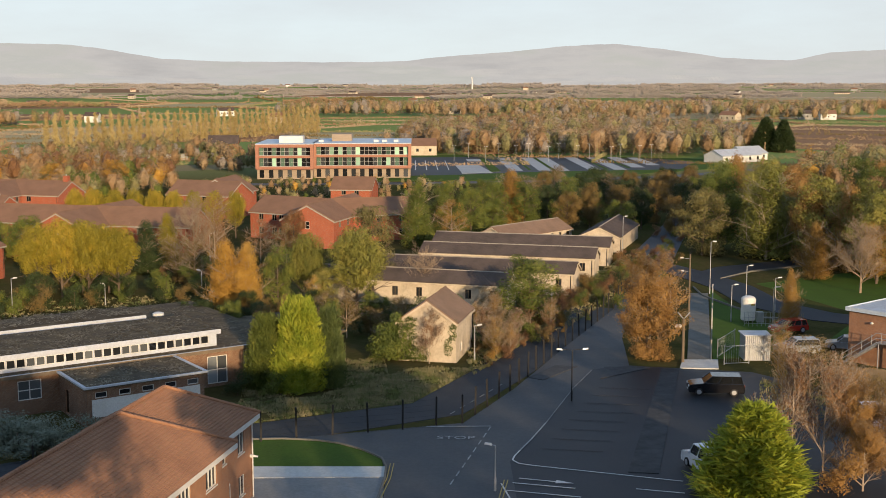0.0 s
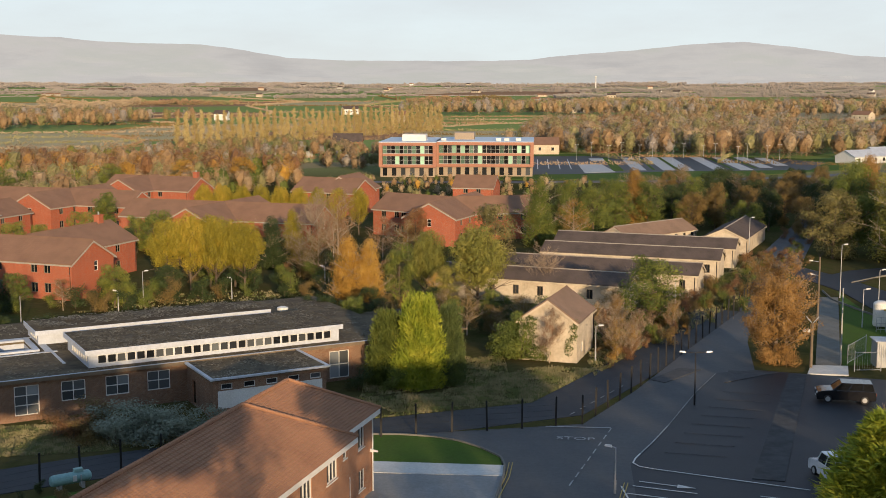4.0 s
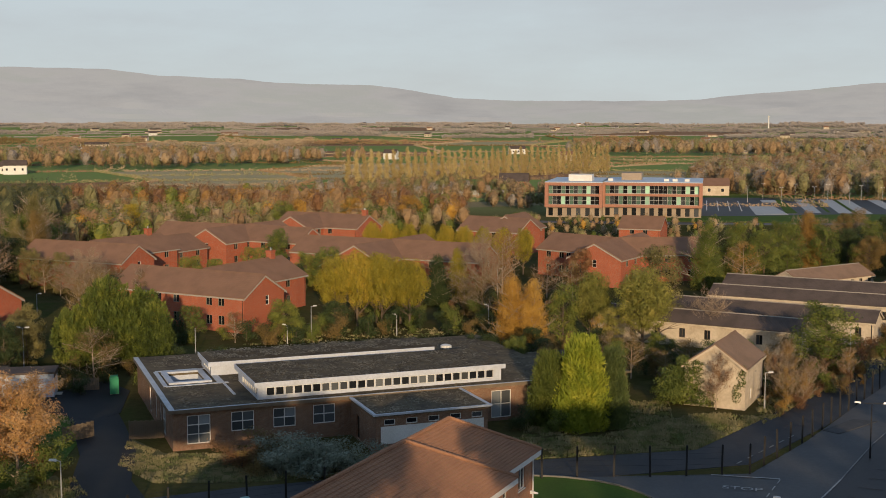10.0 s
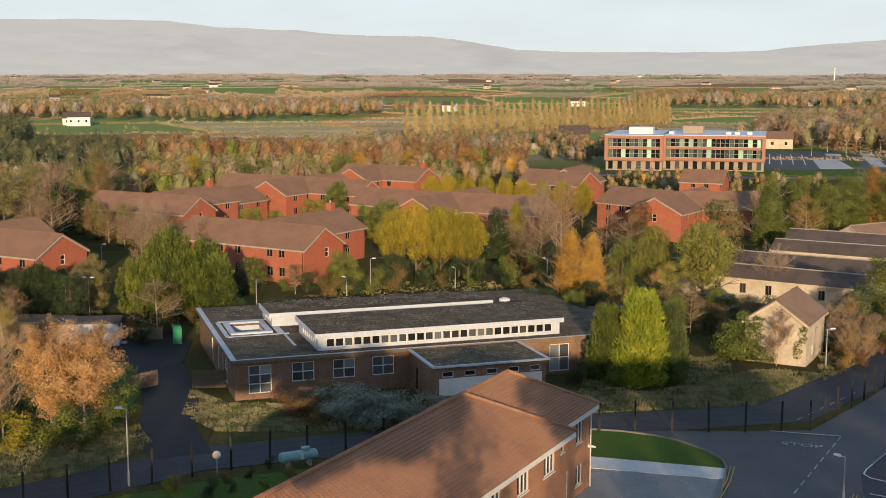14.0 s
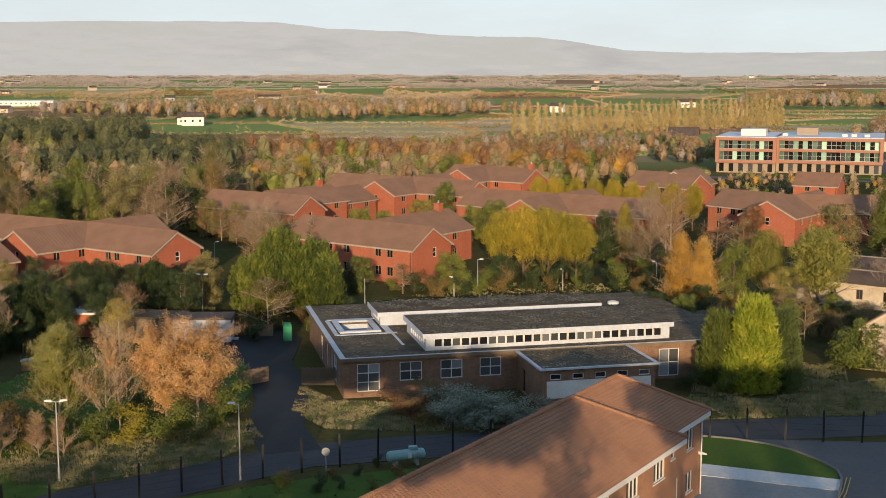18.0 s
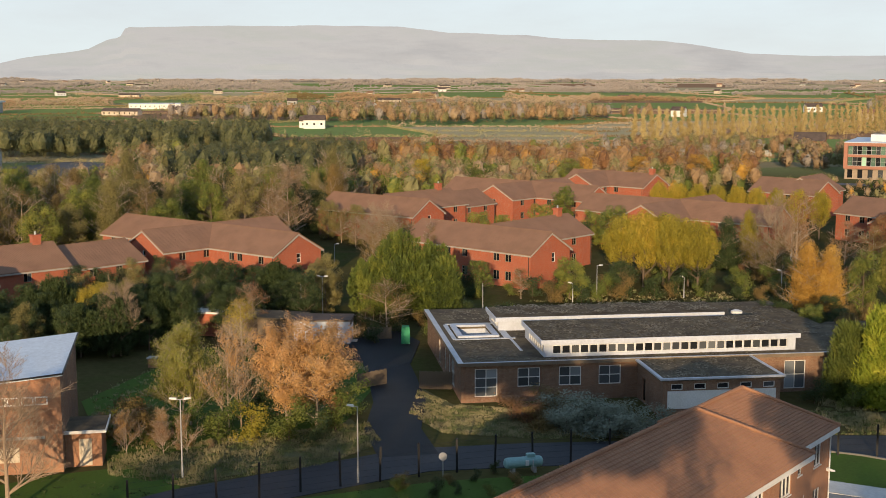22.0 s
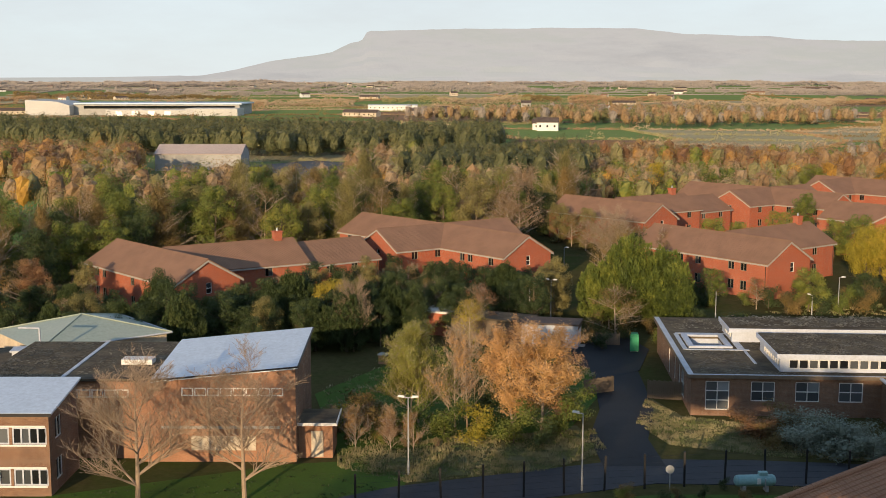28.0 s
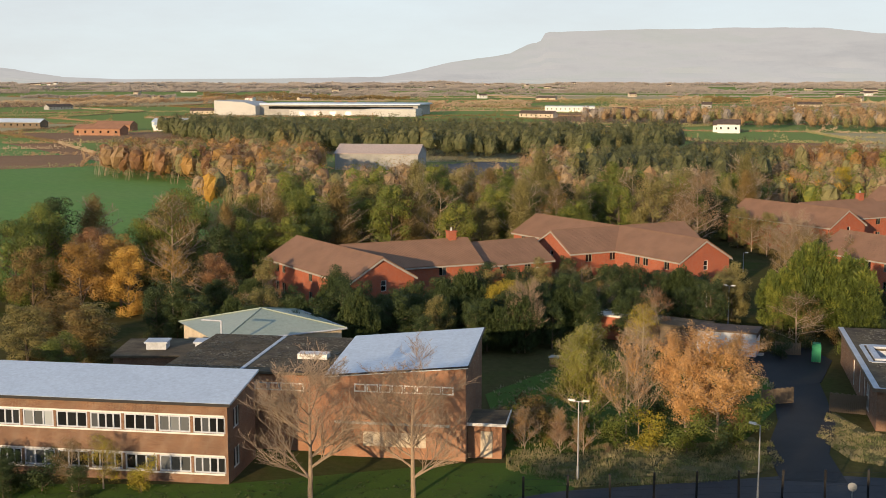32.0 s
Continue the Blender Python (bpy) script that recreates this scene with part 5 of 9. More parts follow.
def limb_leaves(limbs, per, size, seed, spread=0.3, low=0.0):
    """Leaves in loose sprays round the outer limbs."""
    rng = np.random.default_rng(seed)
    S = np.array(limbs.spots)
    S = S[S[:, 5] > low]
    k = rng.integers(0, len(S), int(len(S) * per))
    t = rng.random((len(k), 1))
    bunch = rng.random(len(S)) ** 0.7
    keep = rng.random(len(k)) < 0.25 + 0.75 * bunch[k]
    c = (S[k, :3] + (S[k, 3:] - S[k, :3]) * t + rng.normal(0, spread, (len(k), 3)))[keep]
    mid = c.mean(0)
    out = c - mid
    out /= np.linalg.norm(out, axis=1)[:, None] + 1e-9
    return leaves_at(c, size, rng, 0.15, 1.0, out, 0.55)


_lib = {}


def tree_kind(key):
    """Crown and trunk meshes of one kind, made once: nominal sizes in metres."""
    if key in _lib:
        return _lib[key]
    kind, mat, v = key
    bark = BARK
    if kind == "broad":      # 10 m
        trunk = branches(9.0, v, 0.5, 0.22, 2, 0.2, 3)
        crown = np.concatenate([crown_blobs(broad_blobs(10, 4.0, v, 40, 0.1), 24, 0.105, v, 0.25, loose=0.4), limb_leaves(trunk[1], 4, 0.11, v, 0.4)])
    elif kind == "round":    # 10 m, close clipped heads
        crown = crown_blobs(dome_blobs(10, 4.2, v, 64, 0.2, 0.24, 0.2), 25, 0.1, v, 0.3, loose=0.35)
        trunk = branches(8.0, v, 0.5, 0.24, 2, 0.12)
    elif kind == "sparse":   # 10 m, thin autumn crown
        trunk = branches(9.5, v, 0.5, 0.14, 2, 0.12, 4)
        crown = np.concatenate([limb_leaves(trunk[1], 9, 0.085, v, 0.34), crown_blobs(broad_blobs(10, 3.6, v, 30, 0.14), 6, 0.09, v, 0.8, loose=0.6)])
        bark = BARK_PALE
    elif kind == "peach":    # 10 m, fan of pale limbs under fine leaves
        trunk = branches(9.5, v, 0.5, 0.15, 3, 0.05, 3, 0.5)
        crown = np.concatenate([limb_leaves(trunk[1], 15, 0.09, v, 0.24, 2.4), crown_blobs(dome_blobs(9.6, 4.2, v, 40, 0.3, 0.18, 0.3), 4, 0.09, v, 0.4, loose=0.6)])
        bark = BARK_PALE
    elif kind == "birch":    # 11 m tall and narrow
        trunk = branches(10.5, v, 0.4, 0.14, 2, 0.08, 3)
        crown = np.concatenate([crown_blobs(cone_blobs(11, 2.7, v, 50, 0.05, 0.6), 14, 0.1, v, 0.55, loose=0.4), limb_leaves(trunk[1], 4, 0.1, v, 0.3)])
        bark = BARK_PALE
    elif kind == "rusty":    # 9 m, nearly bare, the last leaves on fine twigs
        trunk = branches(9.0, v, 0.42, 0.12, 3, 0.06, 3, 0.9)
        crown = limb_leaves(trunk[1], 2.2, 0.1, v, 0.2, 1.0)
        bark = BARK_PALE
    elif kind == "poplar":   # 14 m
        crown = crown_blobs(cone_blobs(14, 1.9, v, 26, 0.05, 0.45), 5, 0.26, v, 0.6)
        trunk = branches(13, v, 0.3, 0.16, 1, 0.1, lift=1.6)
        bark = BARK_PALE
    elif kind == "cypress":  # 8 m, broad and blunt, leafy to the ground
        crown = crown_blobs([(x, y, z, a * 0.5, b * 0.5, c * 0.75) for x, y, z, a, b, c in cone_blobs(8, 3.1, v, 130, 0.0, 0.26)], 30, 0.17, v, 0.5, spray=0.75, aspect=0.3)
        trunk = branches(6.5, v, 0.3, 0.14, 1, 0.3)
    elif kind == "cone":     # 8 m dense conifer
        crown = crown_blobs([(x, y, z, a * 0.62, b * 0.62, c * 0.62) for x, y, z, a, b, c in cone_blobs(8, 2.9, v, 120, 0.02, 0.62)], 22, 0.27, v, 0.5, spray=0.55, aspect=0.24)
        trunk = branches(7, v, 0.3, 0.14, 1, 0.3)
    elif kind == "pine":     # 11 m
        crown = crown_blobs([(x, y, z, a * 0.85, b * 0.85, c * 1.7) for x, y, z, a, b, c in dome_blobs(11, 4.6, v, 76, 0.02, 0.17, 0.45)], 30, 0.19, v, 0.35, spray=0.8, aspect=0.34)
        trunk = branches(9, v, 0.4, 0.25, 1, 0.2)
    elif kind == "bush":     # 3 m
        crown = crown_blobs([(0.75 * math.cos(2.4 * i + v) * (0.3 + i % 3 * 0.5), 0.75 * math.sin(2.4 * i + v) * (0.3 + i % 3 * 0.5), 0.45 + 0.19 * ((i * 4) % 11), 0.62, 0.62, 0.6) for i in range(15)], 26, 0.075, v, 0.55, loose=0.5)
        trunk = branches(2.2, v, 0.5, 0.05, 1, 0.1, first=3)
    elif kind == "full":     # 10 m, leafy to the ground
        crown = crown_blobs(broad_blobs(10, 3.3, v, 50, 0.04), 24, 0.1, v, 0.28, loose=0.4)
        trunk = branches(9.0, v, 0.5, 0.2, 1, 0.15)
    elif kind == "high":     # 22 m, bare trunk and a high crown
        crown = crown_blobs([(2.4 * math.cos(i * 2.4 + v) * (0.3 + i % 2), 2.4 * math.sin(i * 2.4 + v) * (0.3 + i % 2), 19.6 + 0.5 * (i % 4), 2.0, 2.0, 1.4) for i in range(9)], 9, 0.22, v, 0.6, spray=0.5)
        trunk = branches(20.5, v, 0.4, 0.3, 1, 0.86)
    elif kind == "bare":     # 9.5 m, leafless
        crown = None
        trunk = branches(9.5, v, 0.46, 0.19, 4, 0.13, 3, 0.42, 0.007, first=9)
        bark = BARK_TWIG
    elif kind == "twiggy":   # 7 m, leafless brush
        crown = None
        trunk = branches(7.0, v, 0.4, 0.07, 3, 0.08, 3, 0.6, 0.007)
        bark = BARK_TWIG
    else:                    # far clump, 9 m, few large leaves
        crown = crown_blobs(broad_blobs(9, 3.6, v, 14, 0.1), 6, 0.3, v, 0.4)
        trunk = Geo().tube((0, 0, -0.1), (0, 0, 5), 0.2, 0.08, 5), Geo()
    cm = quads("crown", crown, mat) if crown is not None else None
    trunk, limbs = trunk
    lm = None
    if kind in ("bare", "twiggy", "peach", "rusty"):
        lm = limbs.mesh("branchwork", bark)
    elif limbs.v:
        trunk.add(limbs.v, limbs.f)
    _lib[key] = (cm, trunk.mesh("trunk", bark), lm)
    return _lib[key]


TREE_NAMES = {"birch": "birch_tree", "pine": "pine_tree", "cone": "conifer", "bush": "shrub", "poplar": "poplar", "bare": "leafless_tree", "twiggy": "leafless_birch", "sparse": "thin_autumn_tree", "peach": "fine_leaved_autumn_tree", "rusty": "bare_birch", "cypress": "conifer", "round": "rounded_tree"}


def tree(kind, mat, x, y, s=1.0, sz=None, label="", name="", category="tree", group="", z=0.0, rot=None):
    v = int(abs(x * 7 + y * 13)) % 3
    crown, trunk, limbs = tree_kind((kind, mat, v))
    t = thing(name or TREE_NAMES.get(kind, "broadleaf_tree"), x, y, (x * 37 + y * 91) % 360 if rot is None else rot, z, label, category, group)
    t.scale = (s, s, sz or s)
    part("trunk", trunk, None, t)
    if limbs:
        part("branchwork", limbs, None, t)
    if crown:
        part("crown", crown, None, t)
    return t



G, B, O, R, D, Y, PK = LEAF_GREEN, LEAF_BROWN, LEAF_ORANGE, LEAF_RUST, LEAF_DARK, LEAF_YELLOW, LEAF_PINK


def plant(rows, group=""):
    for k, m, x, y, s, sz, lb in rows:
        tree(k, m, x, y, s, sz, lb, group=group)


# by the school and the cottage
plant((("cypress", LEAF_LIME, -13.2, 108.6, 0.98, 1.0, "bright lime-green conifer beside a school wall"),
       ("cypress", G, -16.2, 109.6, 0.8, 0.8, "dull green conifer beside a brighter one"),
       ("cypress", LEAF_CYPRESS, -10.6, 109.8, 0.6, 0.86, "dark green conifer beside a brighter one"),
       ("bush", G, -15.4, 106.2, 0.9, 0.8, "green shrub at the foot of a conifer"),
       ("bush", D, -18.6, 106.6, 1.0, 0.8, "low dark shrub below a conifer"),
       ("birch", LEAF_GOLD, -26.6, 145.9, 0.92, 0.82, "golden orange birch with pale trunk"),
       ("birch", LEAF_GOLD, -24.0, 145.7, 0.88, 0.8, "golden orange birch beside another"),
       ("broad", LEAF_GOLD, -25.4, 144.8, 0.55, 0.5, "orange undergrowth tree below two birches"),
       ("round", LEAF_SOFT, -10.6, 146.0, 1.0, 1.14, "tall yellow-green tree with soft drooping foliage"),
       ("broad", LEAF_OLIVE, -9.6, 157.0, 1.0, 1.26, "tall olive-brown tree behind a yellow-green one"),
       ("round", LEAF_SOFT, -17.0, 149.7, 0.68, 1.02, "tall yellow-green birch in a thicket"),
       ("full", G, -20.4, 147.5, 0.75, 0.85, "green birch in a thicket"),
       ("full", LEAF_SOFT, -14.2, 144.0, 0.75, 0.62, "yellow-green tree in a thicket"),
       ("sparse", LEAF_GOLD, -15.4, 143.0, 0.4, 0.55, "small golden tree in a thicket"),
       ("full", G, 10.2, 139.5, 1.25, 0.88, "dark green spreading tree before derelict huts"),
       ("sparse", B, 5.5, 143.5, 0.5, 0.4, "brown thin tree before derelict huts"),
       ("peach", LEAF_COPPER, 21.4, 122.6, 0.98, 1.02, "tall copper-orange autumn tree beside the road"),
       ("full", LEAF_COPPER, 20.8, 121.8, 0.85, 0.85, "copper-orange autumn tree beside the road"),
       ("bush", LEAF_COPPER, 22.0, 120.2, 1.0, 0.9, "brown shrub at the foot of an autumn tree"),
       ("rusty", R, -1.4, 119.2, 0.5, 0.56, "nearly bare tree against a cottage gable")))
# before the red houses
for x, y, sz in ((-53.8, 158.4, 1.02), (-50.2, 157.2, 1.12), (-46.8, 157.6, 1.08), (-43.2, 158.8, 1.0), (-48.4, 160.4, 1.05), (-45.0, 160.6, 1.0)):
    tree("round", Y, x, y, 0.78, sz, "yellow-green tree with a clipped rounded crown", group="row of rounded yellow trees")
for i in range(9):
    tree("round", Y, -69.0 + 3.9 * i, 226 - 0.9 * i, 0.58, 0.92, "yellow-green hedge tree with a rounded top", group="row of rounded hedge trees")
plant((("pine", LEAF_PINE, -69.6, 123.8, 0.98, 0.97, "dense green pine in front of a brick house"),
       ("pine", LEAF_PINE, -65.6, 124.6, 0.9, 0.86, "dense green pine beside a taller one"),
       ("pine", LEAF_PINE, -71.8, 121.0, 0.75, 0.7, "dense green pine in a clump"),
       ("pine", LEAF_PINE, -63.4, 123.4, 0.62, 0.62, "small dense green pine in a clump")), "clump of pines")
plant((("sparse", B, -66.0, 114.6, 0.92, 0.66, "thin olive-brown bushy tree by a yard"),
       ("broad", G, -66.8, 140.0, 0.5, 0.5, "small green tree against a brick house"),
       ("sparse", B, -61.5, 141.5, 0.45, 0.42, "thin brown shrub against a brick house"),
       ("broad", G, -56.0, 144.5, 0.6, 0.55, "green tree at a house gable"),
       ("broad", D, -51.0, 150.0, 0.55, 0.5, "dark green tree at a house gable"),
       ("sparse", R, -34.3, 179.7, 1.0, 1.2, "thin rusty tree with bare limbs"),
       ("bare", PK, -37.0, 178.0, 0.9, 1.1, "bare grey tree before a brick house"),
       ("broad", R, -25.5, 204.9, 0.6, 0.68, "rusty red tree between houses"),
       ("sparse", R, -29.0, 190.0, 0.8, 0.7, "red-leaved thin tree between houses"),
       ("sparse", B, -38.0, 170.0, 0.7, 0.7, "brown thin tree in undergrowth"),
       ("birch", Y, -42.0, 183.0, 0.8, 0.75, "yellow birch against a brick wall"),
       ("birch", D, -44.0, 178.0, 0.9, 0.7, "dark green tree under yellow crowns"),
       ("broad", G, -84.0, 176.0, 0.75, 0.7, "green tree between brick houses"),
       ("bare", PK, -97.0, 166.0, 0.85, 0.8, "bare pale tree before a brick house"),
       ("sparse", B, -92.0, 160.0, 0.8, 0.7, "thin brown tree before a brick house"),
       ("broad", D, -76.0, 190.0, 0.6, 0.55, "dark green tree between brick houses"),
       ("broad", G, -66.0, 190.0, 0.8, 0.75, "yellow-green tree between brick houses"),
       ("broad", G, -84.0, 214.0, 0.8, 0.8, "yellow-green tree before tiled roofs"),
       ("broad", D, -70.0, 186.0, 0.6, 0.5, "dark green hedge tree between houses")))
# behind the huts
plant((("broad", G, 0.6, 216.2, 1.05, 1.17, "green-yellow tree behind derelict huts"),
       ("birch", G, -4.3, 206.0, 1.2, 1.05, "tall green-yellow birch behind huts"),
       ("sparse", O, 1.6, 207.0, 0.9, 0.86, "orange thin tree with pale trunk"),
       ("broad", G, 5.0, 214.0, 0.9, 1.05, "green tree behind derelict huts"),
       ("broad", G, 9.5, 230.0, 1.0, 1.0, "green tree behind derelict huts"),
       ("birch", O, 13.5, 238.0, 1.2, 1.0, "orange-topped tree behind huts"),
       ("broad", G, 16.0, 236.0, 0.9, 0.95, "green tree behind derelict huts"),
       ("broad", B, 24.0, 232.0, 0.8, 0.75, "olive tree behind derelict huts"),
       ("broad", G, 30.0, 240.0, 0.8, 0.7, "olive tree behind derelict huts"),
       ("broad", B, 38.0, 246.0, 0.8, 0.7, "olive tree behind derelict huts"),
       ("twiggy", PK, -5.5, 163.0, 0.8, 0.6, "bare brushwood before a hut roof"),
       ("twiggy", PK, -2.5, 164.0, 0.8, 0.6, "bare brushwood before a hut roof")))
# at the thicket by the drive
plant((("peach", PK, -53.2, 80.6, 0.95, 0.86, "peach-orange autumn tree with pale branches"),
       ("peach", PK, -55.6, 79.8, 0.8, 0.84, "peach-orange autumn tree with pale branches"),
       ("twiggy", PK, -58.8, 78.0, 0.95, 1.15, "bare reddish birch between autumn trees"),
       ("rusty", LEAF_PINK, -59.6, 77.4, 0.7, 0.86, "rusty thin birch between autumn trees"),
       ("peach", LEAF_SOFT, -62.8, 76.6, 0.75, 0.88, "yellow-green autumn tree in a thicket"),
       ("peach", LEAF_SOFT, -64.4, 77.6, 0.62, 0.8, "yellow-green autumn tree in a thicket")))
for x, y, s, m in ((-51.4, 80.6, 1.1, G), (-53.2, 76.6, 1.2, G), (-55.8, 75.4, 1.1, Y), (-58.2, 74.2, 1.15, G), (-60.6, 72.6, 1.1, G), (-62.6, 71.6, 1.0, B), (-56.4, 83.2, 1.3, D), (-52.8, 84.8, 1.2, G), (-59.6, 81.2, 1.4, D), (-51.0, 77.2, 0.9, D), (-65.5, 73.4, 1.2, B), (-66.4, 70.0, 0.9, Y), (-52.6, 82.0, 0.9, R)):
    tree("bush", m, x, y, s * 1.15, s, "tangled shrub at the foot of autumn trees", group="thicket by the drive")
for x, y, s, m in ((-31.0, 88.6, 1.15, LEAF_GREY), (-35.6, 89.4, 1.15, LEAF_GREY), (-34.0, 90.6, 1.3, LEAF_GREY), (-31.6, 91.0, 1.25, LEAF_GREY), (-36.2, 90.8, 1.1, LEAF_GREY), (-29.6, 89.4, 1.0, LEAF_GREY), (-39.8, 90.2, 1.1, R), (-38.0, 91.2, 1.2, B), (-32.2, 89.0, 1.2, LEAF_GREY), (-30.0, 90.2, 1.1, LEAF_GREY), (-34.6, 88.2, 1.1, LEAF_GREY), (-28.2, 91.4, 1.0, LEAF_GREY), (-32.8, 91.6, 1.0, LEAF_GREY), (-38.4, 89.4, 1.0, R), (-36.9, 88.2, 0.9, B), (-26.9, 93.0, 0.9, R), (-36.0, 92.0, 0.8, B)):
    tree("bush", m, x, y, s * 1.2, s * 0.8, "grey-green shrub mound before the school" if m is LEAF_GREY else "rusty shrub before the school", group="shrubs before the school")
plant((("bare", PK, -65.1, 49.8, 1.0, 1.0, "leafless spreading tree before a classroom block"),
       ("bare", PK, -60.3, 54.9, 0.95, 1.0, "leafless spreading tree before a brick hall"),
       ("sparse", Y, -76.5, 40.5, 0.45, 0.42, "small golden tree below classroom windows"),
       ("bush", Y, -74.0, 42.0, 0.9, 0.9, "golden yellow shrub below classroom windows"),
       ("bush", D, -82.0, 35.0, 1.3, 1.2, "dark shrub below classroom windows"),
       ("bush", D, -79.0, 37.2, 1.2, 1.0, "dark shrub below classroom windows"),
       ("broad", B, -112.1, 57.5, 0.75, 0.58, "golden-olive bushy tree behind a classroom roof"),
       ("broad", G, -106.0, 52.0, 0.6, 0.52, "olive bushy tree behind a classroom roof"),
       ("broad", O, -137.2, 75.4, 0.9, 0.95, "orange autumn tree at a wood edge"),
       ("sparse", O, -141.0, 72.0, 0.9, 0.9, "orange thin tree at a wood edge"),
       ("sparse", B, -131.7, 84.7, 0.75, 0.68, "thin olive tree beside a brick house"),
       ("broad", R, -146.0, 76.0, 0.9, 0.95, "rusty tree at a wood edge"),
       ("cone", LEAF_LIME, -158.0, 128.6, 1.5, 0.8, "feathery lime-green conifer behind a roof"),
       ("cone", LEAF_LIME, -154.0, 142.0, 1.0, 0.6, "feathery lime-green conifer behind a roof"),
       ("pine", D, -85.5, 92.6, 0.68, 0.6, "broken dark pine with pale torn limbs"),
       ("bare", PK, -85.0, 93.2, 0.55, 0.8, "torn pale limbs of a broken pine"),
       ("broad", Y, -92.0, 97.0, 0.6, 0.66, "yellow-green tree in the thicket"),
       ("sparse", Y, -75.0, 100.0, 0.6, 0.6, "yellow thin tree in the thicket"),
       ("sparse", R, -78.0, 106.0, 0.65, 0.65, "brown thin tree in the thicket")))
# beside the car park and the access road
plant((("cone", LEAF_LIME, 21.2, 79.6, 1.6, 0.8, "lime-green feathery conifer by the car park"),
       ("rusty", R, 25.6, 86.0, 0.75, 0.95, "rusty bare birch by the car park"),
       ("rusty", R, 27.5, 84.5, 0.7, 0.92, "rusty bare birch by the car park"),
       ("rusty", LEAF_COPPER, 29.6, 86.5, 0.7, 0.86, "rusty bare birch by the car park"),
       ("sparse", O, 27.4, 95.0, 0.45, 0.86, "thin orange birch by the car park"),
       ("peach", LEAF_COPPER, 30.0, 84.0, 0.6, 0.66, "thin copper birch by the car park"),
       ("rusty", LEAF_COPPER, 31.6, 82.5, 0.6, 0.7, "rusty bare birch by the car park"),
       ("peach", LEAF_COPPER, 29.0, 80.5, 0.5, 0.5, "low copper-leaved tree by the car park"),
       ("bush", LEAF_COPPER, 27.0, 79.5, 1.2, 1.1, "copper-brown shrub by the car park"),
       ("sparse", B, 33.0, 106.0, 0.75, 0.6, "thin olive tree by a board fence"),
       ("bush", B, 36.5, 103.0, 1.3, 1.0, "olive shrub by a board fence"),
       ("bush", B, 39.0, 104.5, 1.0, 0.9, "olive shrub by a board fence"),
       ("birch", O, 40.0, 137.0, 0.5, 0.62, "slender orange birch beside a tank"),
       ("sparse", B, 33.5, 118.0, 0.45, 0.5, "thin olive shrub by a gate"),
       ("birch", LEAF_SOFT, 51.7, 191.6, 1.9, 1.35, "tall green-yellow tree with pale trunk"),
       ("full", LEAF_OLIVE, 42.6, 196.6, 1.4, 1.2, "tall dark green tree beside the road"),
       ("full", G, 46.5, 202.6, 1.3, 1.45, "tall green tree beside the road"),
       ("broad", LEAF_SOFT, 58.4, 184.0, 1.4, 1.4, "tall green tree in a wood"),
       ("broad", LEAF_SOFT, 63.5, 178.0, 1.3, 1.4, "tall green tree in a wood"),
       ("birch", O, 53.5, 172.0, 0.8, 0.75, "orange birch before a wood"),
       ("bare", PK, 56.2, 160.5, 0.9, 1.0, "bare tree with orange last leaves"),
       ("broad", O, 61.0, 168.0, 0.9, 0.9, "orange tree at a wood edge"),
       ("broad", R, 68.0, 185.0, 1.2, 1.4, "rusty tall tree in a wood"),
       ("birch", O, 70.0, 176.0, 1.2, 1.3, "orange tall birch in a wood")))


# ---- woods, area by area ----
def inside(p, poly):
    r, j = False, len(poly) - 1
    for i in range(len(poly)):
        if (poly[i][1] > p[1]) != (poly[j][1] > p[1]) and p[0] < (poly[j][0] - poly[i][0]) * (p[1] - poly[i][1]) / (poly[j][1] - poly[i][1]) + poly[i][0]:
            r = not r
        j = i
    return r


BARN_YARD = [(-314, 246), (-244, 186), (-205, 212), (-240, 266), (-300, 322)]


def scatter(poly, step, seed, keep=1.0):
    rng = random.Random(seed)
    xs, ys = [p[0] for p in poly], [p[1] for p in poly]
    out = []
    x = min(xs)
    while x < max(xs):
        y = min(ys)
        while y < max(ys):
            p = (x + rng.uniform(-0.45, 0.45) * step, y + rng.uniform(-0.45, 0.45) * step)
            if inside(p, poly) and rng.random() < keep and not inside(p, BARN_YARD):
                out.append((p[0], p[1], rng.random(), rng.random()))
            y += step
        x += step
    return out


def wood(poly, step, seed, mixes, lo, hi, label, keep=1.0, tall=1.0):
    for x, y, a, b in scatter(poly, step, seed, keep):
        k, m = mixes[int(a * len(mixes)) % len(mixes)]
        s = lo + (hi - lo) * b
        low = s < 0.66 and k in ("full", "broad")
        tree(k, m, x, y, s, s * (0.9 + 0.25 * a) * tall, label, ("evergreen_shrub" if m is D else "tall_shrub") if low else "", "shrub" if low or k == "bush" else "tree", group=label)


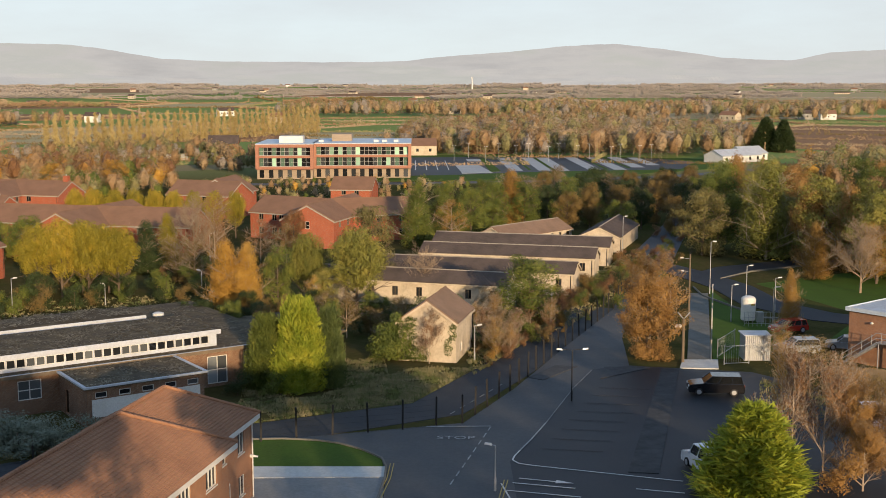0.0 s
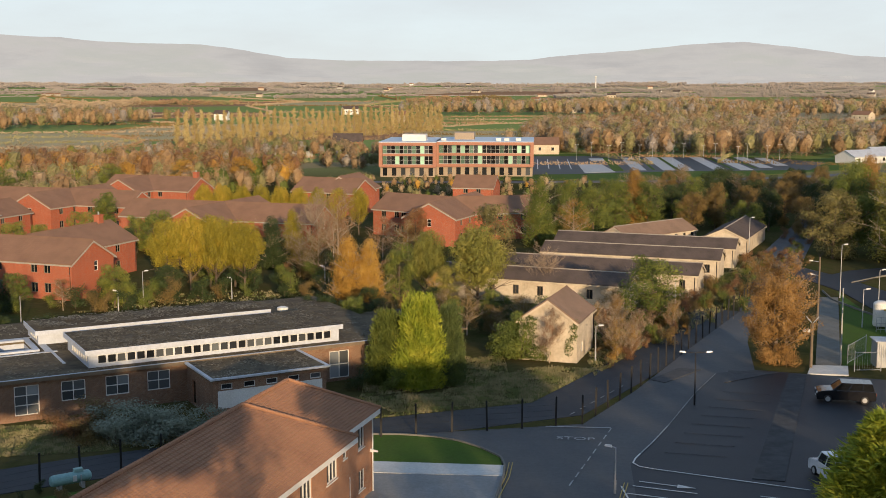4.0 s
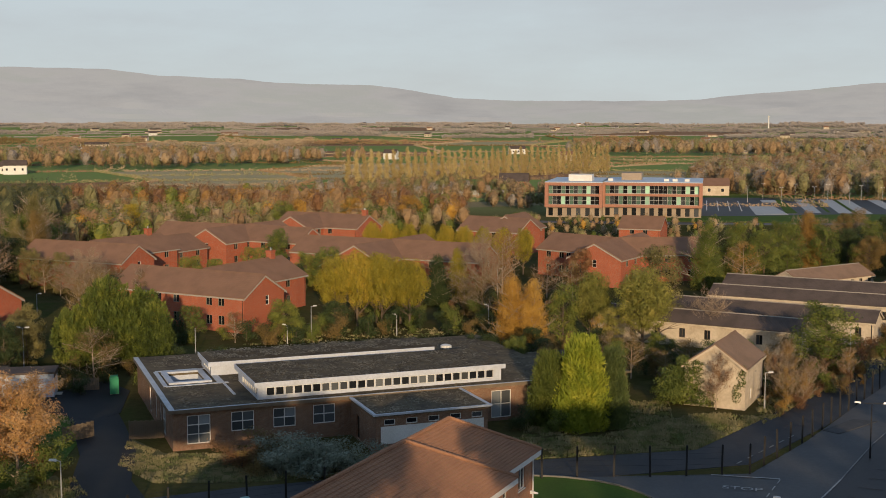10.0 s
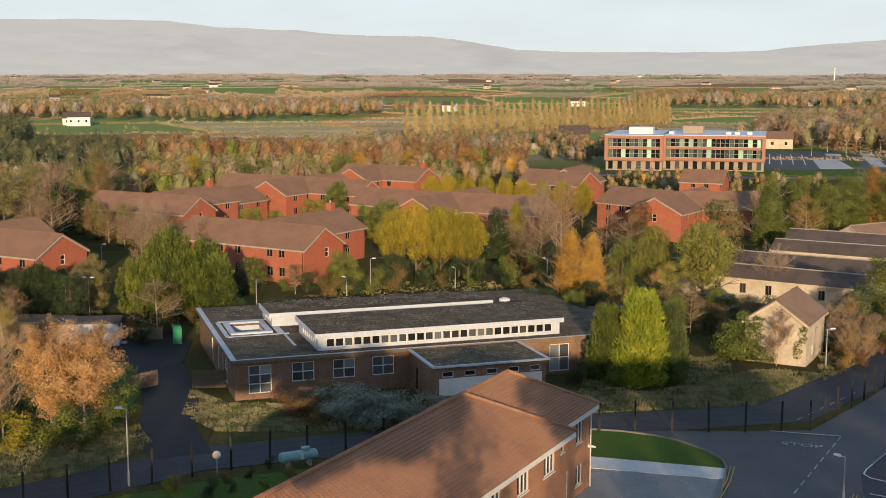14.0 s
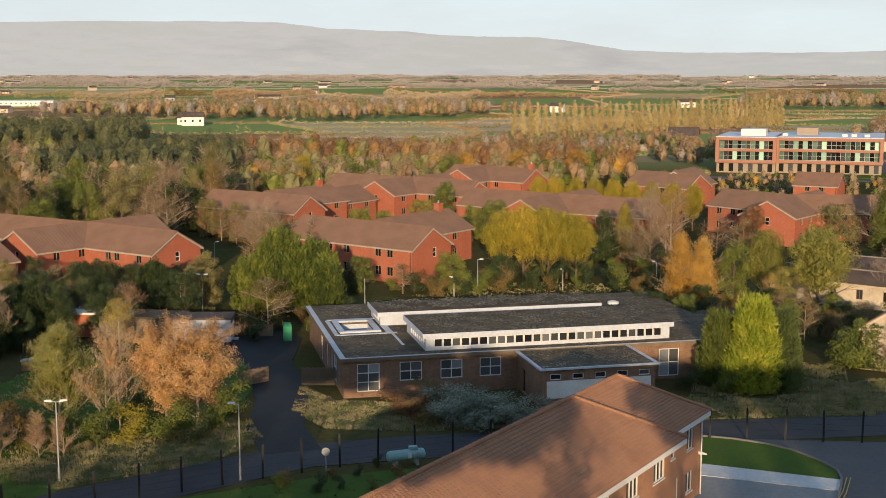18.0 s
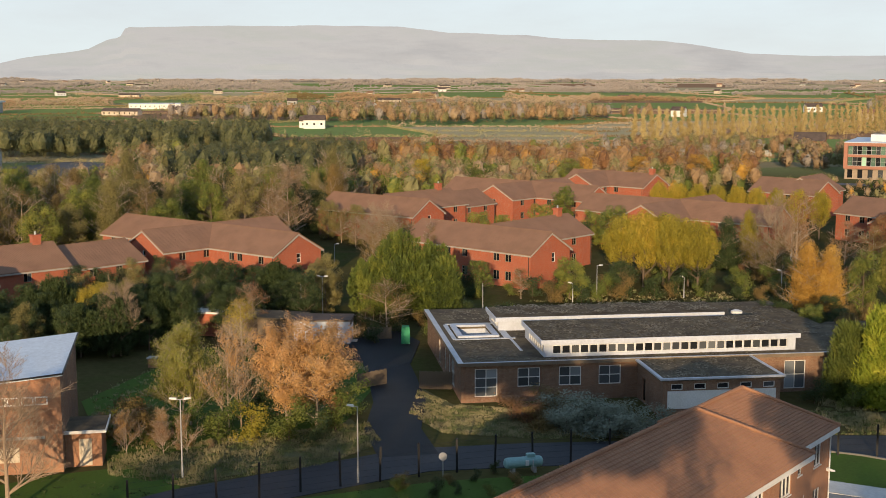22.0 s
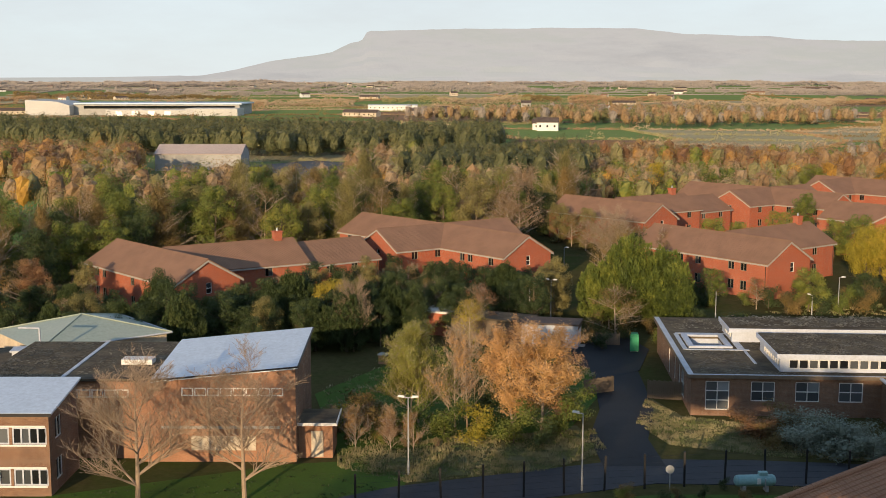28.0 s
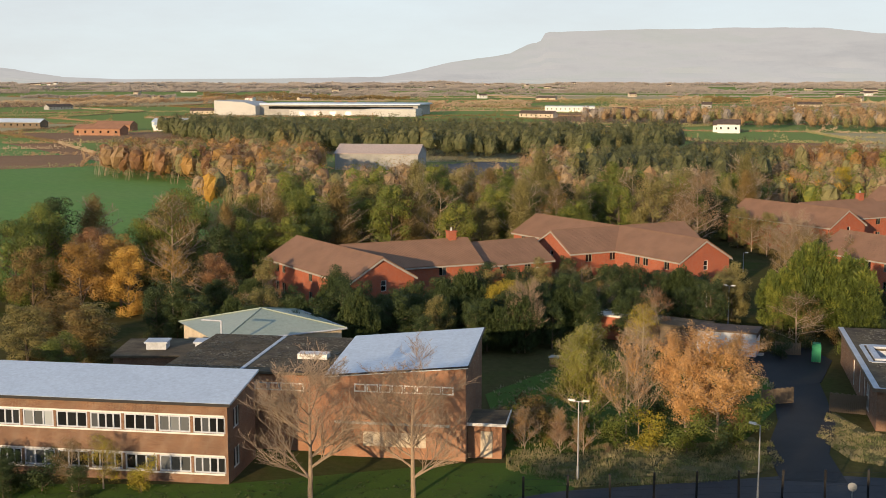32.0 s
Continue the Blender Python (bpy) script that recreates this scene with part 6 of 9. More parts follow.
wood([(-66, 68.5), (-61, 68), (-57, 71.5), (-58, 75), (-63, 74), (-67, 72)], 1.5, 71, [("rusty", R), ("bush", B), ("bush", LEAF_FAWN), ("rusty", LEAF_COPPER), ("bush", G)], 0.22, 0.36, "brown brush at the foot of autumn trees", 0.9)
wood([(-124, 84), (-108, 84), (-102, 96), (-104, 108), (-88, 126), (-74, 128), (-76, 112), (-84, 100), (-100, 72), (-118, 68)], 4.0, 5, [("full", D), ("sparse", B), ("full", D), ("full", D), ("pine", D), ("full", LEAF_OLIVE), ("full", D), ("full", D)], 0.46, 0.7, "dark shrub in the thicket below brick houses")
wood([(56, 172), (66, 160), (90, 150), (120, 240), (62, 270), (50, 215)], 8.5, 6, [("broad", LEAF_SOFT), ("full", LEAF_OLIVE), ("birch", LEAF_COPPER), ("broad", LEAF_SOFT), ("broad", G), ("full", LEAF_COPPER)], 0.95, 1.35, "tall tree in the wood beside the access road")
wood([(-172, 118), (-160, 84), (-156, 66), (-150, 66), (-138, 88), (-138, 112), (-128, 150), (-112, 160), (-120, 200), (-128, 216), (-176, 176)], 7.0, 7, [("full", G), ("birch", B), ("full", D), ("sparse", LEAF_FAWN), ("broad", G), ("full", LEAF_OLIVE), ("full", G), ("birch", LEAF_OLIVE), ("sparse", B)], 0.85, 1.25, "tree in the mixed autumn wood behind brick houses")
wood([(26, 222), (50, 214), (62, 260), (66, 310), (30, 310), (4, 262)], 9.0, 8, [("broad", G), ("broad", D), ("sparse", B), ("broad", B)], 0.6, 0.85, "tree in scrub before the office car park")
wood([(-62, 146), (-40, 152), (-30, 150), (-28, 175), (-44, 172), (-60, 150)], 3.4, 9, [("bush", D), ("bush", B), ("bush", G), ("bush", D), ("bush", G)], 0.6, 1.25, "undergrowth shrub between school and houses")
wood([(-22, 126), (-4, 124), (-4, 136), (-8, 142), (-30, 138), (-30, 132)], 3.6, 10, [("full", D), ("full", B), ("full", G), ("sparse", B), ("bush", D)], 0.34, 0.56, "shrub in the thicket behind a cottage")
wood([(5, 118), (10, 126), (17, 141), (8, 133), (3, 127)], 2.1, 11, [("bush", R), ("bush", B), ("bush", O), ("bush", G)], 0.35, 0.8, "rusty bramble beside an old road")
wood([(3.2, 119), (3.4, 114.5), (6, 118), (11, 130), (15, 142), (9, 148), (4, 140), (3, 127)], 2.2, 51, [("bush", R), ("rusty", R), ("bush", B), ("bush", LEAF_FAWN), ("rusty", O), ("bush", LEAF_OLIVE)], 0.24, 0.42, "rusty brush on waste ground by an old road", 0.9)
wood([(-84, 168), (-66, 178), (-60, 186), (-76, 196), (-88, 184)], 6.0, 12, [("bush", D), ("broad", G), ("bush", G)], 0.5, 0.9, "shrub between brick houses")
wood([(-34, 150), (-20, 152), (-20, 190), (-38, 196), (-42, 176)], 6.5, 13, [("bush", R), ("sparse", B), ("bush", D), ("bush", B)], 0.6, 1.0, "brown shrub between brick houses", 0.9)
wood([(11, 134), (17, 141), (22, 156), (27, 172), (33, 190), (29, 196), (24, 178), (18, 158), (12, 146)], 2.7, 14, [("bush", R), ("bush", B), ("bush", G), ("bush", B)], 0.3, 0.8, "scrub on waste ground beside derelict huts")
wood([(-8, 140), (2, 143), (3, 146), (-6, 148)], 2.4, 15, [("bush", D), ("bush", B), ("bush", G)], 0.5, 1.0, "shrub against a derelict hut")
wood([(-6, 154), (6, 152.5), (22, 148), (23, 151), (8, 156.5), (-5, 159)], 2.6, 16, [("bush", R), ("bush", B), ("bush", G), ("twiggy", PK)], 0.5, 0.95, "scrub growing between derelict huts")
wood([(0, 164), (24, 159), (26, 163), (4, 169)], 3.0, 17, [("bush", R), ("bush", B), ("bush", D)], 0.6, 1.0, "scrub growing between derelict huts")
wood([(-84, 129), (-74, 132), (-64, 141), (-56, 140), (-46, 147), (-44, 152), (-58, 146), (-74, 141)], 3.2, 18, [("bush", D), ("bush", G), ("bush", D), ("bush", B)], 0.6, 1.2, "shrub at the foot of a brick house")
wood([(23, 160), (27, 158), (42, 200), (50, 240), (44, 240), (35, 205)], 3.2, 19, [("bush", G), ("bush", B), ("bush", R)], 0.3, 0.8, "rough scrub beside the access road", 0.7)
plant((("full", O, -134.0, 68.5, 0.95, 0.95, "orange autumn tree at a wood edge"),
       ("full", LEAF_GOLD, -131.0, 73.0, 0.85, 0.9, "golden autumn tree at a wood edge"),
       ("sparse", O, -128.6, 77.6, 0.9, 0.95, "thin orange tree at a wood edge"),
       ("full", R, -127.0, 83.0, 0.75, 0.75, "rusty autumn tree beside a brick house"),
       ("full", B, -138.5, 64.5, 0.95, 0.9, "olive-brown tree at a wood edge"),
       ("full", LEAF_OLIVE, -124.5, 88.4, 0.7, 0.66, "olive tree beside a brick house"),
       ("broad", G, -146.0, 66.0, 1.1, 1.15, "tall green tree at a wood edge"),
       ("broad", G, -151.0, 72.0, 1.1, 1.25, "tall green tree at a wood edge"),
       ("full", D, -156.0, 76.0, 1.2, 1.3, "tall dark green tree at a wood edge"),
       ("full", LEAF_OLIVE, -112.6, 58.4, 0.95, 0.62, "golden-olive bushy tree behind a classroom roof"),
       ("full", LEAF_OLIVE, -117.5, 54.0, 0.9, 0.64, "golden-olive bushy tree behind a classroom roof"),
       ("full", B, -121.5, 60.0, 0.9, 0.6, "golden-olive bushy tree behind a classroom roof"),
       ("bush", D, -85.0, 33.0, 1.6, 1.4, "dark shrub below classroom windows"),
       ("full", D, -80.5, 35.6, 0.4, 0.32, "dark shrub below classroom windows"),
       ("full", D, -84.0, 31.0, 0.45, 0.36, "dark shrub below classroom windows"),
       ("sparse", B, -77.4, 38.6, 0.42, 0.4, "thin brown shrub below classroom windows"),
       ("cone", D, 139.0, 495.0, 2.0, 1.6, "tall dark conifer before a ploughed field"),
       ("cone", D, 133.0, 500.0, 2.2, 1.7, "tall dark conifer before a ploughed field")))
wood([(-100, 70), (-90, 84), (-82, 98), (-88, 106), (-100, 96), (-110, 80)], 3.6, 41, [("full", D), ("full", D), ("full", D), ("pine", D)], 0.42, 0.6, "dark evergreen shrub in a thicket behind a hall")
wood([(-108, 116), (-103, 110), (-86, 127), (-88, 130.5), (-104, 128), (-108, 122)], 3.0, 61, [("full", D), ("full", D), ("full", LEAF_OLIVE), ("sparse", B), ("full", D)], 0.36, 0.5, "dark shrub against a brick house", 0.9)
wood([(-126, 86), (-112, 82), (-104, 90), (-106, 104), (-101, 108), (-96, 104), (-98, 90), (-112, 76), (-128, 80)], 3.0, 62, [("full", D), ("full", D), ("full", D), ("sparse", B), ("full", D)], 0.4, 0.52, "dark evergreen shrub against a brick house", 0.85)
wood([(-92, 172), (-100, 177), (-118, 181), (-116, 175), (-98, 168)], 4.0, 63, [("sparse", B), ("sparse", LEAF_FAWN), ("bare", PK), ("full", LEAF_OLIVE)], 0.45, 0.7, "thin brown tree before a brick house", 0.8)
wood([(-66, 106), (-60, 116), (-52, 128), (-56, 132), (-66, 122), (-72, 112)], 3.4, 42, [("bush", D), ("bush", G), ("bush", B)], 0.6, 1.1, "shrub beside a school yard", 0.7)
wood([(-84, 142), (-76, 150), (-70, 166), (-80, 174), (-92, 152)], 3.8, 43, [("full", D), ("bush", B), ("bush", D), ("sparse", B)], 0.45, 0.8, "undergrowth between brick houses")
wood([(-48, 164), (-44, 178), (-52, 188), (-60, 178), (-57, 165)], 4.0, 44, [("full", D), ("full", G), ("bush", B), ("bush", D)], 0.4, 0.75, "undergrowth behind rounded yellow trees")
for x, y, k in ((-90, 26.5, 0.46), (-88, 29, 0.4), (-86.4, 27.6, 0.5), (-82.6, 33, 0.36), (-76.0, 38.4, 0.3), (-92, 25, 0.5), (-79.4, 34.6, 0.34)):
    tree("full", D, x, y, k, k * 0.8, "dark evergreen shrub before a classroom block", "shrub", "shrub", group="shrubs before the classrooms")
# two unseen trees added to keep the sun off the old road
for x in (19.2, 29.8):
    tree("broad", G, x, 27.0, 1.25, 1.5, "unseen tall tree added to shade the car park side", group="tree belt")
plant((("full", LEAF_GOLD, -128.0, 236.0, 0.9, 0.8, "golden autumn tree among brown ones"),
       ("full", G, -120.0, 250.0, 1.1, 0.9, "green tree in an autumn wood"),
       ("full", LEAF_GOLD, -96.0, 296.0, 1.1, 0.9, "golden autumn tree among brown ones"),
       ("full", Y, -140.0, 262.0, 1.0, 0.9, "yellow-green tree in an autumn wood"),
       ("full", G, -108.0, 280.0, 1.1, 0.9, "green tree in an autumn wood"),
       ("full", O, -112.0, 300.0, 0.9, 0.8, "orange tree in an autumn wood"),
       ("full", LEAF_GOLD, -84.0, 310.0, 1.3, 0.9, "broad golden tree before a white wall"),
       ("full", Y, -150.0, 232.0, 0.9, 0.85, "yellow-green tree in an autumn wood"),
       ("full", G, -160.0, 214.0, 1.0, 0.9, "green tree in an autumn wood"),
       ("cone", LEAF_LIME, -147.0, 112.0, 1.1, 0.75, "feathery lime-green conifer behind a roof"),
       ("full", O, -170.0, 190.0, 0.8, 0.8, "orange tree in an autumn wood")))
# unseen trees, added only to shade the forecourts from the low sun
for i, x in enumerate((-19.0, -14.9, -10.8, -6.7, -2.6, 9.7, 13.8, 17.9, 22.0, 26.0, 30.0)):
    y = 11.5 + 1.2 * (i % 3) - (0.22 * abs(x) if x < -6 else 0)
    tree("high", G, x, y, 0.9, 0.9, "unseen tall pine added to cast shade, bare trunk and high crown", "shade_pine", group="belt of tall pines")
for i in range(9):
    tree("broad", G, 14.0 + 10.5 * i, 22.0 + 2.5 * (i % 3) + 0.6 * i, 1.25, 0.95 if 2 < i < 6 else 1.45 + 0.15 * (i % 3), "unseen tall tree added to shade the car park side", group="tree belt")
# unseen thin trees added for broken shade on roof and road
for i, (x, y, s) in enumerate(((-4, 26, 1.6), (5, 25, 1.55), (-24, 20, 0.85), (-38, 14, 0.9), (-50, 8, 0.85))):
    tree("sparse", G, x, y, 1.0, s * 1.1, "unseen thin tree added to dapple roof and road with shade", group="tree belt")


# a further unseen row, added to shade the road and school front
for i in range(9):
    tree("full", G, -37.0 + 4.4 * i, 10.5 + 1.4 * (i % 3) + 0.12 * i, 1.15, 1.48 if 2 <= i <= 6 else 1.2, "unseen leafy tree added to shade the road", group="tree belt")


def ball(n_ring=4, n_side=6):
    """Triangles of a small faceted ball of radius one."""
    out = []
    at = lambda i, j: (math.sin(math.pi * i / n_ring) * math.cos(2 * math.pi * (j + 0.5 * (i % 2)) / n_side), math.sin(math.pi * i / n_ring) * math.sin(2 * math.pi * (j + 0.5 * (i % 2)) / n_side), math.cos(math.pi * i / n_ring))
    for i in range(n_ring):
        for j in range(n_side):
            if i > 0:
                out.append((at(i, j), at(i + 1, j), at(i, j + 1)))
            if i < n_ring - 1:
                out.append((at(i, j + 1), at(i + 1, j), at(i + 1, j + 1)))
    return np.array(out)


BALL = ball()


def far_wood(name, poly, step, seed, mat, h0, h1, label, leafs=300, size=0.22, keep=1.0, narrow=1.0, trunks=0.0, cone=0.0):
    """A far wood as one object: trees of leaf clumps with uneven tops."""
    rng = np.random.default_rng(seed)
    cs, ns, tk, core = [], [], [], []
    for x, y, a, b in scatter(poly, step, seed, keep):
        h = h0 + (h1 - h0) * b
        d = rand_unit(leafs, rng)
        r = h * 0.3 * narrow
        shape = lambda q: 1 + 0.3 * np.sin(q[..., 0] * 5 + x) * np.cos(q[..., 2] * 6 + y)
        p = d * [r, r, h * 0.46] * (rng.uniform(0.72, 1.05, leafs) * shape(d))[:, None]
        p[:, :2] *= (1 - cone * np.clip(p[:, 2] / (h * 0.46), -0.4, 1))[:, None]
        cs.append(p + [x, y, h * 0.53])
        ns.append(d)
        c = BALL * [r, r, h * 0.46] * (0.62 * shape(BALL))[..., None]
        c[..., :2] *= (1 - cone * np.clip(c[..., 2] / (h * 0.46), -0.4, 1))[..., None]
        core.append(c + [x, y, h * 0.53])
        if a < trunks:
            for k in range(3):
                u, w = x + rng.uniform(-1.5, 1.5), 0.05
                tk.append([(u - w, y - r, 0), (u + w, y - r, 0), (u + w * 0.4, y - r * 0.5, h * 0.85), (u - w * 0.4, y - r * 0.5, h * 0.85)])
    if not cs:
        return
    V = np.concatenate([leaves_at(np.concatenate(cs), size, rng, out=np.concatenate(ns), loose=0.35)] + core)
    tagged(part(name, quads(name, V, mat), None), label, "woodland", "", "stuff")
    if tk:
        tagged(part(name + "_trunks", quads(name, np.array(tk), BARK_TWIG), None), "pale slender trunks along a wood edge", "woodland", "", "stuff")


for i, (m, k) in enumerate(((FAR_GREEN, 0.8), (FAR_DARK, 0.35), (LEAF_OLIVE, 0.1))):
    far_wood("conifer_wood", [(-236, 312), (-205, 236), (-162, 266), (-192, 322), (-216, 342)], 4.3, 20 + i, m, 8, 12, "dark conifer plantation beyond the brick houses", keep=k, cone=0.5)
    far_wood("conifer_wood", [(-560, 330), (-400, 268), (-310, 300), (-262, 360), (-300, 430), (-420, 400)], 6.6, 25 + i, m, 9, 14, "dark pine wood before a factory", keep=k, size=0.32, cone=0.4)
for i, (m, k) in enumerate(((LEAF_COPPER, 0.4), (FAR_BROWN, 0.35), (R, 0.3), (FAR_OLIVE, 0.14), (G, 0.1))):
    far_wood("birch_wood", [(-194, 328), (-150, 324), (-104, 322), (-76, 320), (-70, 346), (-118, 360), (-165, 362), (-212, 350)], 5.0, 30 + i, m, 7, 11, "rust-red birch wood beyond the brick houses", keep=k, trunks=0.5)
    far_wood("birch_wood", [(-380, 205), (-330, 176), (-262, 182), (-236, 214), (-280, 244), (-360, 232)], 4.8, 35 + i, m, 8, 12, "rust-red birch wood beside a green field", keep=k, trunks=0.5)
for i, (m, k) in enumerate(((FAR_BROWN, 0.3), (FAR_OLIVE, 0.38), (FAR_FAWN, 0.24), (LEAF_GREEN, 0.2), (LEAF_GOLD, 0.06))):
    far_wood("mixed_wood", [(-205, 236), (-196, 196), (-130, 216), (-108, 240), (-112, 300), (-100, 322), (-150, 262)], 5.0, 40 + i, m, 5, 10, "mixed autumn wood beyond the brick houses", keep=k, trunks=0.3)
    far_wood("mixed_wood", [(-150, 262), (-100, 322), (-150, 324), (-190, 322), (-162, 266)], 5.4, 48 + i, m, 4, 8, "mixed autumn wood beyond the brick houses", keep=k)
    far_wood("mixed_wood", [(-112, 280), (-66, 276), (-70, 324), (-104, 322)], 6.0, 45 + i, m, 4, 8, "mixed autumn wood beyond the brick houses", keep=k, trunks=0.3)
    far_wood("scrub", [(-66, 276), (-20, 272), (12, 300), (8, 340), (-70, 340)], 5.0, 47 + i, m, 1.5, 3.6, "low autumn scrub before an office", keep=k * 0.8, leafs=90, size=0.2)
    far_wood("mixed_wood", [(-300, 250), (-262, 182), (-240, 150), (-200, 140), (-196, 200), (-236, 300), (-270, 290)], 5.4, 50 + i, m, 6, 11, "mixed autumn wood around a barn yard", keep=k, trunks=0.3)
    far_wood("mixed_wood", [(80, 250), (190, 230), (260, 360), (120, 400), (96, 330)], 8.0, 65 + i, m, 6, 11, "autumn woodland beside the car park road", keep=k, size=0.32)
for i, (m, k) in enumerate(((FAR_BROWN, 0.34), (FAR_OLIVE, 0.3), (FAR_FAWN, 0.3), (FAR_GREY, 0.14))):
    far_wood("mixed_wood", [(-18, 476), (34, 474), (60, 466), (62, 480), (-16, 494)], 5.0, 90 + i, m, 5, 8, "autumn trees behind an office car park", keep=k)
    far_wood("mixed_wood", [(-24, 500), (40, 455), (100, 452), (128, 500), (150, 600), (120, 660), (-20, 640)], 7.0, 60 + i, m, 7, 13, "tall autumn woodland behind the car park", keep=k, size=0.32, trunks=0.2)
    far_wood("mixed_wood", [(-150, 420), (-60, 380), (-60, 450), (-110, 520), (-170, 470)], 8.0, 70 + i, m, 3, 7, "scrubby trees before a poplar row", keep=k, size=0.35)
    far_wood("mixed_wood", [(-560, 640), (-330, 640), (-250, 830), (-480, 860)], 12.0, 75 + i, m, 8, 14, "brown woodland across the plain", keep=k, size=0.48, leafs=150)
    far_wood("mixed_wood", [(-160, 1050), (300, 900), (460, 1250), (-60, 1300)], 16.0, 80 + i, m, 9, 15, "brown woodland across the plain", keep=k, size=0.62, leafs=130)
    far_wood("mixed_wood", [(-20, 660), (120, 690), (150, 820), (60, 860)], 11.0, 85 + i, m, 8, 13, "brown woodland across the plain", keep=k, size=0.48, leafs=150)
for i in range(44):
    x, y = -164 + 2.15 * i, 502 + 4.4 * i
    tree("poplar", LEAF_POPLAR, x, y, 0.95 + 0.15 * ((i * 7) % 5) / 5, 1.0 + 0.2 * ((i * 3) % 5) / 5, "tall narrow poplar in a windbreak row", group="row of poplars")


# ---- farmland out to the hills ----
def farmland():
    rng = np.random.default_rng(9)
    rs = [420, 500, 590, 700, 830, 980, 1160, 1400, 1700, 2100, 2600, 3200, 3900, 4600]
    na = 15
    grid = {}
    for j, r in enumerate(rs):
        for i in range(na + 1):
            a = radians(-30 + 106 * (i + 0.35 * rng.uniform(-1, 1) + 0.4 * (j % 2)) / na)
            q = r * (1 + 0.03 * rng.uniform(-1, 1))
            grid[j, i] = (-math.sin(a) * q, math.cos(a) * q)
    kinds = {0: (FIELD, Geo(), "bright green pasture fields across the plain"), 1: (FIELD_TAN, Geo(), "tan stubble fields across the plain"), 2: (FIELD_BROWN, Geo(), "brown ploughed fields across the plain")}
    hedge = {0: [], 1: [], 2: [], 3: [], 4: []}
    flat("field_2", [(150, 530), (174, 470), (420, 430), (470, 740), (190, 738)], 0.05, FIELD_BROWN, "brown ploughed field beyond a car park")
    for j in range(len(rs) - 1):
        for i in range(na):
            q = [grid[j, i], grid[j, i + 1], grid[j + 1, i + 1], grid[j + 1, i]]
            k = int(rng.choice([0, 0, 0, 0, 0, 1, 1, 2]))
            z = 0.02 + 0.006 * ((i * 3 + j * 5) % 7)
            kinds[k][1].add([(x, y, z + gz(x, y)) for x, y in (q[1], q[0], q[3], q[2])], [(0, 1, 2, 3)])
            size = rs[j] * 0.0008
            mid = [tuple((u + v) / 2 for u, v in zip(q[0], q[3])), tuple((u + v) / 2 for u, v in zip(q[1], q[2]))]
            for a, b in ((q[0], q[1]), (q[1], q[2]), mid):
                if rng.random() < (0.6 if a == mid[0] else 0.1):
                    continue
                ln = math.hypot(b[0] - a[0], b[1] - a[1])
                n = int(ln / size * 2.6)
                t = rng.random(n)
                # bushy hedge with taller trees standing here and there
                spots = rng.random(max(1, int(ln / 90)))
                near = np.min(np.abs(t[:, None] - spots[None, :]), 1) * ln
                crown = np.clip(1 - near / (4.0 + rs[j] * 0.002), 0, 1)
                tall = 1 + (4.5 + 2.5 * rng.random()) * crown ** 0.5 * rng.random(n)
                z = np.abs(rng.normal(0.5, 0.4, n)) * tall
                x, y = a[0] + (b[0] - a[0]) * t + rng.normal(0, size * 0.5, n), a[1] + (b[1] - a[1]) * t + rng.normal(0, size * 0.5, n)
                base = gz(*a) + (gz(*b) - gz(*a)) * t
                # past 1800 m hedges take the grey that is paled for haze
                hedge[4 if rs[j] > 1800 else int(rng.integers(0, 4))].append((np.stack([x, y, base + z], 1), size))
    # belts and spinneys of trees over the plain
    for k in range(150):
        a, r = radians(rng.uniform(-26, 72)), 1150 + 3300 * rng.random() ** 1.15
        cx, cy = -math.sin(a) * r, math.cos(a) * r
        ln, dp = rng.uniform(0.03, 0.14) * r, rng.uniform(0.006, 0.02) * r
        size = r * 0.0008
        h = rng.uniform(6, 12)
        n = int(ln / size * 12)
        u, v = rng.uniform(-0.5, 0.5, n) * ln, rng.uniform(-0.5, 0.5, n) * dp
        t = a + rng.uniform(-0.25, 0.25)
        x, y = cx + u * math.cos(t) - v * math.sin(t), cy + u * math.sin(t) + v * math.cos(t)
        crowns = 0.72 + 0.28 * np.abs(np.sin(u / (0.5 * h) + k)) * np.cos(u / (1.7 * h) + 2 * k)
        z = h * crowns * rng.random(n) ** 0.55
        # tree belts past 1900 m take the haze-paled grey as well
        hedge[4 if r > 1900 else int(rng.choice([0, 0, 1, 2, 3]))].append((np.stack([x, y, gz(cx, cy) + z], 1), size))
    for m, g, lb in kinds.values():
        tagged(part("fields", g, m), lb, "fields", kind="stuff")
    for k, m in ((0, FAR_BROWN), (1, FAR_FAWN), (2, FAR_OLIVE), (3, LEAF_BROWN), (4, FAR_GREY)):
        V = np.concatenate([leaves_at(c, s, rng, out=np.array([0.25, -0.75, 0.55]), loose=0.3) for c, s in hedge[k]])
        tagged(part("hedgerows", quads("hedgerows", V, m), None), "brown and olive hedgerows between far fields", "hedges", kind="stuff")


farmland()


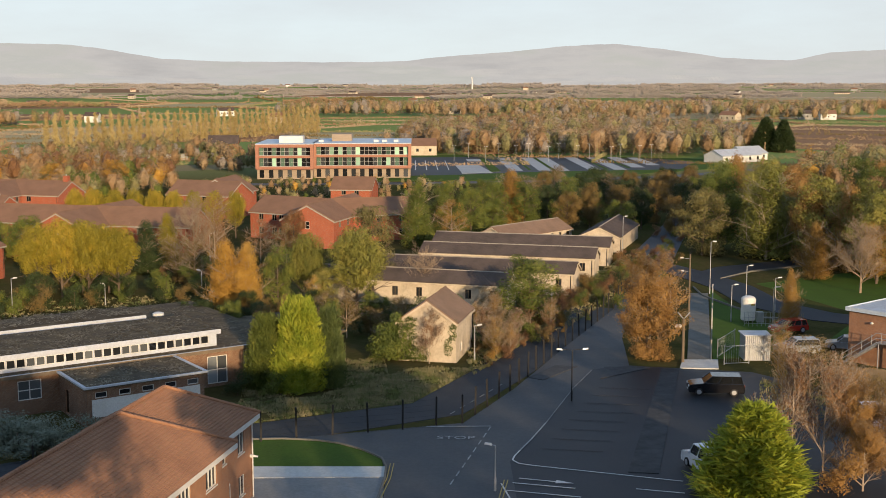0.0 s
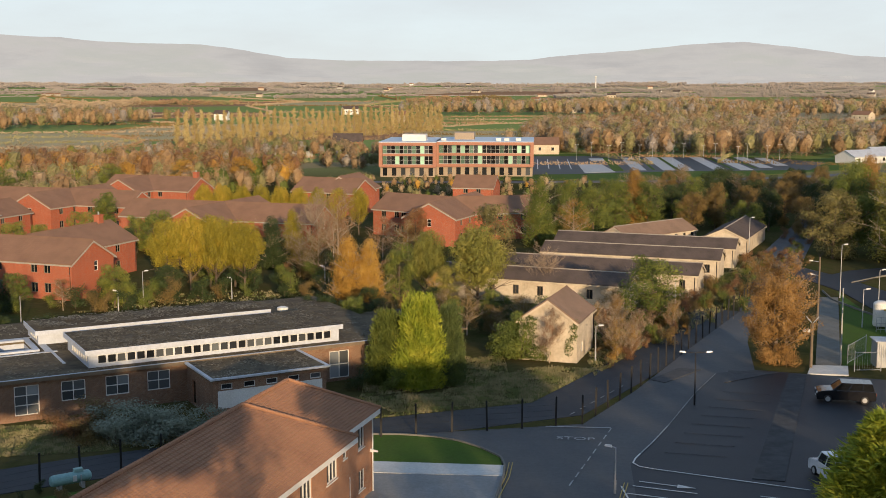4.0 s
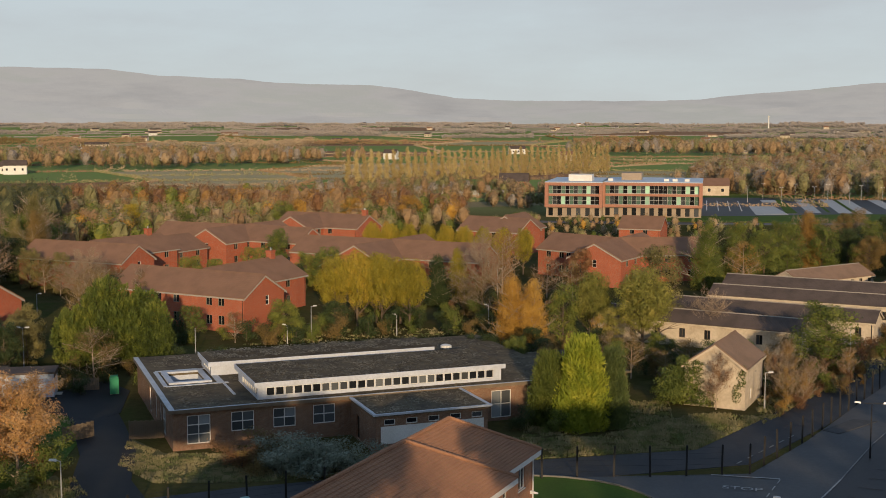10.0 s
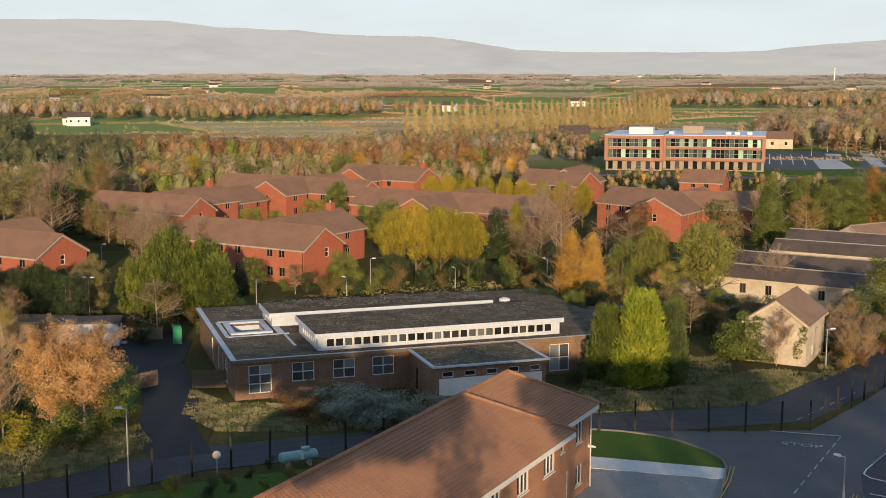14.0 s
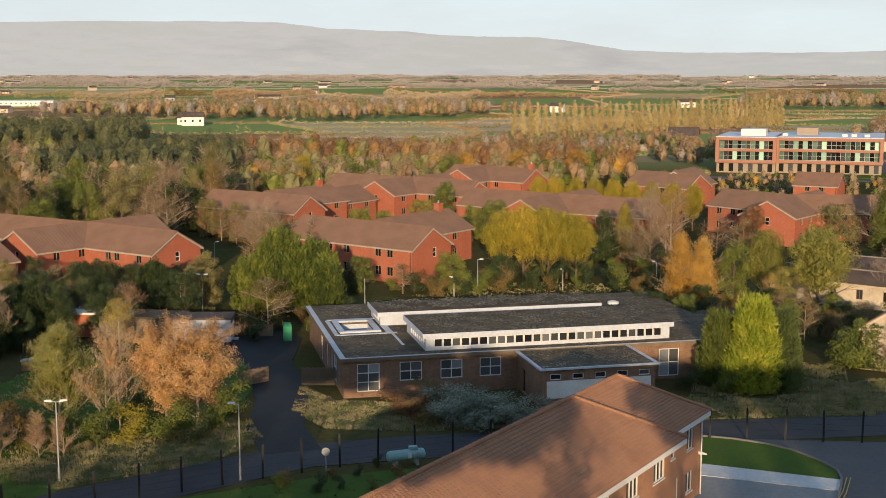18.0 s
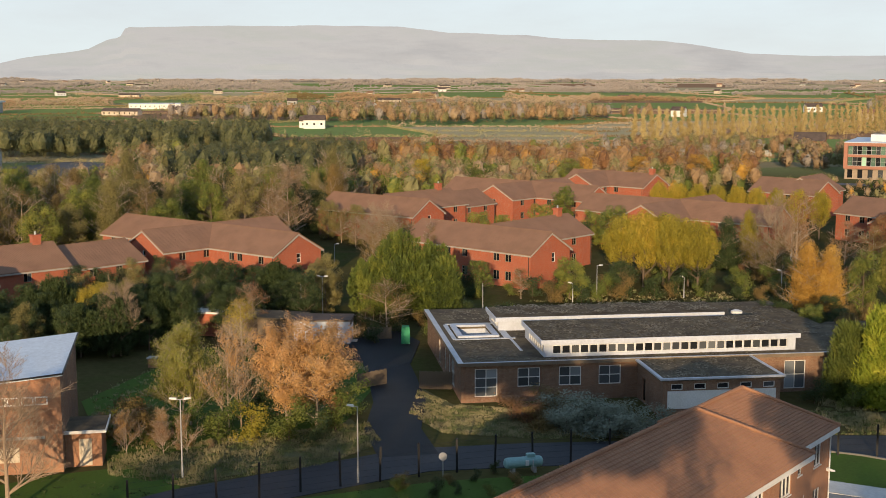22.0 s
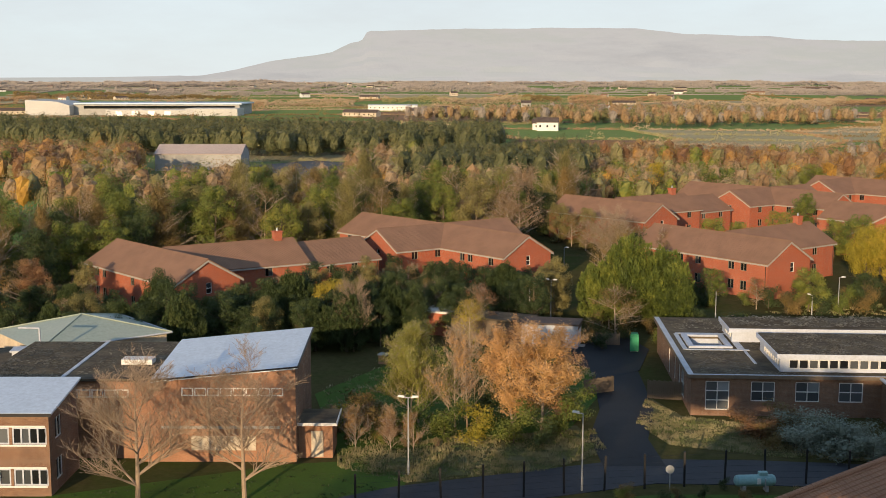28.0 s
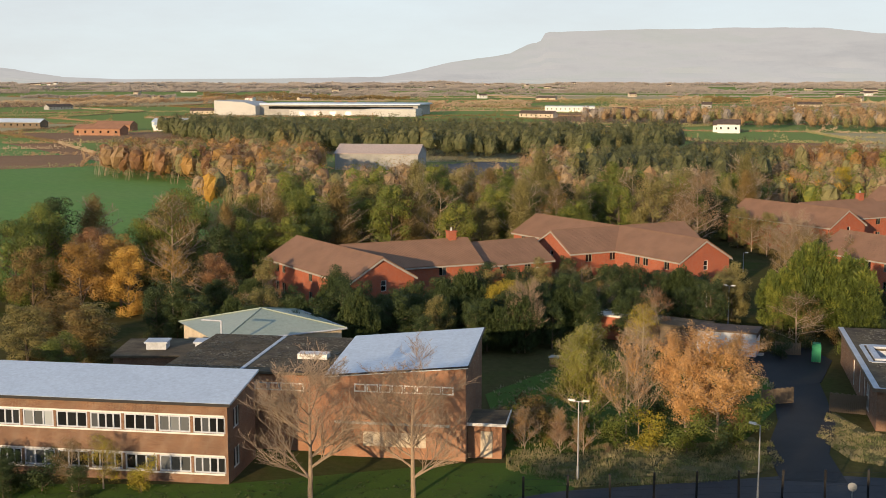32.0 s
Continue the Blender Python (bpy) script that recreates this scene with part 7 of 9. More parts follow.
# ---- hills on the horizon ----
def hills():
    # heading in degrees to the left of +y, height in degrees above the horizon
    line = [(-40, 1.2), (-28, 1.5), (-19.9, 1.47), (-17.6, 1.37), (-15.9, 1.0), (-12.9, 1.15), (-10.4, 1.54), (-8.0, 1.81), (-5.7, 1.71), (-3.1, 1.46), (-0.2, 1.25), (1.7, 1.04), (3.6, 0.98), (5.9, 0.98), (10.5, 1.0), (13.0, 1.12), (14.6, 1.4), (16.9, 1.72), (20.8, 1.78), (23.2, 1.98), (26.8, 2.12), (28.9, 2.37), (32.2, 2.43),
            (35.5, 2.39), (38.0, 2.37), (41.5, 2.28), (41.8, 1.81), (42.3, 1.74), (43.2, 1.27), (45.9, 0.91), (47.5, 0.52), (49.1, 0.23), (53.8, 0.14), (61.0, 0.1), (63.6, 0.2), (66.2, 0.6), (72.0, 0.9)]
    g = Geo()
    R0 = 4720
    n = 560
    a = np.linspace(-40, 72, n)
    e = np.interp(a, [p[0] for p in line], [p[1] for p in line])
    rings = (0.0, 0.05, 0.12, 0.2, 0.3, 0.4, 0.5, 0.61, 0.72, 0.82, 0.91, 1.0)
    for k, f in enumerate(rings):
        for i in range(n):
            r = R0 - 330 * (1 - f) + 60 * (1 - f) * noise.noise((a[i] * 0.3, k * 2.0, 0))
            top = 28 + R0 * math.tan(radians(e[i])) + (3 * noise.noise((a[i] * 0.8, 0, 3)) + 1.5 * noise.noise((a[i] * 3.1, 0, 7)) if e[i] > 0.2 else 0)
            t = radians(a[i])
            g.v.append((-math.sin(t) * r, math.cos(t) * r, 16 + (top - 16) * f + (0 if k in (0, len(rings) - 1) else 5 * noise.noise((a[i] * 1.3, k * 1.7, 5)) * min(1, e[i])) - (0 if f else 3)))
    for k in range(len(rings) - 1):
        for i in range(n - 1):
            g.f.append((k * n + i, (k + 1) * n + i, (k + 1) * n + i + 1, k * n + i + 1))
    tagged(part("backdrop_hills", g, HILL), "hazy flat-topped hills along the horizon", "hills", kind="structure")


hills()

# ---- fences, lamps and street furniture ----
def along(pts, step):
    out, carry = [], 0.0
    for a, b in zip(pts, pts[1:]):
        a, b = Vector(a), Vector(b)
        ln = (b - a).length
        d = carry
        while d < ln:
            out.append(a + (b - a) * d / ln)
            d += step
        carry = d - ln
    return out


_post = Geo().box(-0.075, 0.075, -0.075, 0.075, -0.02, 2.5).add([(-0.075, -0.075, 2.5), (0.075, -0.075, 2.5), (0.075, 0.075, 2.5), (-0.075, 0.075, 2.5), (0, 0, 2.57)], [(0, 1, 4), (1, 2, 4), (2, 3, 4), (3, 0, 4), (3, 2, 1, 0)]).mesh("post", BLACK)


def steel_fence(pts, label, step=2.9):
    f = thing("steel_fence", 0, 0, 0, 0, label, "fence")
    p = along(pts, step)
    for k, q in enumerate(p):
        lean = 1.5 * math.sin(k * 2.3)
        part("post", _post, None, f, m=pose(q.x, q.y, 0, lean, lean * 0.7, math.degrees(math.atan2(q.y, q.x))))
    for a, b in zip(p, p[1:]):
        g = Geo()
        for z in (0.08, 0.5, 0.95, 1.4, 1.85, 2.3):
            g.tube((a.x, a.y, z), (b.x, b.y, z), 0.006, 0.006, 4, cap=False)
        part("mesh_panel", g, BLACK, f)
    return f


steel_fence([(-53, 58), (-47.5, 64.9), (-43.1, 70.4), (-37.2, 76.8), (-32.7, 80.8), (-24, 86.6), (-12.7, 93.0), (-4.2, 95.3), (1.6, 97.4)], "black steel post fence along an old road")
steel_fence([(1.6, 97.4), (6.4, 108.7), (13.3, 127.6), (21.3, 148.6), (25, 160)], "black steel post fence along the main road")


def lamp_post(x, y, h, kind="single", rot=0.0, mat=None, label="", head=None):
    """A tapered column with an arm and a lantern."""
    mat, head = mat or STEEL, head or WHITE
    t = thing("street_lamp", x, y, rot, 0, label or "galvanised steel street lamp with a pale lantern", "street lamp")
    part("base", Geo().tube((0, 0, -0.02), (0, 0, 1.0), 0.085, 0.085, 10), mat, t)
    part("column", Geo().tube((0, 0, 1.0), (0, 0, h), 0.06, 0.04, 10), mat, t)
    sides = {"single": (1,), "double": (1, -1), "tee": (1, -1), "post": ()}[kind]
    for s in sides:
        r = 1.0 if kind == "tee" else 0.35
        part("arm", Geo().tube((0, 0, h - 0.02), (s * r, 0, h + 0.06), 0.03, 0.025, 8), mat, t)
        part("lantern", Geo().add([(s * (r - 0.1), -0.12, h), (s * (r + 0.42), -0.09, h + 0.06), (s * (r + 0.42), 0.09, h + 0.06), (s * (r - 0.1), 0.12, h), (s * (r - 0.05), -0.08, h + 0.15), (s * (r + 0.38), -0.06, h + 0.16), (s * (r + 0.38), 0.06, h + 0.16), (s * (r - 0.05), 0.08, h + 0.15)],
                                  [(3, 2, 1, 0), (4, 5, 6, 7), (0, 1, 5, 4), (1, 2, 6, 5), (2, 3, 7, 6), (3, 0, 4, 7)]), head, t, "pale lantern")
    return t


for x, y, h, k, r in ((-43.3, 70.6, 5.5, "single", 200), (-55.0, 65.9, 5.7, "double", 30), (-52.5, 145.0, 4.5, "single", 0), (-43.0, 151.6, 2.7, "single", 150), (-31.1, 153.7, 4.1, "single", 160), (35.8, 160.0, 7.0, "single", 0), (38.6, 151.7, 5.0, "single", 0), (38.6, 139.0, 4.4, "single", 0),
                      (34.1, 140.7, 4.4, "single", 0), (3.6, 80.6, 3.3, "single", 170), (12.7, 139.0, 5.7, "post", 0), (3.2, 120.1, 3.7, "single", 0), (-35.0, 179.7, 5.0, "post", 0), (-77.3, 119.1, 5.0, "double", 10), (-81.0, 120.5, 4.0, "single", 0), (-98.5, 93.6, 3.2, "post", 0)):
    lamp_post(x, y, h, k, r)
for x, y, h, k, r in ((-62.1, 131.2, 3.6, "post", 0), (-66.5, 131.0, 2.6, "single", 180), (-54.7, 142.2, 2.4, "single", 160), (-98.8, 156.0, 3.0, "single", 0), (-78.1, 115.8, 5.2, "post", 0), (-37.3, 191.6, 4.2, "single", 0), (41, 147, 4.2, "single", 0), (30, 200, 6.0, "single", 0), (-106.0, 118.0, 4.0, "single", 0)):
    lamp_post(x, y, h, k, r)
lamp_post(11.4, 104.4, 4.7, "tee", 5, BLACK, "black column lamp with two flat arms in a car park", STEEL)
for i in range(14):
    lamp_post(4 + 5.6 * i, (458 - 0.9 * i) if i % 2 else (438 - 3.2 * (i % 4)), 5.6, "double", 0, None, "tall twin-headed lamp beside empty parking bays")


def utility_pole():
    t = thing("utility_pole", 29.8, 144.2, 0, 0, "tall wooden utility pole with lamps and an aerial", "pole")
    part("pole", Geo().tube((0, 0, 0), (0, 0, 7.6), 0.13, 0.1, 10), WOOD, t)
    g = Geo()
    for k in range(9):
        a = radians(-40 + 10 * k)
        g.tube((0, 0, 7.3), (0.55 * math.sin(a), 0, 7.3 + 1.1 * math.cos(a)), 0.012, 0.008, 4)
    part("aerial", g, BLACK, t)
    for z, x in ((7.0, -0.9), (5.4, -0.8)):
        part("arm", Geo().tube((0, 0, z), (x, 0, z + 0.15), 0.03, 0.025, 6), STEEL, t)
        part("lantern", Geo().box(x - 0.3, x + 0.1, -0.08, 0.08, z + 0.1, z + 0.22), WHITE, t)


utility_pole()


def camera_pole():
    t = thing("floodlight_post", 24.2, 119.4, 0, 0, "wooden post with a forked bracket and two round floodlights", "post")
    part("post", Geo().tube((0, 0, 0), (0, 0, 4.6), 0.16, 0.13, 10), WOOD, t)
    part("bracket", Geo().tube((0, 0, 4.5), (-0.6, 0, 5.2), 0.05, 0.05, 6).tube((0, 0, 4.5), (0.6, 0, 5.2), 0.05, 0.05, 6), STEEL, t)
    for x in (-0.45, -0.8):
        part("floodlight", Geo().lathe([(0.0, 0), (0.16, 0.03), (0.2, 0.14), (0.12, 0.3), (0, 0.32)], 12, pose(x, -0.2, 3.9, 100, 0, 0)), WHITE, t)


camera_pole()


def round_sign():
    t = thing("road_sign", -38.6, 74.5, 25, 0, "round grey road sign seen from behind on a pale post", "sign")
    part("post", Geo().tube((0, 0, 0), (0, 0, 1.75), 0.04, 0.04, 8), CONCRETE, t)
    part("disc", Geo().tube((0, -0.05, 1.5), (0, -0.08, 1.5), 0.3, 0.3, 20), STEEL, t)


round_sign()


def fuel_tank():
    t = thing("fuel_tank", -33.9, 78.0, deg(0.75, 0.66), 0, "pale teal horizontal fuel tank on cradles", "tank")
    prof = [(0.0, -1.45), (0.2, -1.44), (0.34, -1.36), (0.4, -1.22), (0.4, 1.22), (0.34, 1.36), (0.2, 1.44), (0.0, 1.45)]
    part("shell", Geo().lathe(prof, 20, pose(0, 0, 0.75, 0, 90, 0)), TEAL, t)
    for x in (-0.8, 0.8):
        part("cradle", Geo().box(x - 0.1, x + 0.1, -0.35, 0.35, 0, 0.42), CONCRETE, t)
    part("lid_box", Geo().box(0.25, 0.85, -0.2, 0.2, 1.12, 1.36), TEAL, t)
    part("gauge_plate", Geo().box(0.05, 0.3, -0.45, -0.38, 0.6, 1.0), WHITE, t)
    part("filler", Geo().tube((0.62, -0.42, 0.3), (0.62, -0.42, 1.0), 0.05, 0.05, 8), STEEL, t)


fuel_tank()


def white_tank():
    t = thing("gas_tank", 36.1, 140.7, 0, 0, "white upright gas tank in a fenced pen", "tank")
    part("shell", Geo().lathe([(0.8, 0.25), (0.85, 0.35), (0.85, 2.75), (0.75, 2.95), (0.45, 3.1), (0, 3.15)], 24), WHITE, t)
    for k in range(3):
        a = radians(120 * k)
        part("leg", Geo().tube((0.6 * math.cos(a), 0.6 * math.sin(a), 0), (0.6 * math.cos(a), 0.6 * math.sin(a), 0.4), 0.06, 0.06, 8), STEEL, t)
    part("nameplate", Geo().box(0.1, 0.6, -0.88, -0.84, 2.1, 2.3), PAINT_Y, t)
    part("valve_box", Geo().box(1.0, 1.8, -0.5, 0.3, 0, 1.2), STEEL, t)
    p = thing("pen_fence", 36.6, 138.0, 0, 0, "grey steel pen fence before a gas tank", "fence")
    for k in range(9):
        part("post", Geo().tube((-1.6 + 0.5 * k, 0, 0), (-1.6 + 0.5 * k, 0, 1.7), 0.03, 0.03, 6), STEEL, p)
    for z in (0.3, 1.0, 1.65):
        part("rail", Geo().box(-1.6, 2.4, -0.02, 0.02, z, z + 0.05), STEEL, p)


white_tank()


def steel_shed():
    t = thing("steel_shed", 32.0, 120.4, 0, 0, "grey corrugated steel store with a flat roof", "shed")
    g = Geo()
    n = 52
    for k in range(n + 1):
        x, y = -1.3 + 2.6 * k / n, (0.0, -0.04, -0.04, 0.0)[k % 4]
        g.v += [(x, y, 0.05), (x, y, 2.6)]
        if k:
            g.f.append((2 * k - 2, 2 * k, 2 * k + 1, 2 * k - 1))
    part("corrugated_front", g, STEEL, t)
    part("body", Geo().box(-1.3, 1.3, 0.06, 2.2, 0, 2.6), STEEL, t)
    for z in (0.9, 1.7):
        part("rail", Geo().box(-1.3, 1.3, -0.09, -0.05, z, z + 0.06), STEEL, t)
    part("roof", Geo().box(-1.5, 1.4, -0.2, 2.3, 2.6, 2.68), LEAD, t)


steel_shed()


def tube_gate(x, y, rot, w, h, label):
    t = thing("steel_gate", x, y, rot, 0, label, "gate")
    for a in (0, w):
        part("post", Geo().tube((a, 0, 0), (a, 0, h + 0.1), 0.05, 0.05, 8), STEEL, t)
    part("top_rail", Geo().tube((0, 0, h), (w, 0, h), 0.03, 0.03, 6), STEEL, t)
    part("bottom_rail", Geo().tube((0, 0, 0.15), (w, 0, 0.15), 0.03, 0.03, 6), STEEL, t)
    g = Geo()
    k = 0.25
    while k < w:
        g.tube((k, 0, 0.15), (k, 0, h), 0.008, 0.008, 4, cap=False)
        k += 0.25
    part("mesh", g, STEEL, t)


tube_gate(28.2, 118.6, 8, 2.6, 1.9, "galvanised mesh gate at the car park edge")
tube_gate(28.2, 121.6, 60, 6.0, 1.9, "galvanised mesh fence beside a path")
for k in range(12):
    q = Vector((27.4, 121.0)).lerp(Vector((36.2, 160)), k / 11)
    t = thing("path_post", q.x, q.y, 0, 0, "short concrete post beside a path", "post", "path posts")
    part("shaft", Geo().box(-0.07, 0.07, -0.07, 0.07, 0, 1.25), CONCRETE, t)
    part("cap", Geo().box(-0.09, 0.09, -0.09, 0.09, 1.25, 1.3), CONCRETE, t)


def board_fence(a, b, h, label, n=None):
    d = Vector(b) - Vector(a)
    t = thing("board_fence", a[0], a[1], deg(d.x, d.y), 0, label, "fence")
    n = n or int(d.length / 0.16)
    w = d.length / n
    base = Geo().box(0, w - 0.012, -0.012, 0.012, 0.03, h).mesh("board", WOOD)
    for k in range(n):
        part("board", base, None, t, m=pose(k * w, 0.006 * (k % 2), -0.04 * ((k * 7) % 3)))
    for z in (0.35, h - 0.35):
        part("rail", Geo().box(0, d.length, 0.03, 0.08, z, z + 0.09), WOOD, t)


board_fence((36.0, 111.0), (49.0, 106.6), 1.8, "weathered vertical board fence by gardens")
board_fence((-51.7, 95.4), (-48.9, 96.6), 1.7, "weathered board fence beside the school wall")
board_fence((-56.6, 92.6), (-55.2, 95.6), 1.5, "weathered board fence at the drive edge")
board_fence((-66.6, 111.4), (-64.4, 112.8), 1.4, "pale board panel at the back of a yard")


def green_box():
    t = thing("green_cabinet", -61.9, 111.4, 30, 0, "green plastic cabinet with a red top beside a wall", "cabinet")
    part("body", Geo().box(-0.45, 0.45, -0.45, 0.45, 0.1, 1.75).box(-0.38, 0.38, -0.38, 0.38, 1.75, 1.95), GREEN_PLASTIC, t)
    part("door", Geo().box(-0.35, 0.35, -0.48, -0.45, 0.25, 1.6), GREEN_PLASTIC, t)
    part("plinth", Geo().box(-0.42, 0.42, -0.42, 0.42, 0, 0.1), CONCRETE, t)
    part("handle", Geo().box(-0.5, -0.46, -0.2, 0.2, 1.75, 2.15), PAINT_Y, t)


green_box()


def cabin(x, y, rot, L, W, h, label, wall, roof):
    t = thing("site_cabin", x, y, rot, 0, label, "cabin")
    body = part("body", Geo().box(-L / 2, L / 2, -W / 2, W / 2, 0.1, h), wall, t)
    part("roof", Geo().box(-L / 2 - 0.15, L / 2 + 0.15, -W / 2 - 0.15, W / 2 + 0.15, h, h + 0.2), roof, t)
    for k in range(2):
        window(body, pose(L / 2 + 0.01, -W / 4 + W / 2 * k, h * 0.62, 0, 0, 90), 0.9, 0.8, 1, 1)
    part("band", Geo().box(L / 2, L / 2 + 0.03, -W / 2, W / 2, h - 0.5, h - 0.15), roof, t)
    part("step", Geo().box(L / 2, L / 2 + 0.6, -0.5, 0.5, 0, 0.15), CONCRETE, t)


cabin(-70.4, 108.6, 25, 6.0, 3.2, 2.5, "white site cabin with a dark blue-grey roof", WHITE_OLD, SLATE)
cabin(-77.5, 107.5, 12, 9.0, 4.0, 2.4, "low cabin with a dark felt roof behind trees", WOOD, FELT)
cabin(-83.5, 106.0, 12, 3.0, 3.0, 2.6, "red and white striped cabin behind trees", BRICK_RED, WHITE)
t = thing("stone_trough", -79.0, 91.0, 20, 0, "small broken brick pillar on grass", "pillar")
part("pillar", Geo().box(-0.4, 0.4, -0.4, 0.4, 0, 0.9), BRICK_ORANGE, t)
part("cap", Geo().box(-0.5, 0.5, -0.5, 0.5, 0.9, 1.0), CONCRETE, t)


# ---- road markings ----
def stroke(pts, w, mat=None):
    a, b = ribbon(pts, w)
    n = len(pts)
    return [(b[i], b[i + 1], a[i + 1], a[i]) for i in range(n - 1)]


def marking(name, label, strokes, mat=None, z=0.165):
    for s in strokes:
        g = Geo()
        for q in s:
            g.prism(list(q), z - 0.012, z)
        tagged(part(name, g, mat or PAINT), label, "road marking", kind="structure")


MZ = _laid[0] + 0.006
marking("bay_line", "white car park edge line", [stroke([(5.9, 89.8), (5.4, 88.4), (5.2, 87.4), (5.6, 86.6), (6.6, 86.1), (17.0, 82.5)], 0.12)], z=MZ)
marking("bay_line", "white parking bay line", [stroke([(4.9, 82.2), (9.2, 81.0)], 0.12), stroke([(13.4, 80.9), (16.6, 80.0)], 0.12), stroke([(4.4, 80.6), (9.4, 79.2)], 0.12), stroke([(4.1, 82.0), (4.6, 78.5)], 0.12)], z=MZ)
marking("arrow", "white painted direction arrow", [stroke([(5.4, 83.2), (8.0, 82.4)], 0.12) + [((7.9, 82.1), (9.2, 82.05), (9.2, 82.06), (8.05, 82.75))]], z=MZ)
marking("bay_line", "worn white car park edge line", [stroke([(8.6, 97.6), (7.0, 92.8), (5.95, 89.95)], 0.12)], PAINT_MID, z=MZ)
marking("edge_line", "pale edge line between road and car park", [stroke([(8.6, 97.6), (12.0, 108.8), (14.6, 116.0)], 0.1)], PAINT_OLD, z=MZ)
marking("centre_line", "worn white centre dashes", [stroke([(3.9 - 0.45 * k, 96.2 - 1.9 * k), (3.65 - 0.45 * k, 95.1 - 1.9 * k)], 0.1) for k in range(8)], PAINT_MID, z=MZ)
marking("stop_line", "worn white stop line", [stroke([(-1.4, 96.3), (3.9, 96.4)], 0.18)], PAINT_MID, z=MZ)
marking("old_dash", "worn white dashes on an old road", [stroke([(0.6 + 0.9 * k, 100.0 + 1.9 * k), (1.0 + 0.9 * k, 100.9 + 1.9 * k)], 0.12) for k in range(6)], PAINT_OLD, z=MZ)
marking("yellow_line", "double yellow line along the kerb", [stroke([(-3.9, 86.6), (-4.0, 83.2), (-4.6, 78)], 0.07), stroke([(-3.65, 86.6), (-3.75, 83.2), (-4.35, 78)], 0.07), stroke([(4.6, 82.8), (3.9, 78)], 0.07), stroke([(4.35, 82.8), (3.65, 78)], 0.07)], PAINT_Y, z=MZ)
for k in range(8):
    y = 90.2 + 2.7 * k
    x = 7.6 + 0.36 * (y - 90)
    marking("bay_line", "faded parking bay line", [stroke([(x, y), (x + 4.6, y - 0.7)], 0.08)], worn("faded_paint_%d" % k, (0.09, 0.09, 0.095), (0.03, 0.03, 0.034), 0.85, 2.0, 6.0, bumpy=0.1, amount=1.0), z=MZ)
flat("patch_strip", [(13.4, 84.6), (15.6, 84.2), (23.2, 116.2), (21.6, 116.6)], 0.04, worn("grey_patched_asphalt", (0.075, 0.075, 0.075), (0.03, 0.03, 0.032), 0.9, 0.7, 2.0, amount=0.9), "worn grey strip of older asphalt in the car park")
for pts, lb in (([(9.5, 112), (13.4, 117.6), (11.2, 118), (8.2, 113)], "pale worn patch on the road"), ([(15, 112.5), (20.5, 117), (16, 117.4)], "pale worn patch on the car park")):
    flat("road_patch", pts, 0.04, worn("road_patch_asphalt", (0.062, 0.063, 0.067), (0.1, 0.098, 0.094), 0.9, 0.5, 2.0, amount=0.9), lb)


def stop_word():
    c = bpy.data.curves.new("stop_text", "FONT")
    c.body, c.size, c.align_x, c.extrude = "STOP", 1.5, "CENTER", 0.002
    ob = new("stop_text", c)
    ob.data.materials.append(PAINT_MID)
    # read by drivers who come towards the junction from the near road
    ob.matrix_basis = Matrix.Translation((1.0, 92.7, MZ + 0.022)) @ pose(0, 0, 0, 0, 0, -2) @ Matrix.Diagonal((0.85, 0.75, 1, 1))
    tagged(ob, "worn white STOP lettering on asphalt", "road marking", kind="structure")


stop_word()


def kerb(pts, label, h=0.13, w=0.14):
    p = along(pts, 0.9)
    t = thing("kerb", 0, 0, 0, 0, label, "kerb", kind="structure")
    for a, b in zip(p, p[1:]):
        d = (b - a)
        part("kerbstone", Geo().box(0, d.length - 0.01, -w / 2, w / 2, 0, h + _laid[0]), PATH, t, m=pose(a.x, a.y, 0, 0, 0, deg(d.x, d.y)))


kerb([(-15.2, 92.5), (-12.7, 92.7), (-10, 92.3), (-8, 91.4), (-6.2, 89.8), (-4.6, 87.7), (-4.2, 85.8), (-4.15, 83.4), (-4.6, 76)], "pale concrete kerb round a lawn corner")
kerb([(34.6, 165), (34.4, 158), (36.5, 150), (38.6, 143), (41.5, 140.2)], "pale concrete kerb along an access road")
kerb([(40, 172), (46, 178.6), (56, 184.6), (66, 187.5)], "pale concrete kerb along an access road")


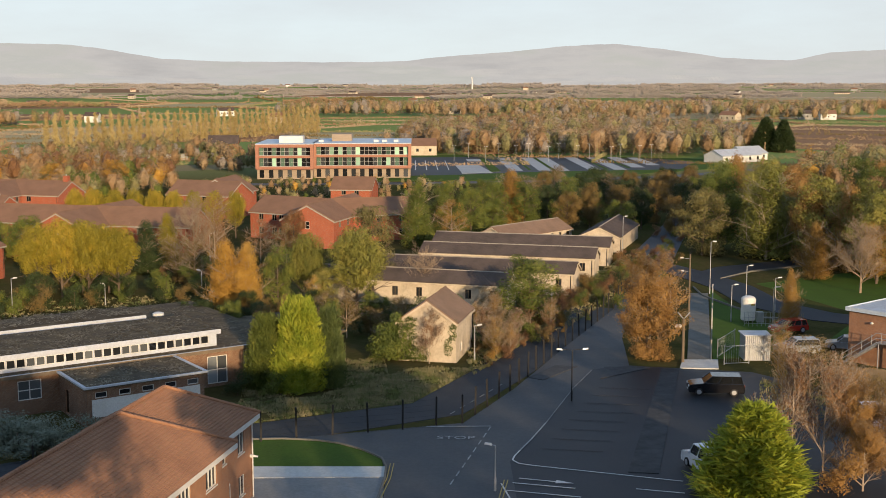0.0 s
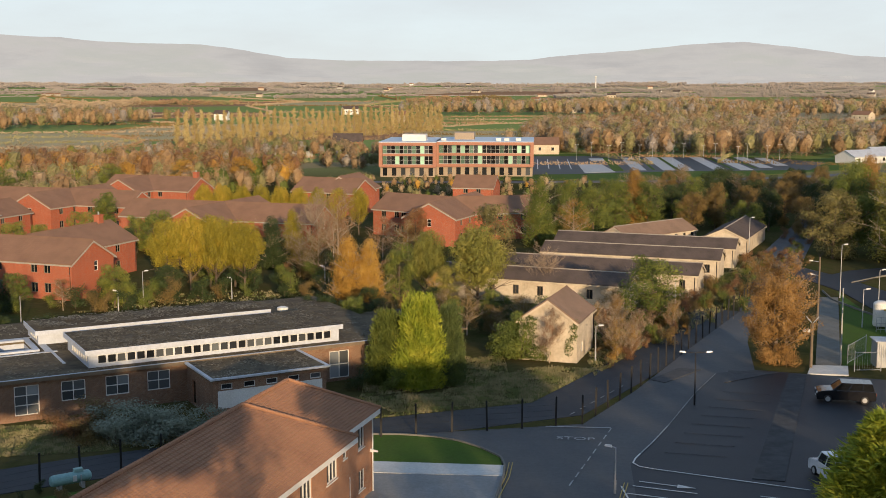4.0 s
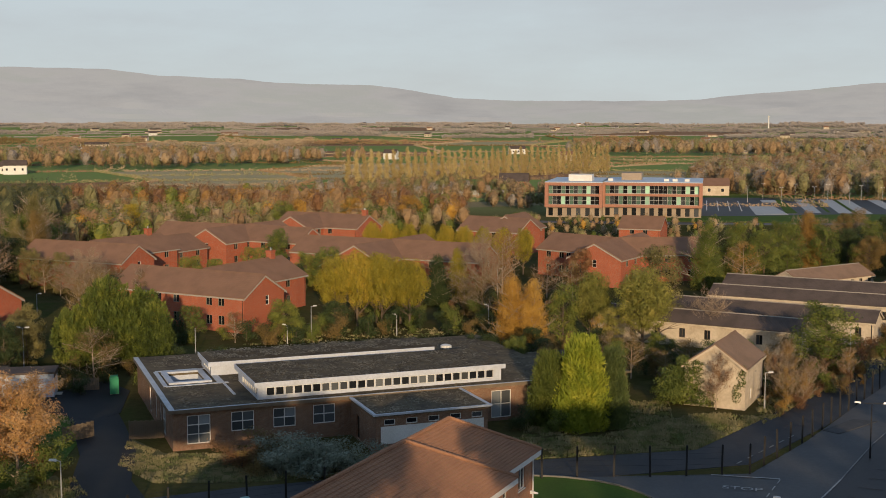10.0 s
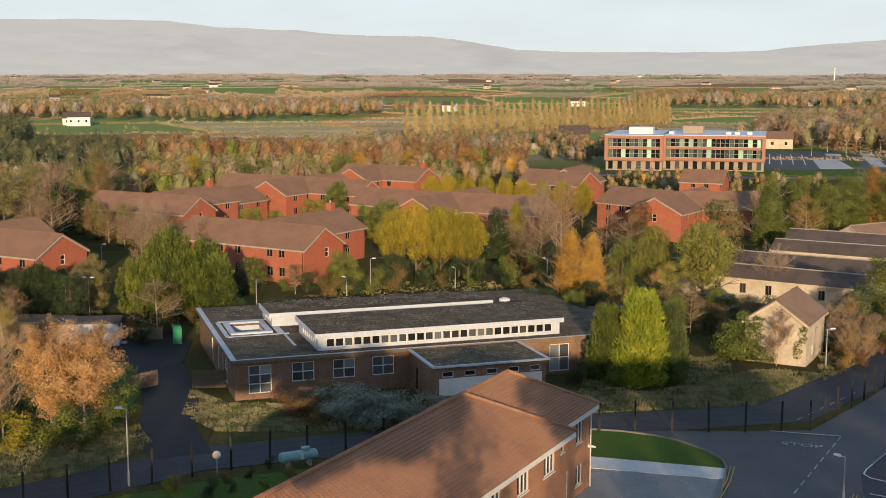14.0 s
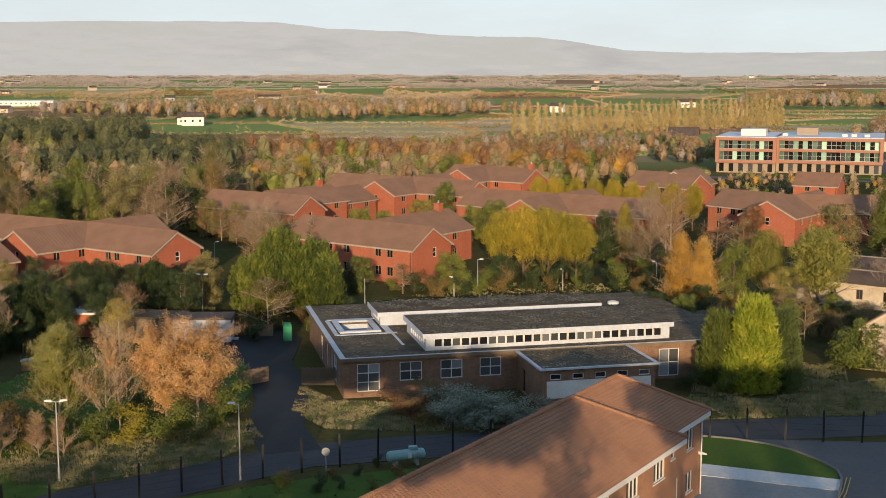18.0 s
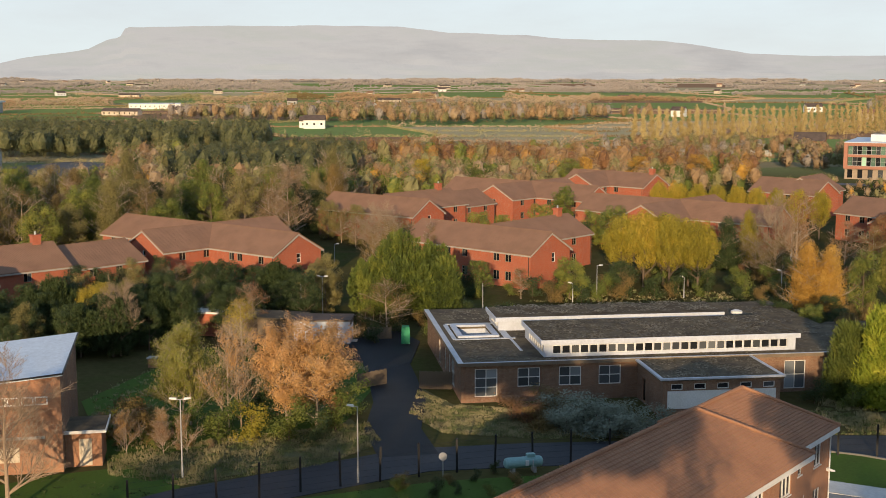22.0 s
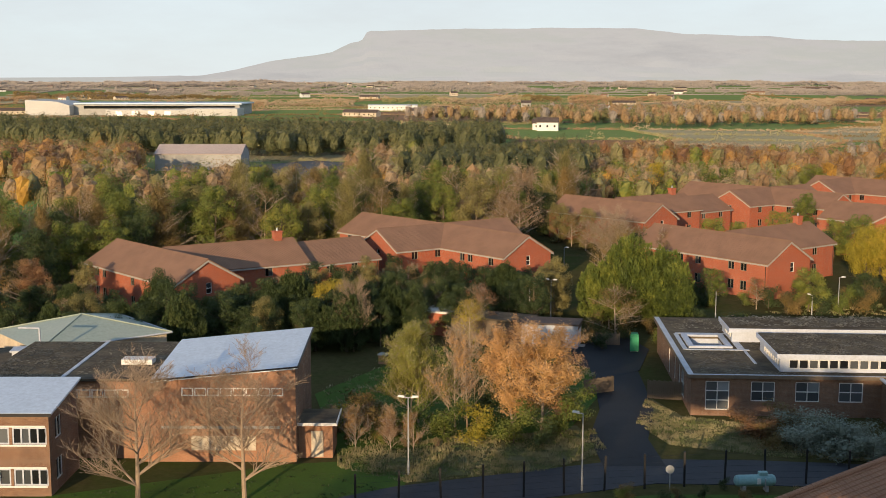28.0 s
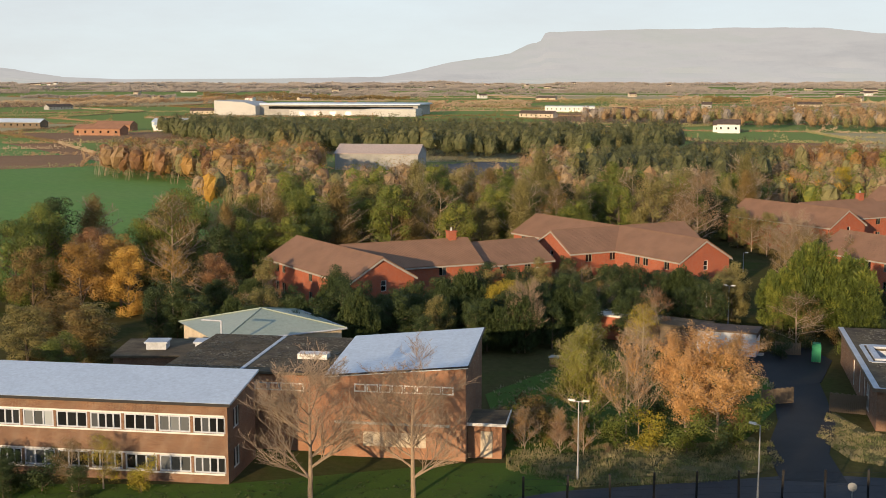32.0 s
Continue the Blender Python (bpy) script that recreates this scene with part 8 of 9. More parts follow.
# ---- vehicles ----
def car(x, y, rot, L, W, H, paint, label, name="car", boxy=0.0, glass_h=0.38):
    """A car with its nose to local -x."""
    t = thing(name, x, y, rot, 0.0 + _laid[0], label, "car")
    s = L / 4.6
    low, belt = 0.28, H * (1 - glass_h)
    prof = [(-2.25, low), (-2.3, 0.55), (-2.22, belt * 0.82), (-1.95, belt * 0.9), (-1.05, belt), (2.18, belt), (2.28, belt * 0.8), (2.3, 0.45), (2.2, low)]
    n = len(prof)
    g = Geo()
    rows = ((-W / 2 + 0.06, 0.97), (-W / 2, 0.95), (-W / 2 + 0.02, 1.0), (W / 2 - 0.02, 1.0), (W / 2, 0.95), (W / 2 - 0.06, 0.97))
    for yy, k in rows:
        g.v += [(px * s, yy, low + (pz - low) * k) for px, pz in prof]
    for r in range(len(rows) - 1):
        for i in range(n):
            j = (i + 1) % n
            g.f.append((r * n + i, r * n + j, (r + 1) * n + j, (r + 1) * n + i))
    g.f += [tuple(range(n - 1, -1, -1)), tuple(range((len(rows) - 1) * n, len(rows) * n))]
    part("body", g, paint, t)
    b0, b1, r0, r1 = -1.05 * s, 2.12 * s, (-0.35 + 0.4 * -boxy) * s, (1.95 + 0.1 * boxy) * s
    w0, w1 = W / 2 - 0.04, W / 2 - 0.16
    cab = part("cabin", Geo().add([(b0, -w0, belt), (b1, -w0, belt), (b1, w0, belt), (b0, w0, belt), (r0, -w1, H - 0.05), (r1, -w1, H - 0.05), (r1, w1, H - 0.05), (r0, w1, H - 0.05)],
                                  [(0, 1, 5, 4), (2, 3, 7, 6), (1, 2, 6, 5), (3, 0, 4, 7)]), GLASS, t, "dark window glass")
    part("roof", Geo().box(r0 - 0.03, r1 + 0.03, -w1 - 0.02, w1 + 0.02, H - 0.06, H), paint, t)
    for k in (0.0, 0.36, 0.72, 1.0):
        xb, xr = b0 + (b1 - b0) * k, r0 + (r1 - r0) * k
        for sg in (-1, 1):
            part("pillar", Geo().tube((xb, sg * (w0 + 0.01), belt), (xr, sg * (w1 + 0.01), H - 0.04), 0.045, 0.04, 6), paint, cab)
    for px in (-1.42 * s, 1.42 * s):
        for sg in (-1, 1):
            wheel = part("wheel", Geo().tube((px, sg * (W / 2 - 0.2), 0.34), (px, sg * (W / 2 + 0.02), 0.34), 0.34, 0.34, 20), BLACK, t, "black tyre")
            part("rim", Geo().tube((px, sg * (W / 2 + 0.02), 0.34), (px, sg * (W / 2 + 0.035), 0.34), 0.22, 0.2, 14), STEEL, wheel)
    for sg in (-1, 1):
        part("headlight", Geo().box(-2.3 * s, -2.1 * s, sg * (W / 2 - 0.28) - 0.18, sg * (W / 2 - 0.28) + 0.18, belt * 0.68, belt * 0.8), WHITE, t)
        part("tail_light", Geo().box(2.24 * s, 2.31 * s, sg * (W / 2 - 0.2) - 0.12, sg * (W / 2 - 0.2) + 0.12, belt * 0.62, belt * 0.85), BRICK_RED, t)
        part("mirror", Geo().box(-0.95 * s, -0.8 * s, sg * (W / 2 + 0.02) - 0.0, sg * (W / 2 + 0.2), belt, belt + 0.14) if sg > 0 else Geo().box(-0.95 * s, -0.8 * s, -(W / 2 + 0.2), -(W / 2 + 0.02), belt, belt + 0.14), paint, t)
    part("number_plate", Geo().box(-2.32 * s, -2.3 * s, -0.26, 0.26, 0.42, 0.53), WHITE, t)
    return t


def paint_mat(name, col):
    m, nt, b = material(name, 0.22)
    b.inputs["Coat Weight"].default_value = 0.6
    nt.links.new(ramp(nt, noise_tex(nt, coords(nt), 3.0, 4), [(0.3, tuple(v * 0.85 for v in col)), (0.7, col)]), b.inputs["Base Color"])
    return m


P_BLACK, P_WHITE, P_SILVER, P_RED = paint_mat("black_car_paint", (0.01, 0.01, 0.012)), paint_mat("white_car_paint", (0.75, 0.76, 0.78)), paint_mat("silver_car_paint", (0.35, 0.37, 0.4)), paint_mat("red_car_paint", (0.4, 0.03, 0.02))
car(24.7, 106.9, -6, 5.0, 1.98, 1.78, P_BLACK, "black four-wheel-drive car with silver wheels on asphalt", boxy=0.05, glass_h=0.36)
car(19.2, 84.6, -75, 4.9, 1.95, 1.95, P_WHITE, "white van half hidden behind a conifer", "van", boxy=0.9)
car(42.6, 125.0, -20, 4.3, 1.8, 1.5, P_SILVER, "silver hatchback parked beside a brick building")
car(39.0, 134.0, 20, 4.2, 1.8, 1.5, P_RED, "small red car parked beyond a tank")
car(34.5, 88.5, 80, 5.2, 2.0, 2.2, P_WHITE, "white van parked by bare birches", "van", boxy=0.9)
car(34.6, 95.0, 80, 4.8, 2.0, 1.9, P_WHITE, "white van parked by bare birches", "van", boxy=0.9)
car(37.0, 123.5, 5, 4.5, 1.9, 1.6, P_SILVER, "silver car parked behind shrubs")


# ---- brick office with outside stairs ----
def stair_office():
    t = thing("brick_office", 41.1, 120.2, -50, 0, "orange-brick flat-roofed building with an outside steel stair", "building")
    walled(t, pose(0, 0, 0), 22, 5.4, BRICK_ORANGE, [(9, 3.8, 1.6, 1.2, 2, 1), (14, 3.8, 1.6, 1.2, 2, 1)])
    walled(t, pose(0, 14, 0, 0, 0, 270), 14, 5.4, BRICK_ORANGE, [])
    walled(t, pose(22, 0, 0, 0, 0, 90), 14, 5.4, BRICK_ORANGE, [])
    part("roof", Geo().box(-0.2, 22.2, -0.2, 14.2, 5.4, 5.55), LEAD, t)
    part("roof_edge", Geo().box(-0.3, 22.3, -0.3, -0.2, 5.25, 5.65).box(-0.3, -0.2, -0.2, 14.3, 5.25, 5.65), PALE_ROOF, t)
    door = part("door", Geo().box(4.4, 5.4, -0.06, 0.02, 2.8, 4.9), WHITE, t, "white upper door")
    part("wall_lamp", Geo().lathe([(0, 0), (0.16, 0.05), (0.16, 0.2), (0, 0.25)], 12, pose(2.6, -0.15, 4.2)), WHITE, t)
    st = thing("outside_stair", 41.1, 120.2, -50, 0, "grey steel outside stair with tube rails", "stair")
    for k in range(14):
        part("tread", Geo().box(0.2 + 0.27 * k, 0.5 + 0.27 * k, -1.5, -0.4, 0.17 + 0.19 * k, 0.21 + 0.19 * k), STEEL, st)
    part("landing", Geo().box(3.9, 8.0, -1.6, -0.3, 2.72, 2.8), STEEL, st)
    for y in (-1.52, -0.38):
        part("stringer", Geo().add([(0.1, y - 0.03, 0), (0.4, y - 0.03, 0), (4.0, y - 0.03, 2.6), (4.0, y - 0.03, 2.85), (0.1, y + 0.03, 0), (0.4, y + 0.03, 0), (4.0, y + 0.03, 2.6), (4.0, y + 0.03, 2.85)], [(0, 1, 2, 3), (7, 6, 5, 4), (3, 2, 6, 7), (0, 3, 7, 4), (1, 5, 6, 2)]), STEEL, st)
    for z in (0.5, 1.0):
        part("handrail", Geo().tube((0.2, -1.52, z), (4.0, -1.52, 2.75 + z), 0.03, 0.03, 6).tube((4.0, -1.52, 2.75 + z), (8.0, -1.52, 2.75 + z), 0.03, 0.03, 6), STEEL, st)
    for k in range(8):
        x = 0.3 + 1.05 * k
        z = min(2.75, 0.1 + 0.7 * x)
        part("baluster", Geo().tube((x, -1.52, z), (x, -1.52, z + 1.05), 0.025, 0.025, 6), STEEL, st)
    for x in (4.2, 7.8):
        part("column", Geo().tube((x, -1.5, 0), (x, -1.5, 2.75), 0.06, 0.06, 8), STEEL, st)


stair_office()


# ---- empty car park beside the office ----
def far_car_park():
    BAYS = worn("pale_bay_paving", (0.46, 0.47, 0.47), (0.36, 0.37, 0.37), 0.8, 0.1, 1.0, bumpy=0.1)
    flat("far_lawn", [(-20, 348), (30, 350), (92, 400), (98, 450), (20, 480), (-20, 470)], 0.03, LAWN, "mown green strips round a car park")
    flat("far_car_park", [(-16, 366), (6, 372), (30, 384), (78, 396), (90, 432), (80, 452), (20, 464), (-16, 458)], 0.03, ASPHALT_NEW, "dark asphalt car park with rows of pale bays")
    road_strip("far_road", [(-60, 336), (-8, 340), (30, 348), (70, 366), (100, 392), (150, 402), (240, 396)], 6.0, 0.03, ASPHALT, "asphalt road round a far car park")
    for x, y, ln in ((23.0, 421, 65), (32.3, 423, 68), (38.0, 423, 68), (48.7, 426, 69), (57.1, 427, 67), (64.9, 432.5, 56), (71.9, 436.5, 42)):
        flat("parking_bays", [(x - 2.1 + 0.02 * ln / 2, y - ln / 2), (x + 2.1 + 0.02 * ln / 2, y - ln / 2), (x + 2.1 - 0.02 * ln / 2, y + ln / 2), (x - 2.1 - 0.02 * ln / 2, y + ln / 2)], 0.03, BAYS, "long row of pale paved parking bays")
    for x, y, ln in ((27.6, 422, 60), (35.2, 423, 66), (53.0, 427, 66), (61.2, 430, 58)):
        flat("grass_strip", [(x - 0.5 + 0.02 * ln / 2, y - ln / 2), (x + 0.5 + 0.02 * ln / 2, y - ln / 2), (x + 0.5 - 0.02 * ln / 2, y + ln / 2), (x - 0.5 - 0.02 * ln / 2, y + ln / 2)], 0.03, LAWN, "grass strip between parking bays")
    flat("parking_bays", [(6.0, 376), (15.6, 380), (12.2, 416), (4.2, 416)], 0.03, BAYS, "wide pale paved parking bays")
    flat("parking_bays", [(9.0, 436), (16.5, 436), (16.0, 448), (8.4, 448)], 0.03, BAYS, "small block of pale paved bays")
    flat("grass_strip", [(15.0, 384), (18.6, 386), (15.8, 452), (13.6, 452)], 0.03, LAWN, "grass strip beside parking bays")
    for k in range(4):
        x = -9.0 + 3.6 * k
        flat("lane_line", [(x, 392), (x + 0.25, 392), (x - 1.0, 440), (x - 1.25, 440)], 0.03, PAINT, "white line between parking bays")


far_car_park()


# ---- far buildings ----
def far_house(x, y, rot, L, W, eave, ridge, wall, roof, label, name="farmhouse", cat="house"):
    t = thing(name, x, y, rot, gz(x, y), label, cat)
    w = part("wall", Geo().box(-L / 2, L / 2, -W / 2, W / 2, 0, eave).add([(-L / 2, -W / 2, eave), (-L / 2, W / 2, eave), (-L / 2, 0, ridge), (L / 2, -W / 2, eave), (L / 2, W / 2, eave), (L / 2, 0, ridge)], [(2, 1, 0), (3, 4, 5)]), wall, t)
    for s in (-1, 1):
        q = [(-L / 2 - 0.3, s * (W / 2 + 0.3), eave - 0.1), (L / 2 + 0.3, s * (W / 2 + 0.3), eave - 0.1), (L / 2 + 0.3, 0, ridge + 0.1), (-L / 2 - 0.3, 0, ridge + 0.1)]
        part("roof", Geo().slab(q if s < 0 else q[::-1], 0.15), roof, t)
    for k in range(0 if cat == "barn" else max(2, int(L / 4))):
        part("window", pane_mesh(1.0, 1.2, GLASS), None, w, m=pose(-L / 2 + L * (k + 0.5) / max(2, int(L / 4)), -W / 2 - 0.01, eave * 0.55))
    return t


far_house(-300.0, 259.0, deg(22, 17), 27, 16, 5.4, 7.9, CONCRETE, worn("pale_sheet_roof", (0.55, 0.43, 0.36), (0.42, 0.34, 0.29), 0.7, 0.1, 2.0), "large grey barn with a pale sheet roof", "barn", "barn")
flat("barn_yard", [(-296, 262), (-262, 228), (-242, 246), (-276, 306), (-300, 310)], 0.03, ASPHALT, "grey tarmac yard beside a barn")
far_house(-745, 877, deg(37, 28), 46, 12, 5.0, 5.6, WHITE, PALE_ROOF, "long low white farm shed", "farm_shed", "shed")
far_house(-376, 577, 30, 12, 8, 5.0, 7.5, WHITE, SLATE, "white farmhouse among trees")
far_house(-386, 585, 30, 9, 7, 4.0, 6.5, WHITE, SLATE, "white cottage beside a farmhouse")
far_house(-417, 806, 20, 20, 9, 3.0, 5.0, PALE_ROOF, PALE_ROOF, "low pale farm shed at a field edge", "farm_shed", "shed")
far_house(104.0, 434, deg(22, 15), 20, 9, 2.6, 4.6, WHITE, LEAD, "white bungalow with a grey roof by a road", "bungalow")
far_house(112.0, 446, deg(22, 15), 12, 9, 2.6, 5.0, WHITE, LEAD, "white bungalow with a grey roof by a road", "bungalow")
far_house(-91, 503, 5, 12, 9, 3.4, 6.6, BRICK_ORANGE, SLATE, "brick house with a blue slate roof and chimney", "house")
far_house(18, 488, 5, 20, 10, 3.0, 6.0, BRICK_ORANGE, TILE_BROWN, "brick bungalow behind the car park", "bungalow")
far_house(-8, 478, 5, 10, 12, 4.0, 6.5, RENDER_W, TILE_BROWN, "cream store with a brown roof behind the office", "store", "shed")
t = thing("boundary_wall", -101.5, 443.4, deg(13.4, 6.6), 0, "long pale concrete boundary wall", "wall")
part("panel", Geo().box(-8, 8, -0.15, 0.15, 0, 2.2), CONCRETE, t)
part("coping", Geo().box(-8.1, 8.1, -0.2, 0.2, 2.2, 2.3), CONCRETE, t)


def factory():
    t = thing("factory", -874.9, 569.8, deg(131.8, 99.9), 0, "long pale factory with a white curved end and grey roofs", "factory")
    part("end_block", Geo().add([(0, 0, 0), (36, 0, 0), (36, 0, 8), (26, 0, 11), (0, 0, 12.3), (0, 50, 0), (36, 50, 0), (36, 50, 8), (26, 50, 11), (0, 50, 12.3)], [(0, 1, 2, 3, 4), (9, 8, 7, 6, 5), (0, 4, 9, 5), (1, 6, 7, 2), (4, 3, 8, 9), (3, 2, 7, 8)]), CLADDING, t)
    body = part("body", Geo().box(36.2, 172, 12, 70, 0, 8.2), CONCRETE, t)
    part("roof", Geo().box(36.2, 174, 10, 72, 8.6, 9.8), PALE_ROOF, t)
    part("window_band", Geo().box(44, 168, 11.8, 11.98, 5.2, 7.4), GLASS, body)
    part("front_shed", Geo().box(70, 134, -16, 8, 0, 5.0), CLADDING, t)
    part("front_shed", Geo().box(134.5, 176, -20, 10, 0, 6.0), CLADDING, t)
    for k in range(4):
        part("door", Geo().box(78 + 13 * k, 83 + 13 * k, -16.1, -15.98, 0, 3.8), STEEL, body)


factory()
_rng = random.Random(4)
for k in range(120):
    a, r = radians(_rng.uniform(-22, 68)), 850 + 3300 * _rng.random() ** 1.1
    L = _rng.choice([10, 12, 14, 18, 30])
    far_house(-math.sin(a) * r, math.cos(a) * r, _rng.uniform(-40, 40) - math.degrees(a) * 0 + math.degrees(a), L, 8, 3.2 if L > 14 else 4.8, 5.4 if L > 14 else 7.4, RENDER_W if _rng.random() < 0.6 else (WHITE if _rng.random() < 0.5 else CONCRETE), SLATE if _rng.random() < 0.7 else TILE_BROWN, "small white farmhouse out on the plain")
for x, y, L, lb in ((-590, 314, 26, "long brick barn with a red roof by an airfield"), (-640, 350, 22, "long brick barn with a red roof by an airfield"), (-614, 372, 20, "white shed with a round roof"), (-660, 400, 24, "white shed with a round roof"), (-720, 330, 30, "dark timber shed beside fields")):
    far_house(x, y, 35, L, 10, 3.5, 5.5, BRICK_ORANGE if "brick" in lb else (WHITE if "white" in lb else WOOD), TILE_RED if "red" in lb else PALE_ROOF, lb, "farm_shed", "shed")
t = thing("turbine_tower", 62, 2600, 0, gz(62, 2600), "slender white mast on the plain", "mast")
part("tower", Geo().tube((0, 0, 0), (0, 0, 30), 1.8, 1.0, 12), WHITE, t)
part("nacelle", Geo().box(-1.5, 1.5, -3, 3, 30, 32.5), WHITE, t)

# ---- grass, moss, ivy and litter ----
def grass(name, poly, per_m2, h, mat, seed, label, w=0.014):
    """Tufts of upright blades over an area."""
    rng = np.random.default_rng(seed)
    P = np.array(poly)
    lo, hi = P.min(0), P.max(0)
    n = int(per_m2 * np.prod(hi - lo))
    # blades stand in tufts
    q = rng.random((max(1, n // 9), 2)) * (hi - lo) + lo
    c = q[rng.integers(0, len(q), n)] + rng.normal(0, 0.11, (n, 2))
    c = np.array([p for p in c if inside(p, poly)])
    n = len(c)
    if not n:
        return
    tuft = np.array([noise.noise((x * 0.55, y * 0.55, seed)) for x, y in c]) + rng.normal(0, 0.12, n)
    c = c[tuft > -0.08]
    n = len(c)
    patch = 0.5 + 0.5 * np.sin(c[:, 0] * 0.9 + np.cos(c[:, 1] * 0.7) * 2) * np.cos(c[:, 1] * 0.8)
    hh = h * rng.uniform(0.5, 1.2, n) * (0.45 + 0.75 * patch)
    a = rng.random(n) * 2 * math.pi
    dx, dy = np.cos(a) * w * 2.0, np.sin(a) * w * 2.0
    lx, ly = rng.normal(0, 0.3, n) * hh, rng.normal(0, 0.3, n) * hh
    z0 = np.full(n, 0.0)
    V = np.stack([np.stack([c[:, 0] - dx, c[:, 1] - dy, z0], 1), np.stack([c[:, 0] + dx, c[:, 1] + dy, z0], 1),
                  np.stack([c[:, 0] + dx * 0.5 + lx, c[:, 1] + dy * 0.5 + ly, hh], 1), np.stack([c[:, 0] - dx * 0.5 + lx, c[:, 1] - dy * 0.5 + ly, hh], 1)], 1)
    tagged(part(name, quads(name, V, mat), None), label, "grass", kind="stuff")


for i, (poly, d, h) in enumerate(([[(-20, 95.2), (-16, 97.4), (-9.3, 100.8), (-2.8, 103.8), (3.4, 117), (-3, 117), (-11, 106.4), (-19, 103.4)], 80, 0.4], [[(-18, 104), (-5, 112), (-6, 121), (-20, 122)], 40, 0.35], [[(3, 114), (9.4, 130), (15, 146), (11, 146), (4, 128), (2.4, 120)], 40, 0.5],
                                  [[(-46.4, 92), (-51.6, 95), (-48.4, 87.4), (-43.4, 83.9), (-36, 86), (-28, 90.4), (-22, 93), (-20, 98)], 75, 0.28], [[(-63, 67), (-60, 63.8), (-54.0, 64.4), (-47.6, 72.6), (-46.4, 79.4), (-50, 83.5), (-58, 75)], 75, 0.34],
                                  [[(-63, 68), (-53, 83), (-58, 98), (-68, 108), (-80, 100), (-77, 80)], 7, 0.4], [[(-60, 140), (-30, 148), (-24, 160), (-50, 156)], 7, 0.4], [[(-40, 126), (-14, 126), (-22, 142), (-40, 140)], 7, 0.4], [[(3, 122), (14, 136), (24, 160), (36, 196), (30, 196), (10, 146), (-4, 142), (-4, 130)], 16, 0.5], [[(27, 100), (40, 97), (40, 106), (30, 112)], 12, 0.6])):
    grass("rough_grass", poly, d * 2.0, h * 0.7, GRASS_DRY, 100 + i, "long dry tussock grass")
    grass("rough_grass", poly, d * 2.0, h * 0.5, GRASS_GREEN, 130 + i, "green grass among dry tussocks")
for i, (poly, d) in enumerate(([[(-15, 86), (-4.6, 86), (-6.4, 89.6), (-10, 91.8), (-15, 92)], 40], [[(-46, 65.2), (-38.5, 74), (-33.5, 77.5), (-25, 82), (-24, 74), (-32, 62)], 14], [[(-86, 32), (-71, 47), (-63.5, 61.5), (-59, 63), (-54, 62), (-59, 51), (-74, 32)], 22])):
    grass("lawn_grass", poly, d, 0.09, LEAF_DARK, 160 + i, "short mown grass", 0.025)
# low brambles behind the fence
wood([(-42, 71), (-36, 76.5), (-29, 79), (-28, 75), (-37, 67)], 2.2, 31, [("bush", LEAF_GREEN), ("bush", LEAF_BROWN), ("bush", LEAF_DARK)], 0.3, 0.5, "low bramble on a grass bank")


MOSS = leaf_mat("roof_moss_and_litter", [(0.0, (0.05, 0.045, 0.03)), (0.4, (0.16, 0.13, 0.08)), (0.8, (0.3, 0.25, 0.17)), (1.0, (0.22, 0.22, 0.09))])


def moss(x0, x1, y0, y1, z, n, seed, parent_m, label):
    """Leaf litter and moss cushions that lie on a flat roof."""
    rng = np.random.default_rng(seed)
    c = np.stack([rng.uniform(x0, x1, n), rng.uniform(y0, y1, n), np.full(n, z + 0.03)], 1)
    k = np.sin(c[:, 0] * 1.3 + seed) * np.cos(c[:, 1] * 1.1) + rng.normal(0, 0.5, n) > -0.2
    V = leaves_at(c[k], 0.15, rng, up=5.0)
    V[:, :, 2] = np.maximum(V[:, :, 2], z + 0.006)
    ob = part("roof_moss", quads("roof_moss", V, MOSS), None)
    ob.matrix_basis = parent_m
    tagged(ob, label, "moss", kind="stuff")


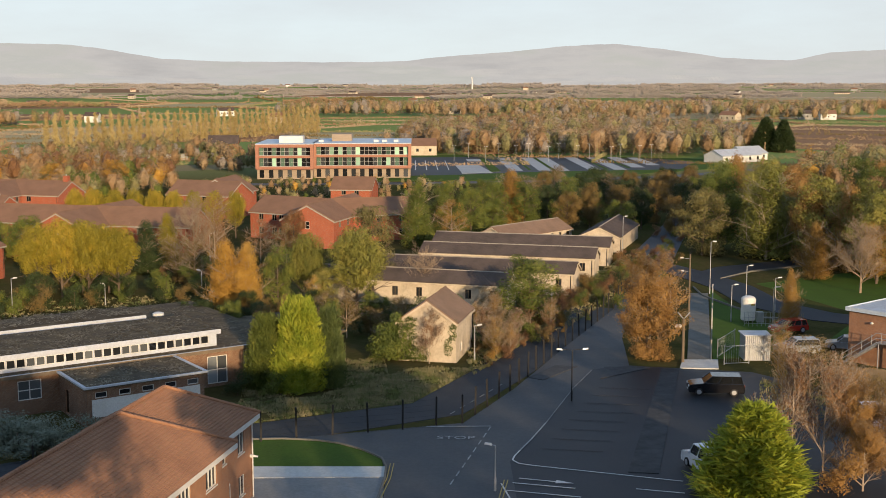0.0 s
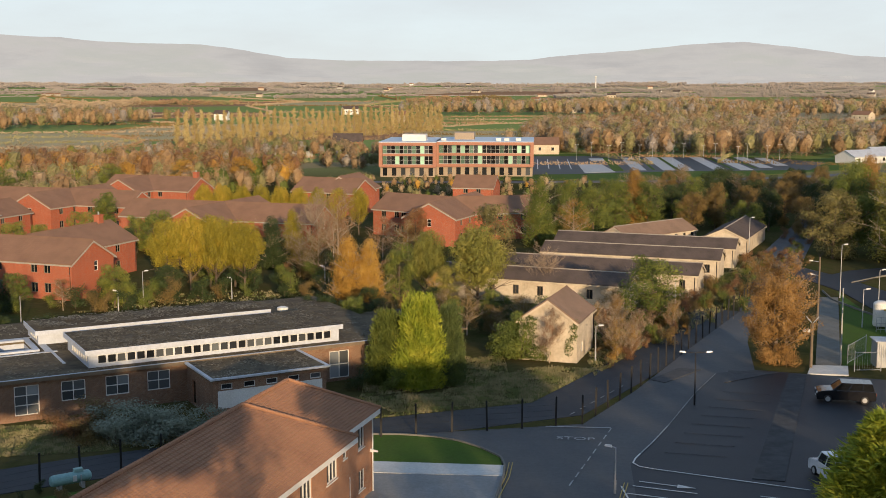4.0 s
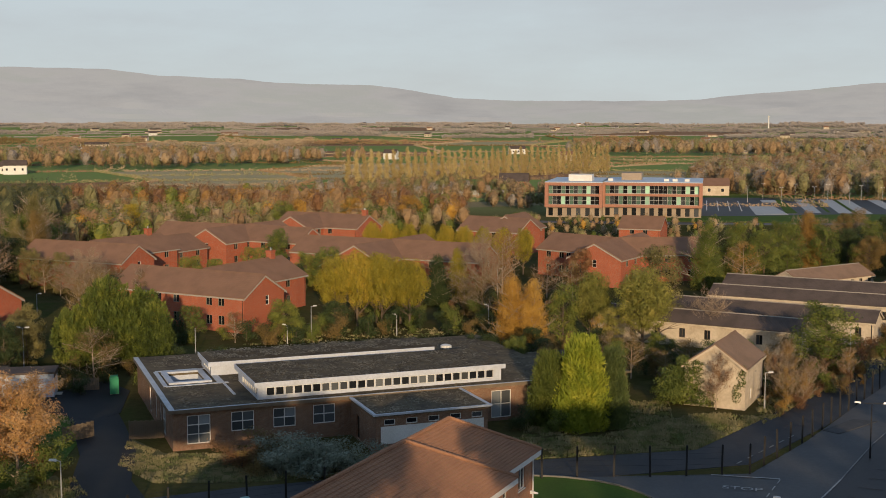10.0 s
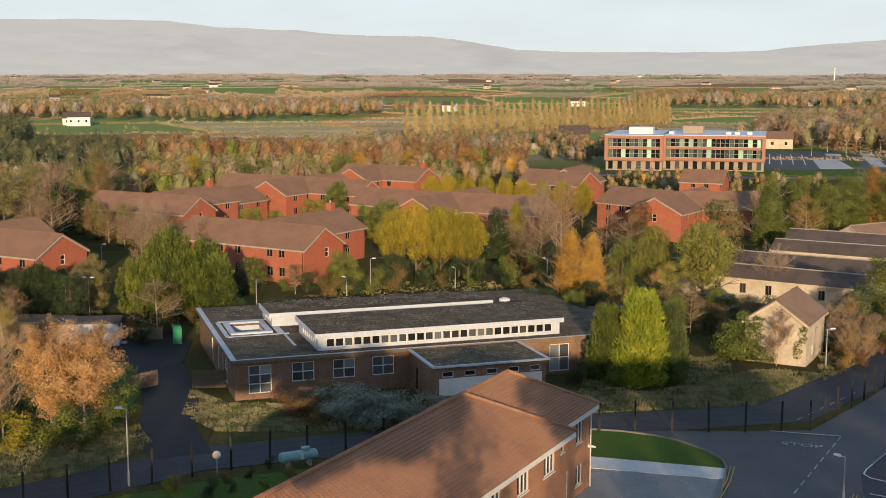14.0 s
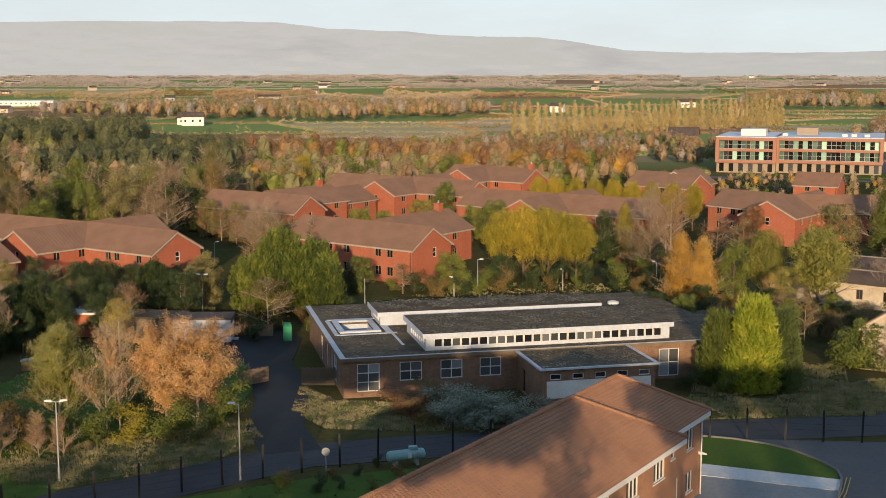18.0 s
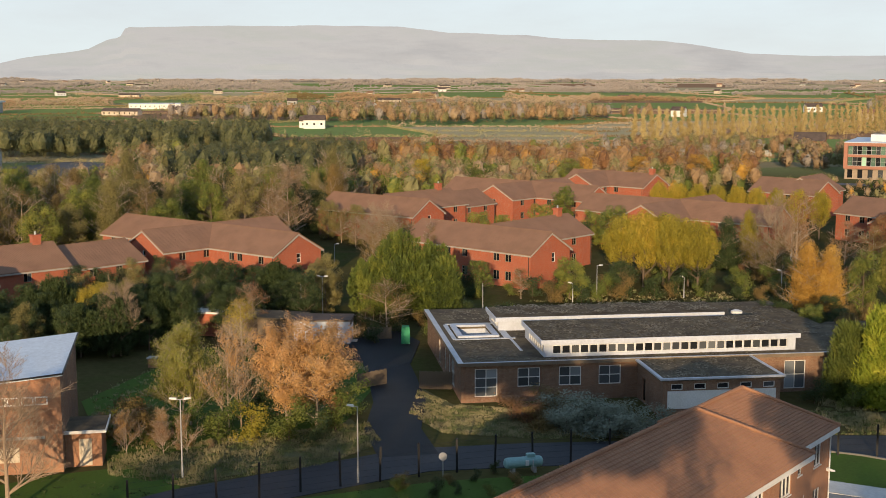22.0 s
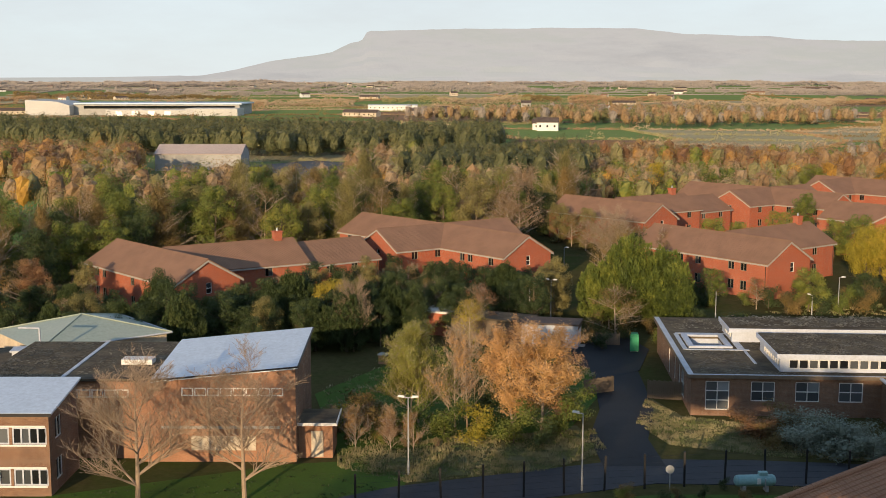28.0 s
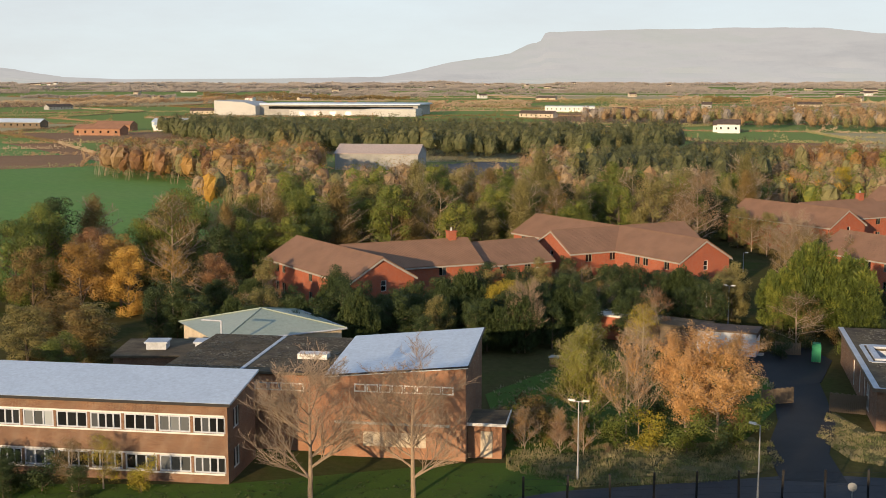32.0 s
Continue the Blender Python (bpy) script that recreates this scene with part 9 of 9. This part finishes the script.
_sm = pose(-46.1, 92.7, 0, 0, 0, deg(28.8, 19.9))
for x0, x1, y0, y1, z, n in ((0.4, 37.5, 0.2, 1.0, 3.6, 250), (1.0, 5.4, 0.4, 9.0, 3.6, 350), (31.6, 37.6, 1.5, 23.5, 3.6, 900), (7.6, 31.0, 1.2, 9.6, 5.16, 2600), (5.8, 28.0, 13.0, 18.0, 5.16, 1200), (7.0, 30.0, 10.0, 12.7, 3.6, 700), (16, 25.8, -7, 0.6, 3.5, 800), (1, 30, 18.6, 24, 3.6, 900), (38.4, 45, 2, 14, 3.3, 700)):
    moss(x0, x1, y0, y1, z, int(n * 2.2), int(x0 * 10 + y0), _sm, "moss and leaf litter on a flat felt roof")
_hm = pose(-63.4, 63.0, 0, 0, 0, deg(0.79, 0.61))
moss(-23.6, -17.9, 1.0, 13.0, 6.2, 2600, 77, _hm, "moss and leaf litter on a flat felt roof")
moss(-16.8, -10.6, 1.0, 13.0, 6.2, 900, 78, _hm, "moss and leaf litter on a flat felt roof")


def ivy():
    m = pose(-0.7, 124.0, 0, 0, 0, deg(1.76, 7.8))
    t = new("ivy")
    t.matrix_basis = m
    tagged(t, "thick green ivy over a cottage gable and corner", "ivy")
    bl = [(-4.4, 4.6, 1.2, 1.5, 1.6, 1.5), (-4.2, 4.3, 2.7, 1.2, 1.3, 1.3), (-4.5, 1.2, 0.8, 0.7, 1.6, 1.0), (-4.3, 2.6, 1.2, 1.0, 1.3, 1.3), (-4.2, 2.2, 2.6, 0.8, 1.2, 1.2), (-4.2, 2.0, 3.9, 0.5, 1.0, 0.9), (-4.4, 3.6, 1.4, 1.4, 1.4, 1.4), (-3.4, 3.4, 3.0, 1.3, 0.9, 1.3), (-2.0, 3.5, 3.2, 1.5, 0.8, 1.4), (-0.5, 3.4, 2.6, 1.5, 0.8, 1.6), (-4.0, 3.2, 4.4, 0.9, 0.7, 0.6)]
    part("leaves", quads("leaves", crown_blobs(bl, 60, 0.11, 5, 0.5), LEAF_GREEN), None, t)
    part("corner_leaves", quads("corner_leaves", crown_blobs([(-4.15, -2.6, 3.0, 0.16, 0.5, 1.2), (-4.15, -2.2, 1.6, 0.16, 0.5, 1.0), (-4.12, -2.9, 4.0, 0.14, 0.3, 0.5)], 80, 0.09, 6, 0.5), LEAF_GREEN), None, t)


ivy()
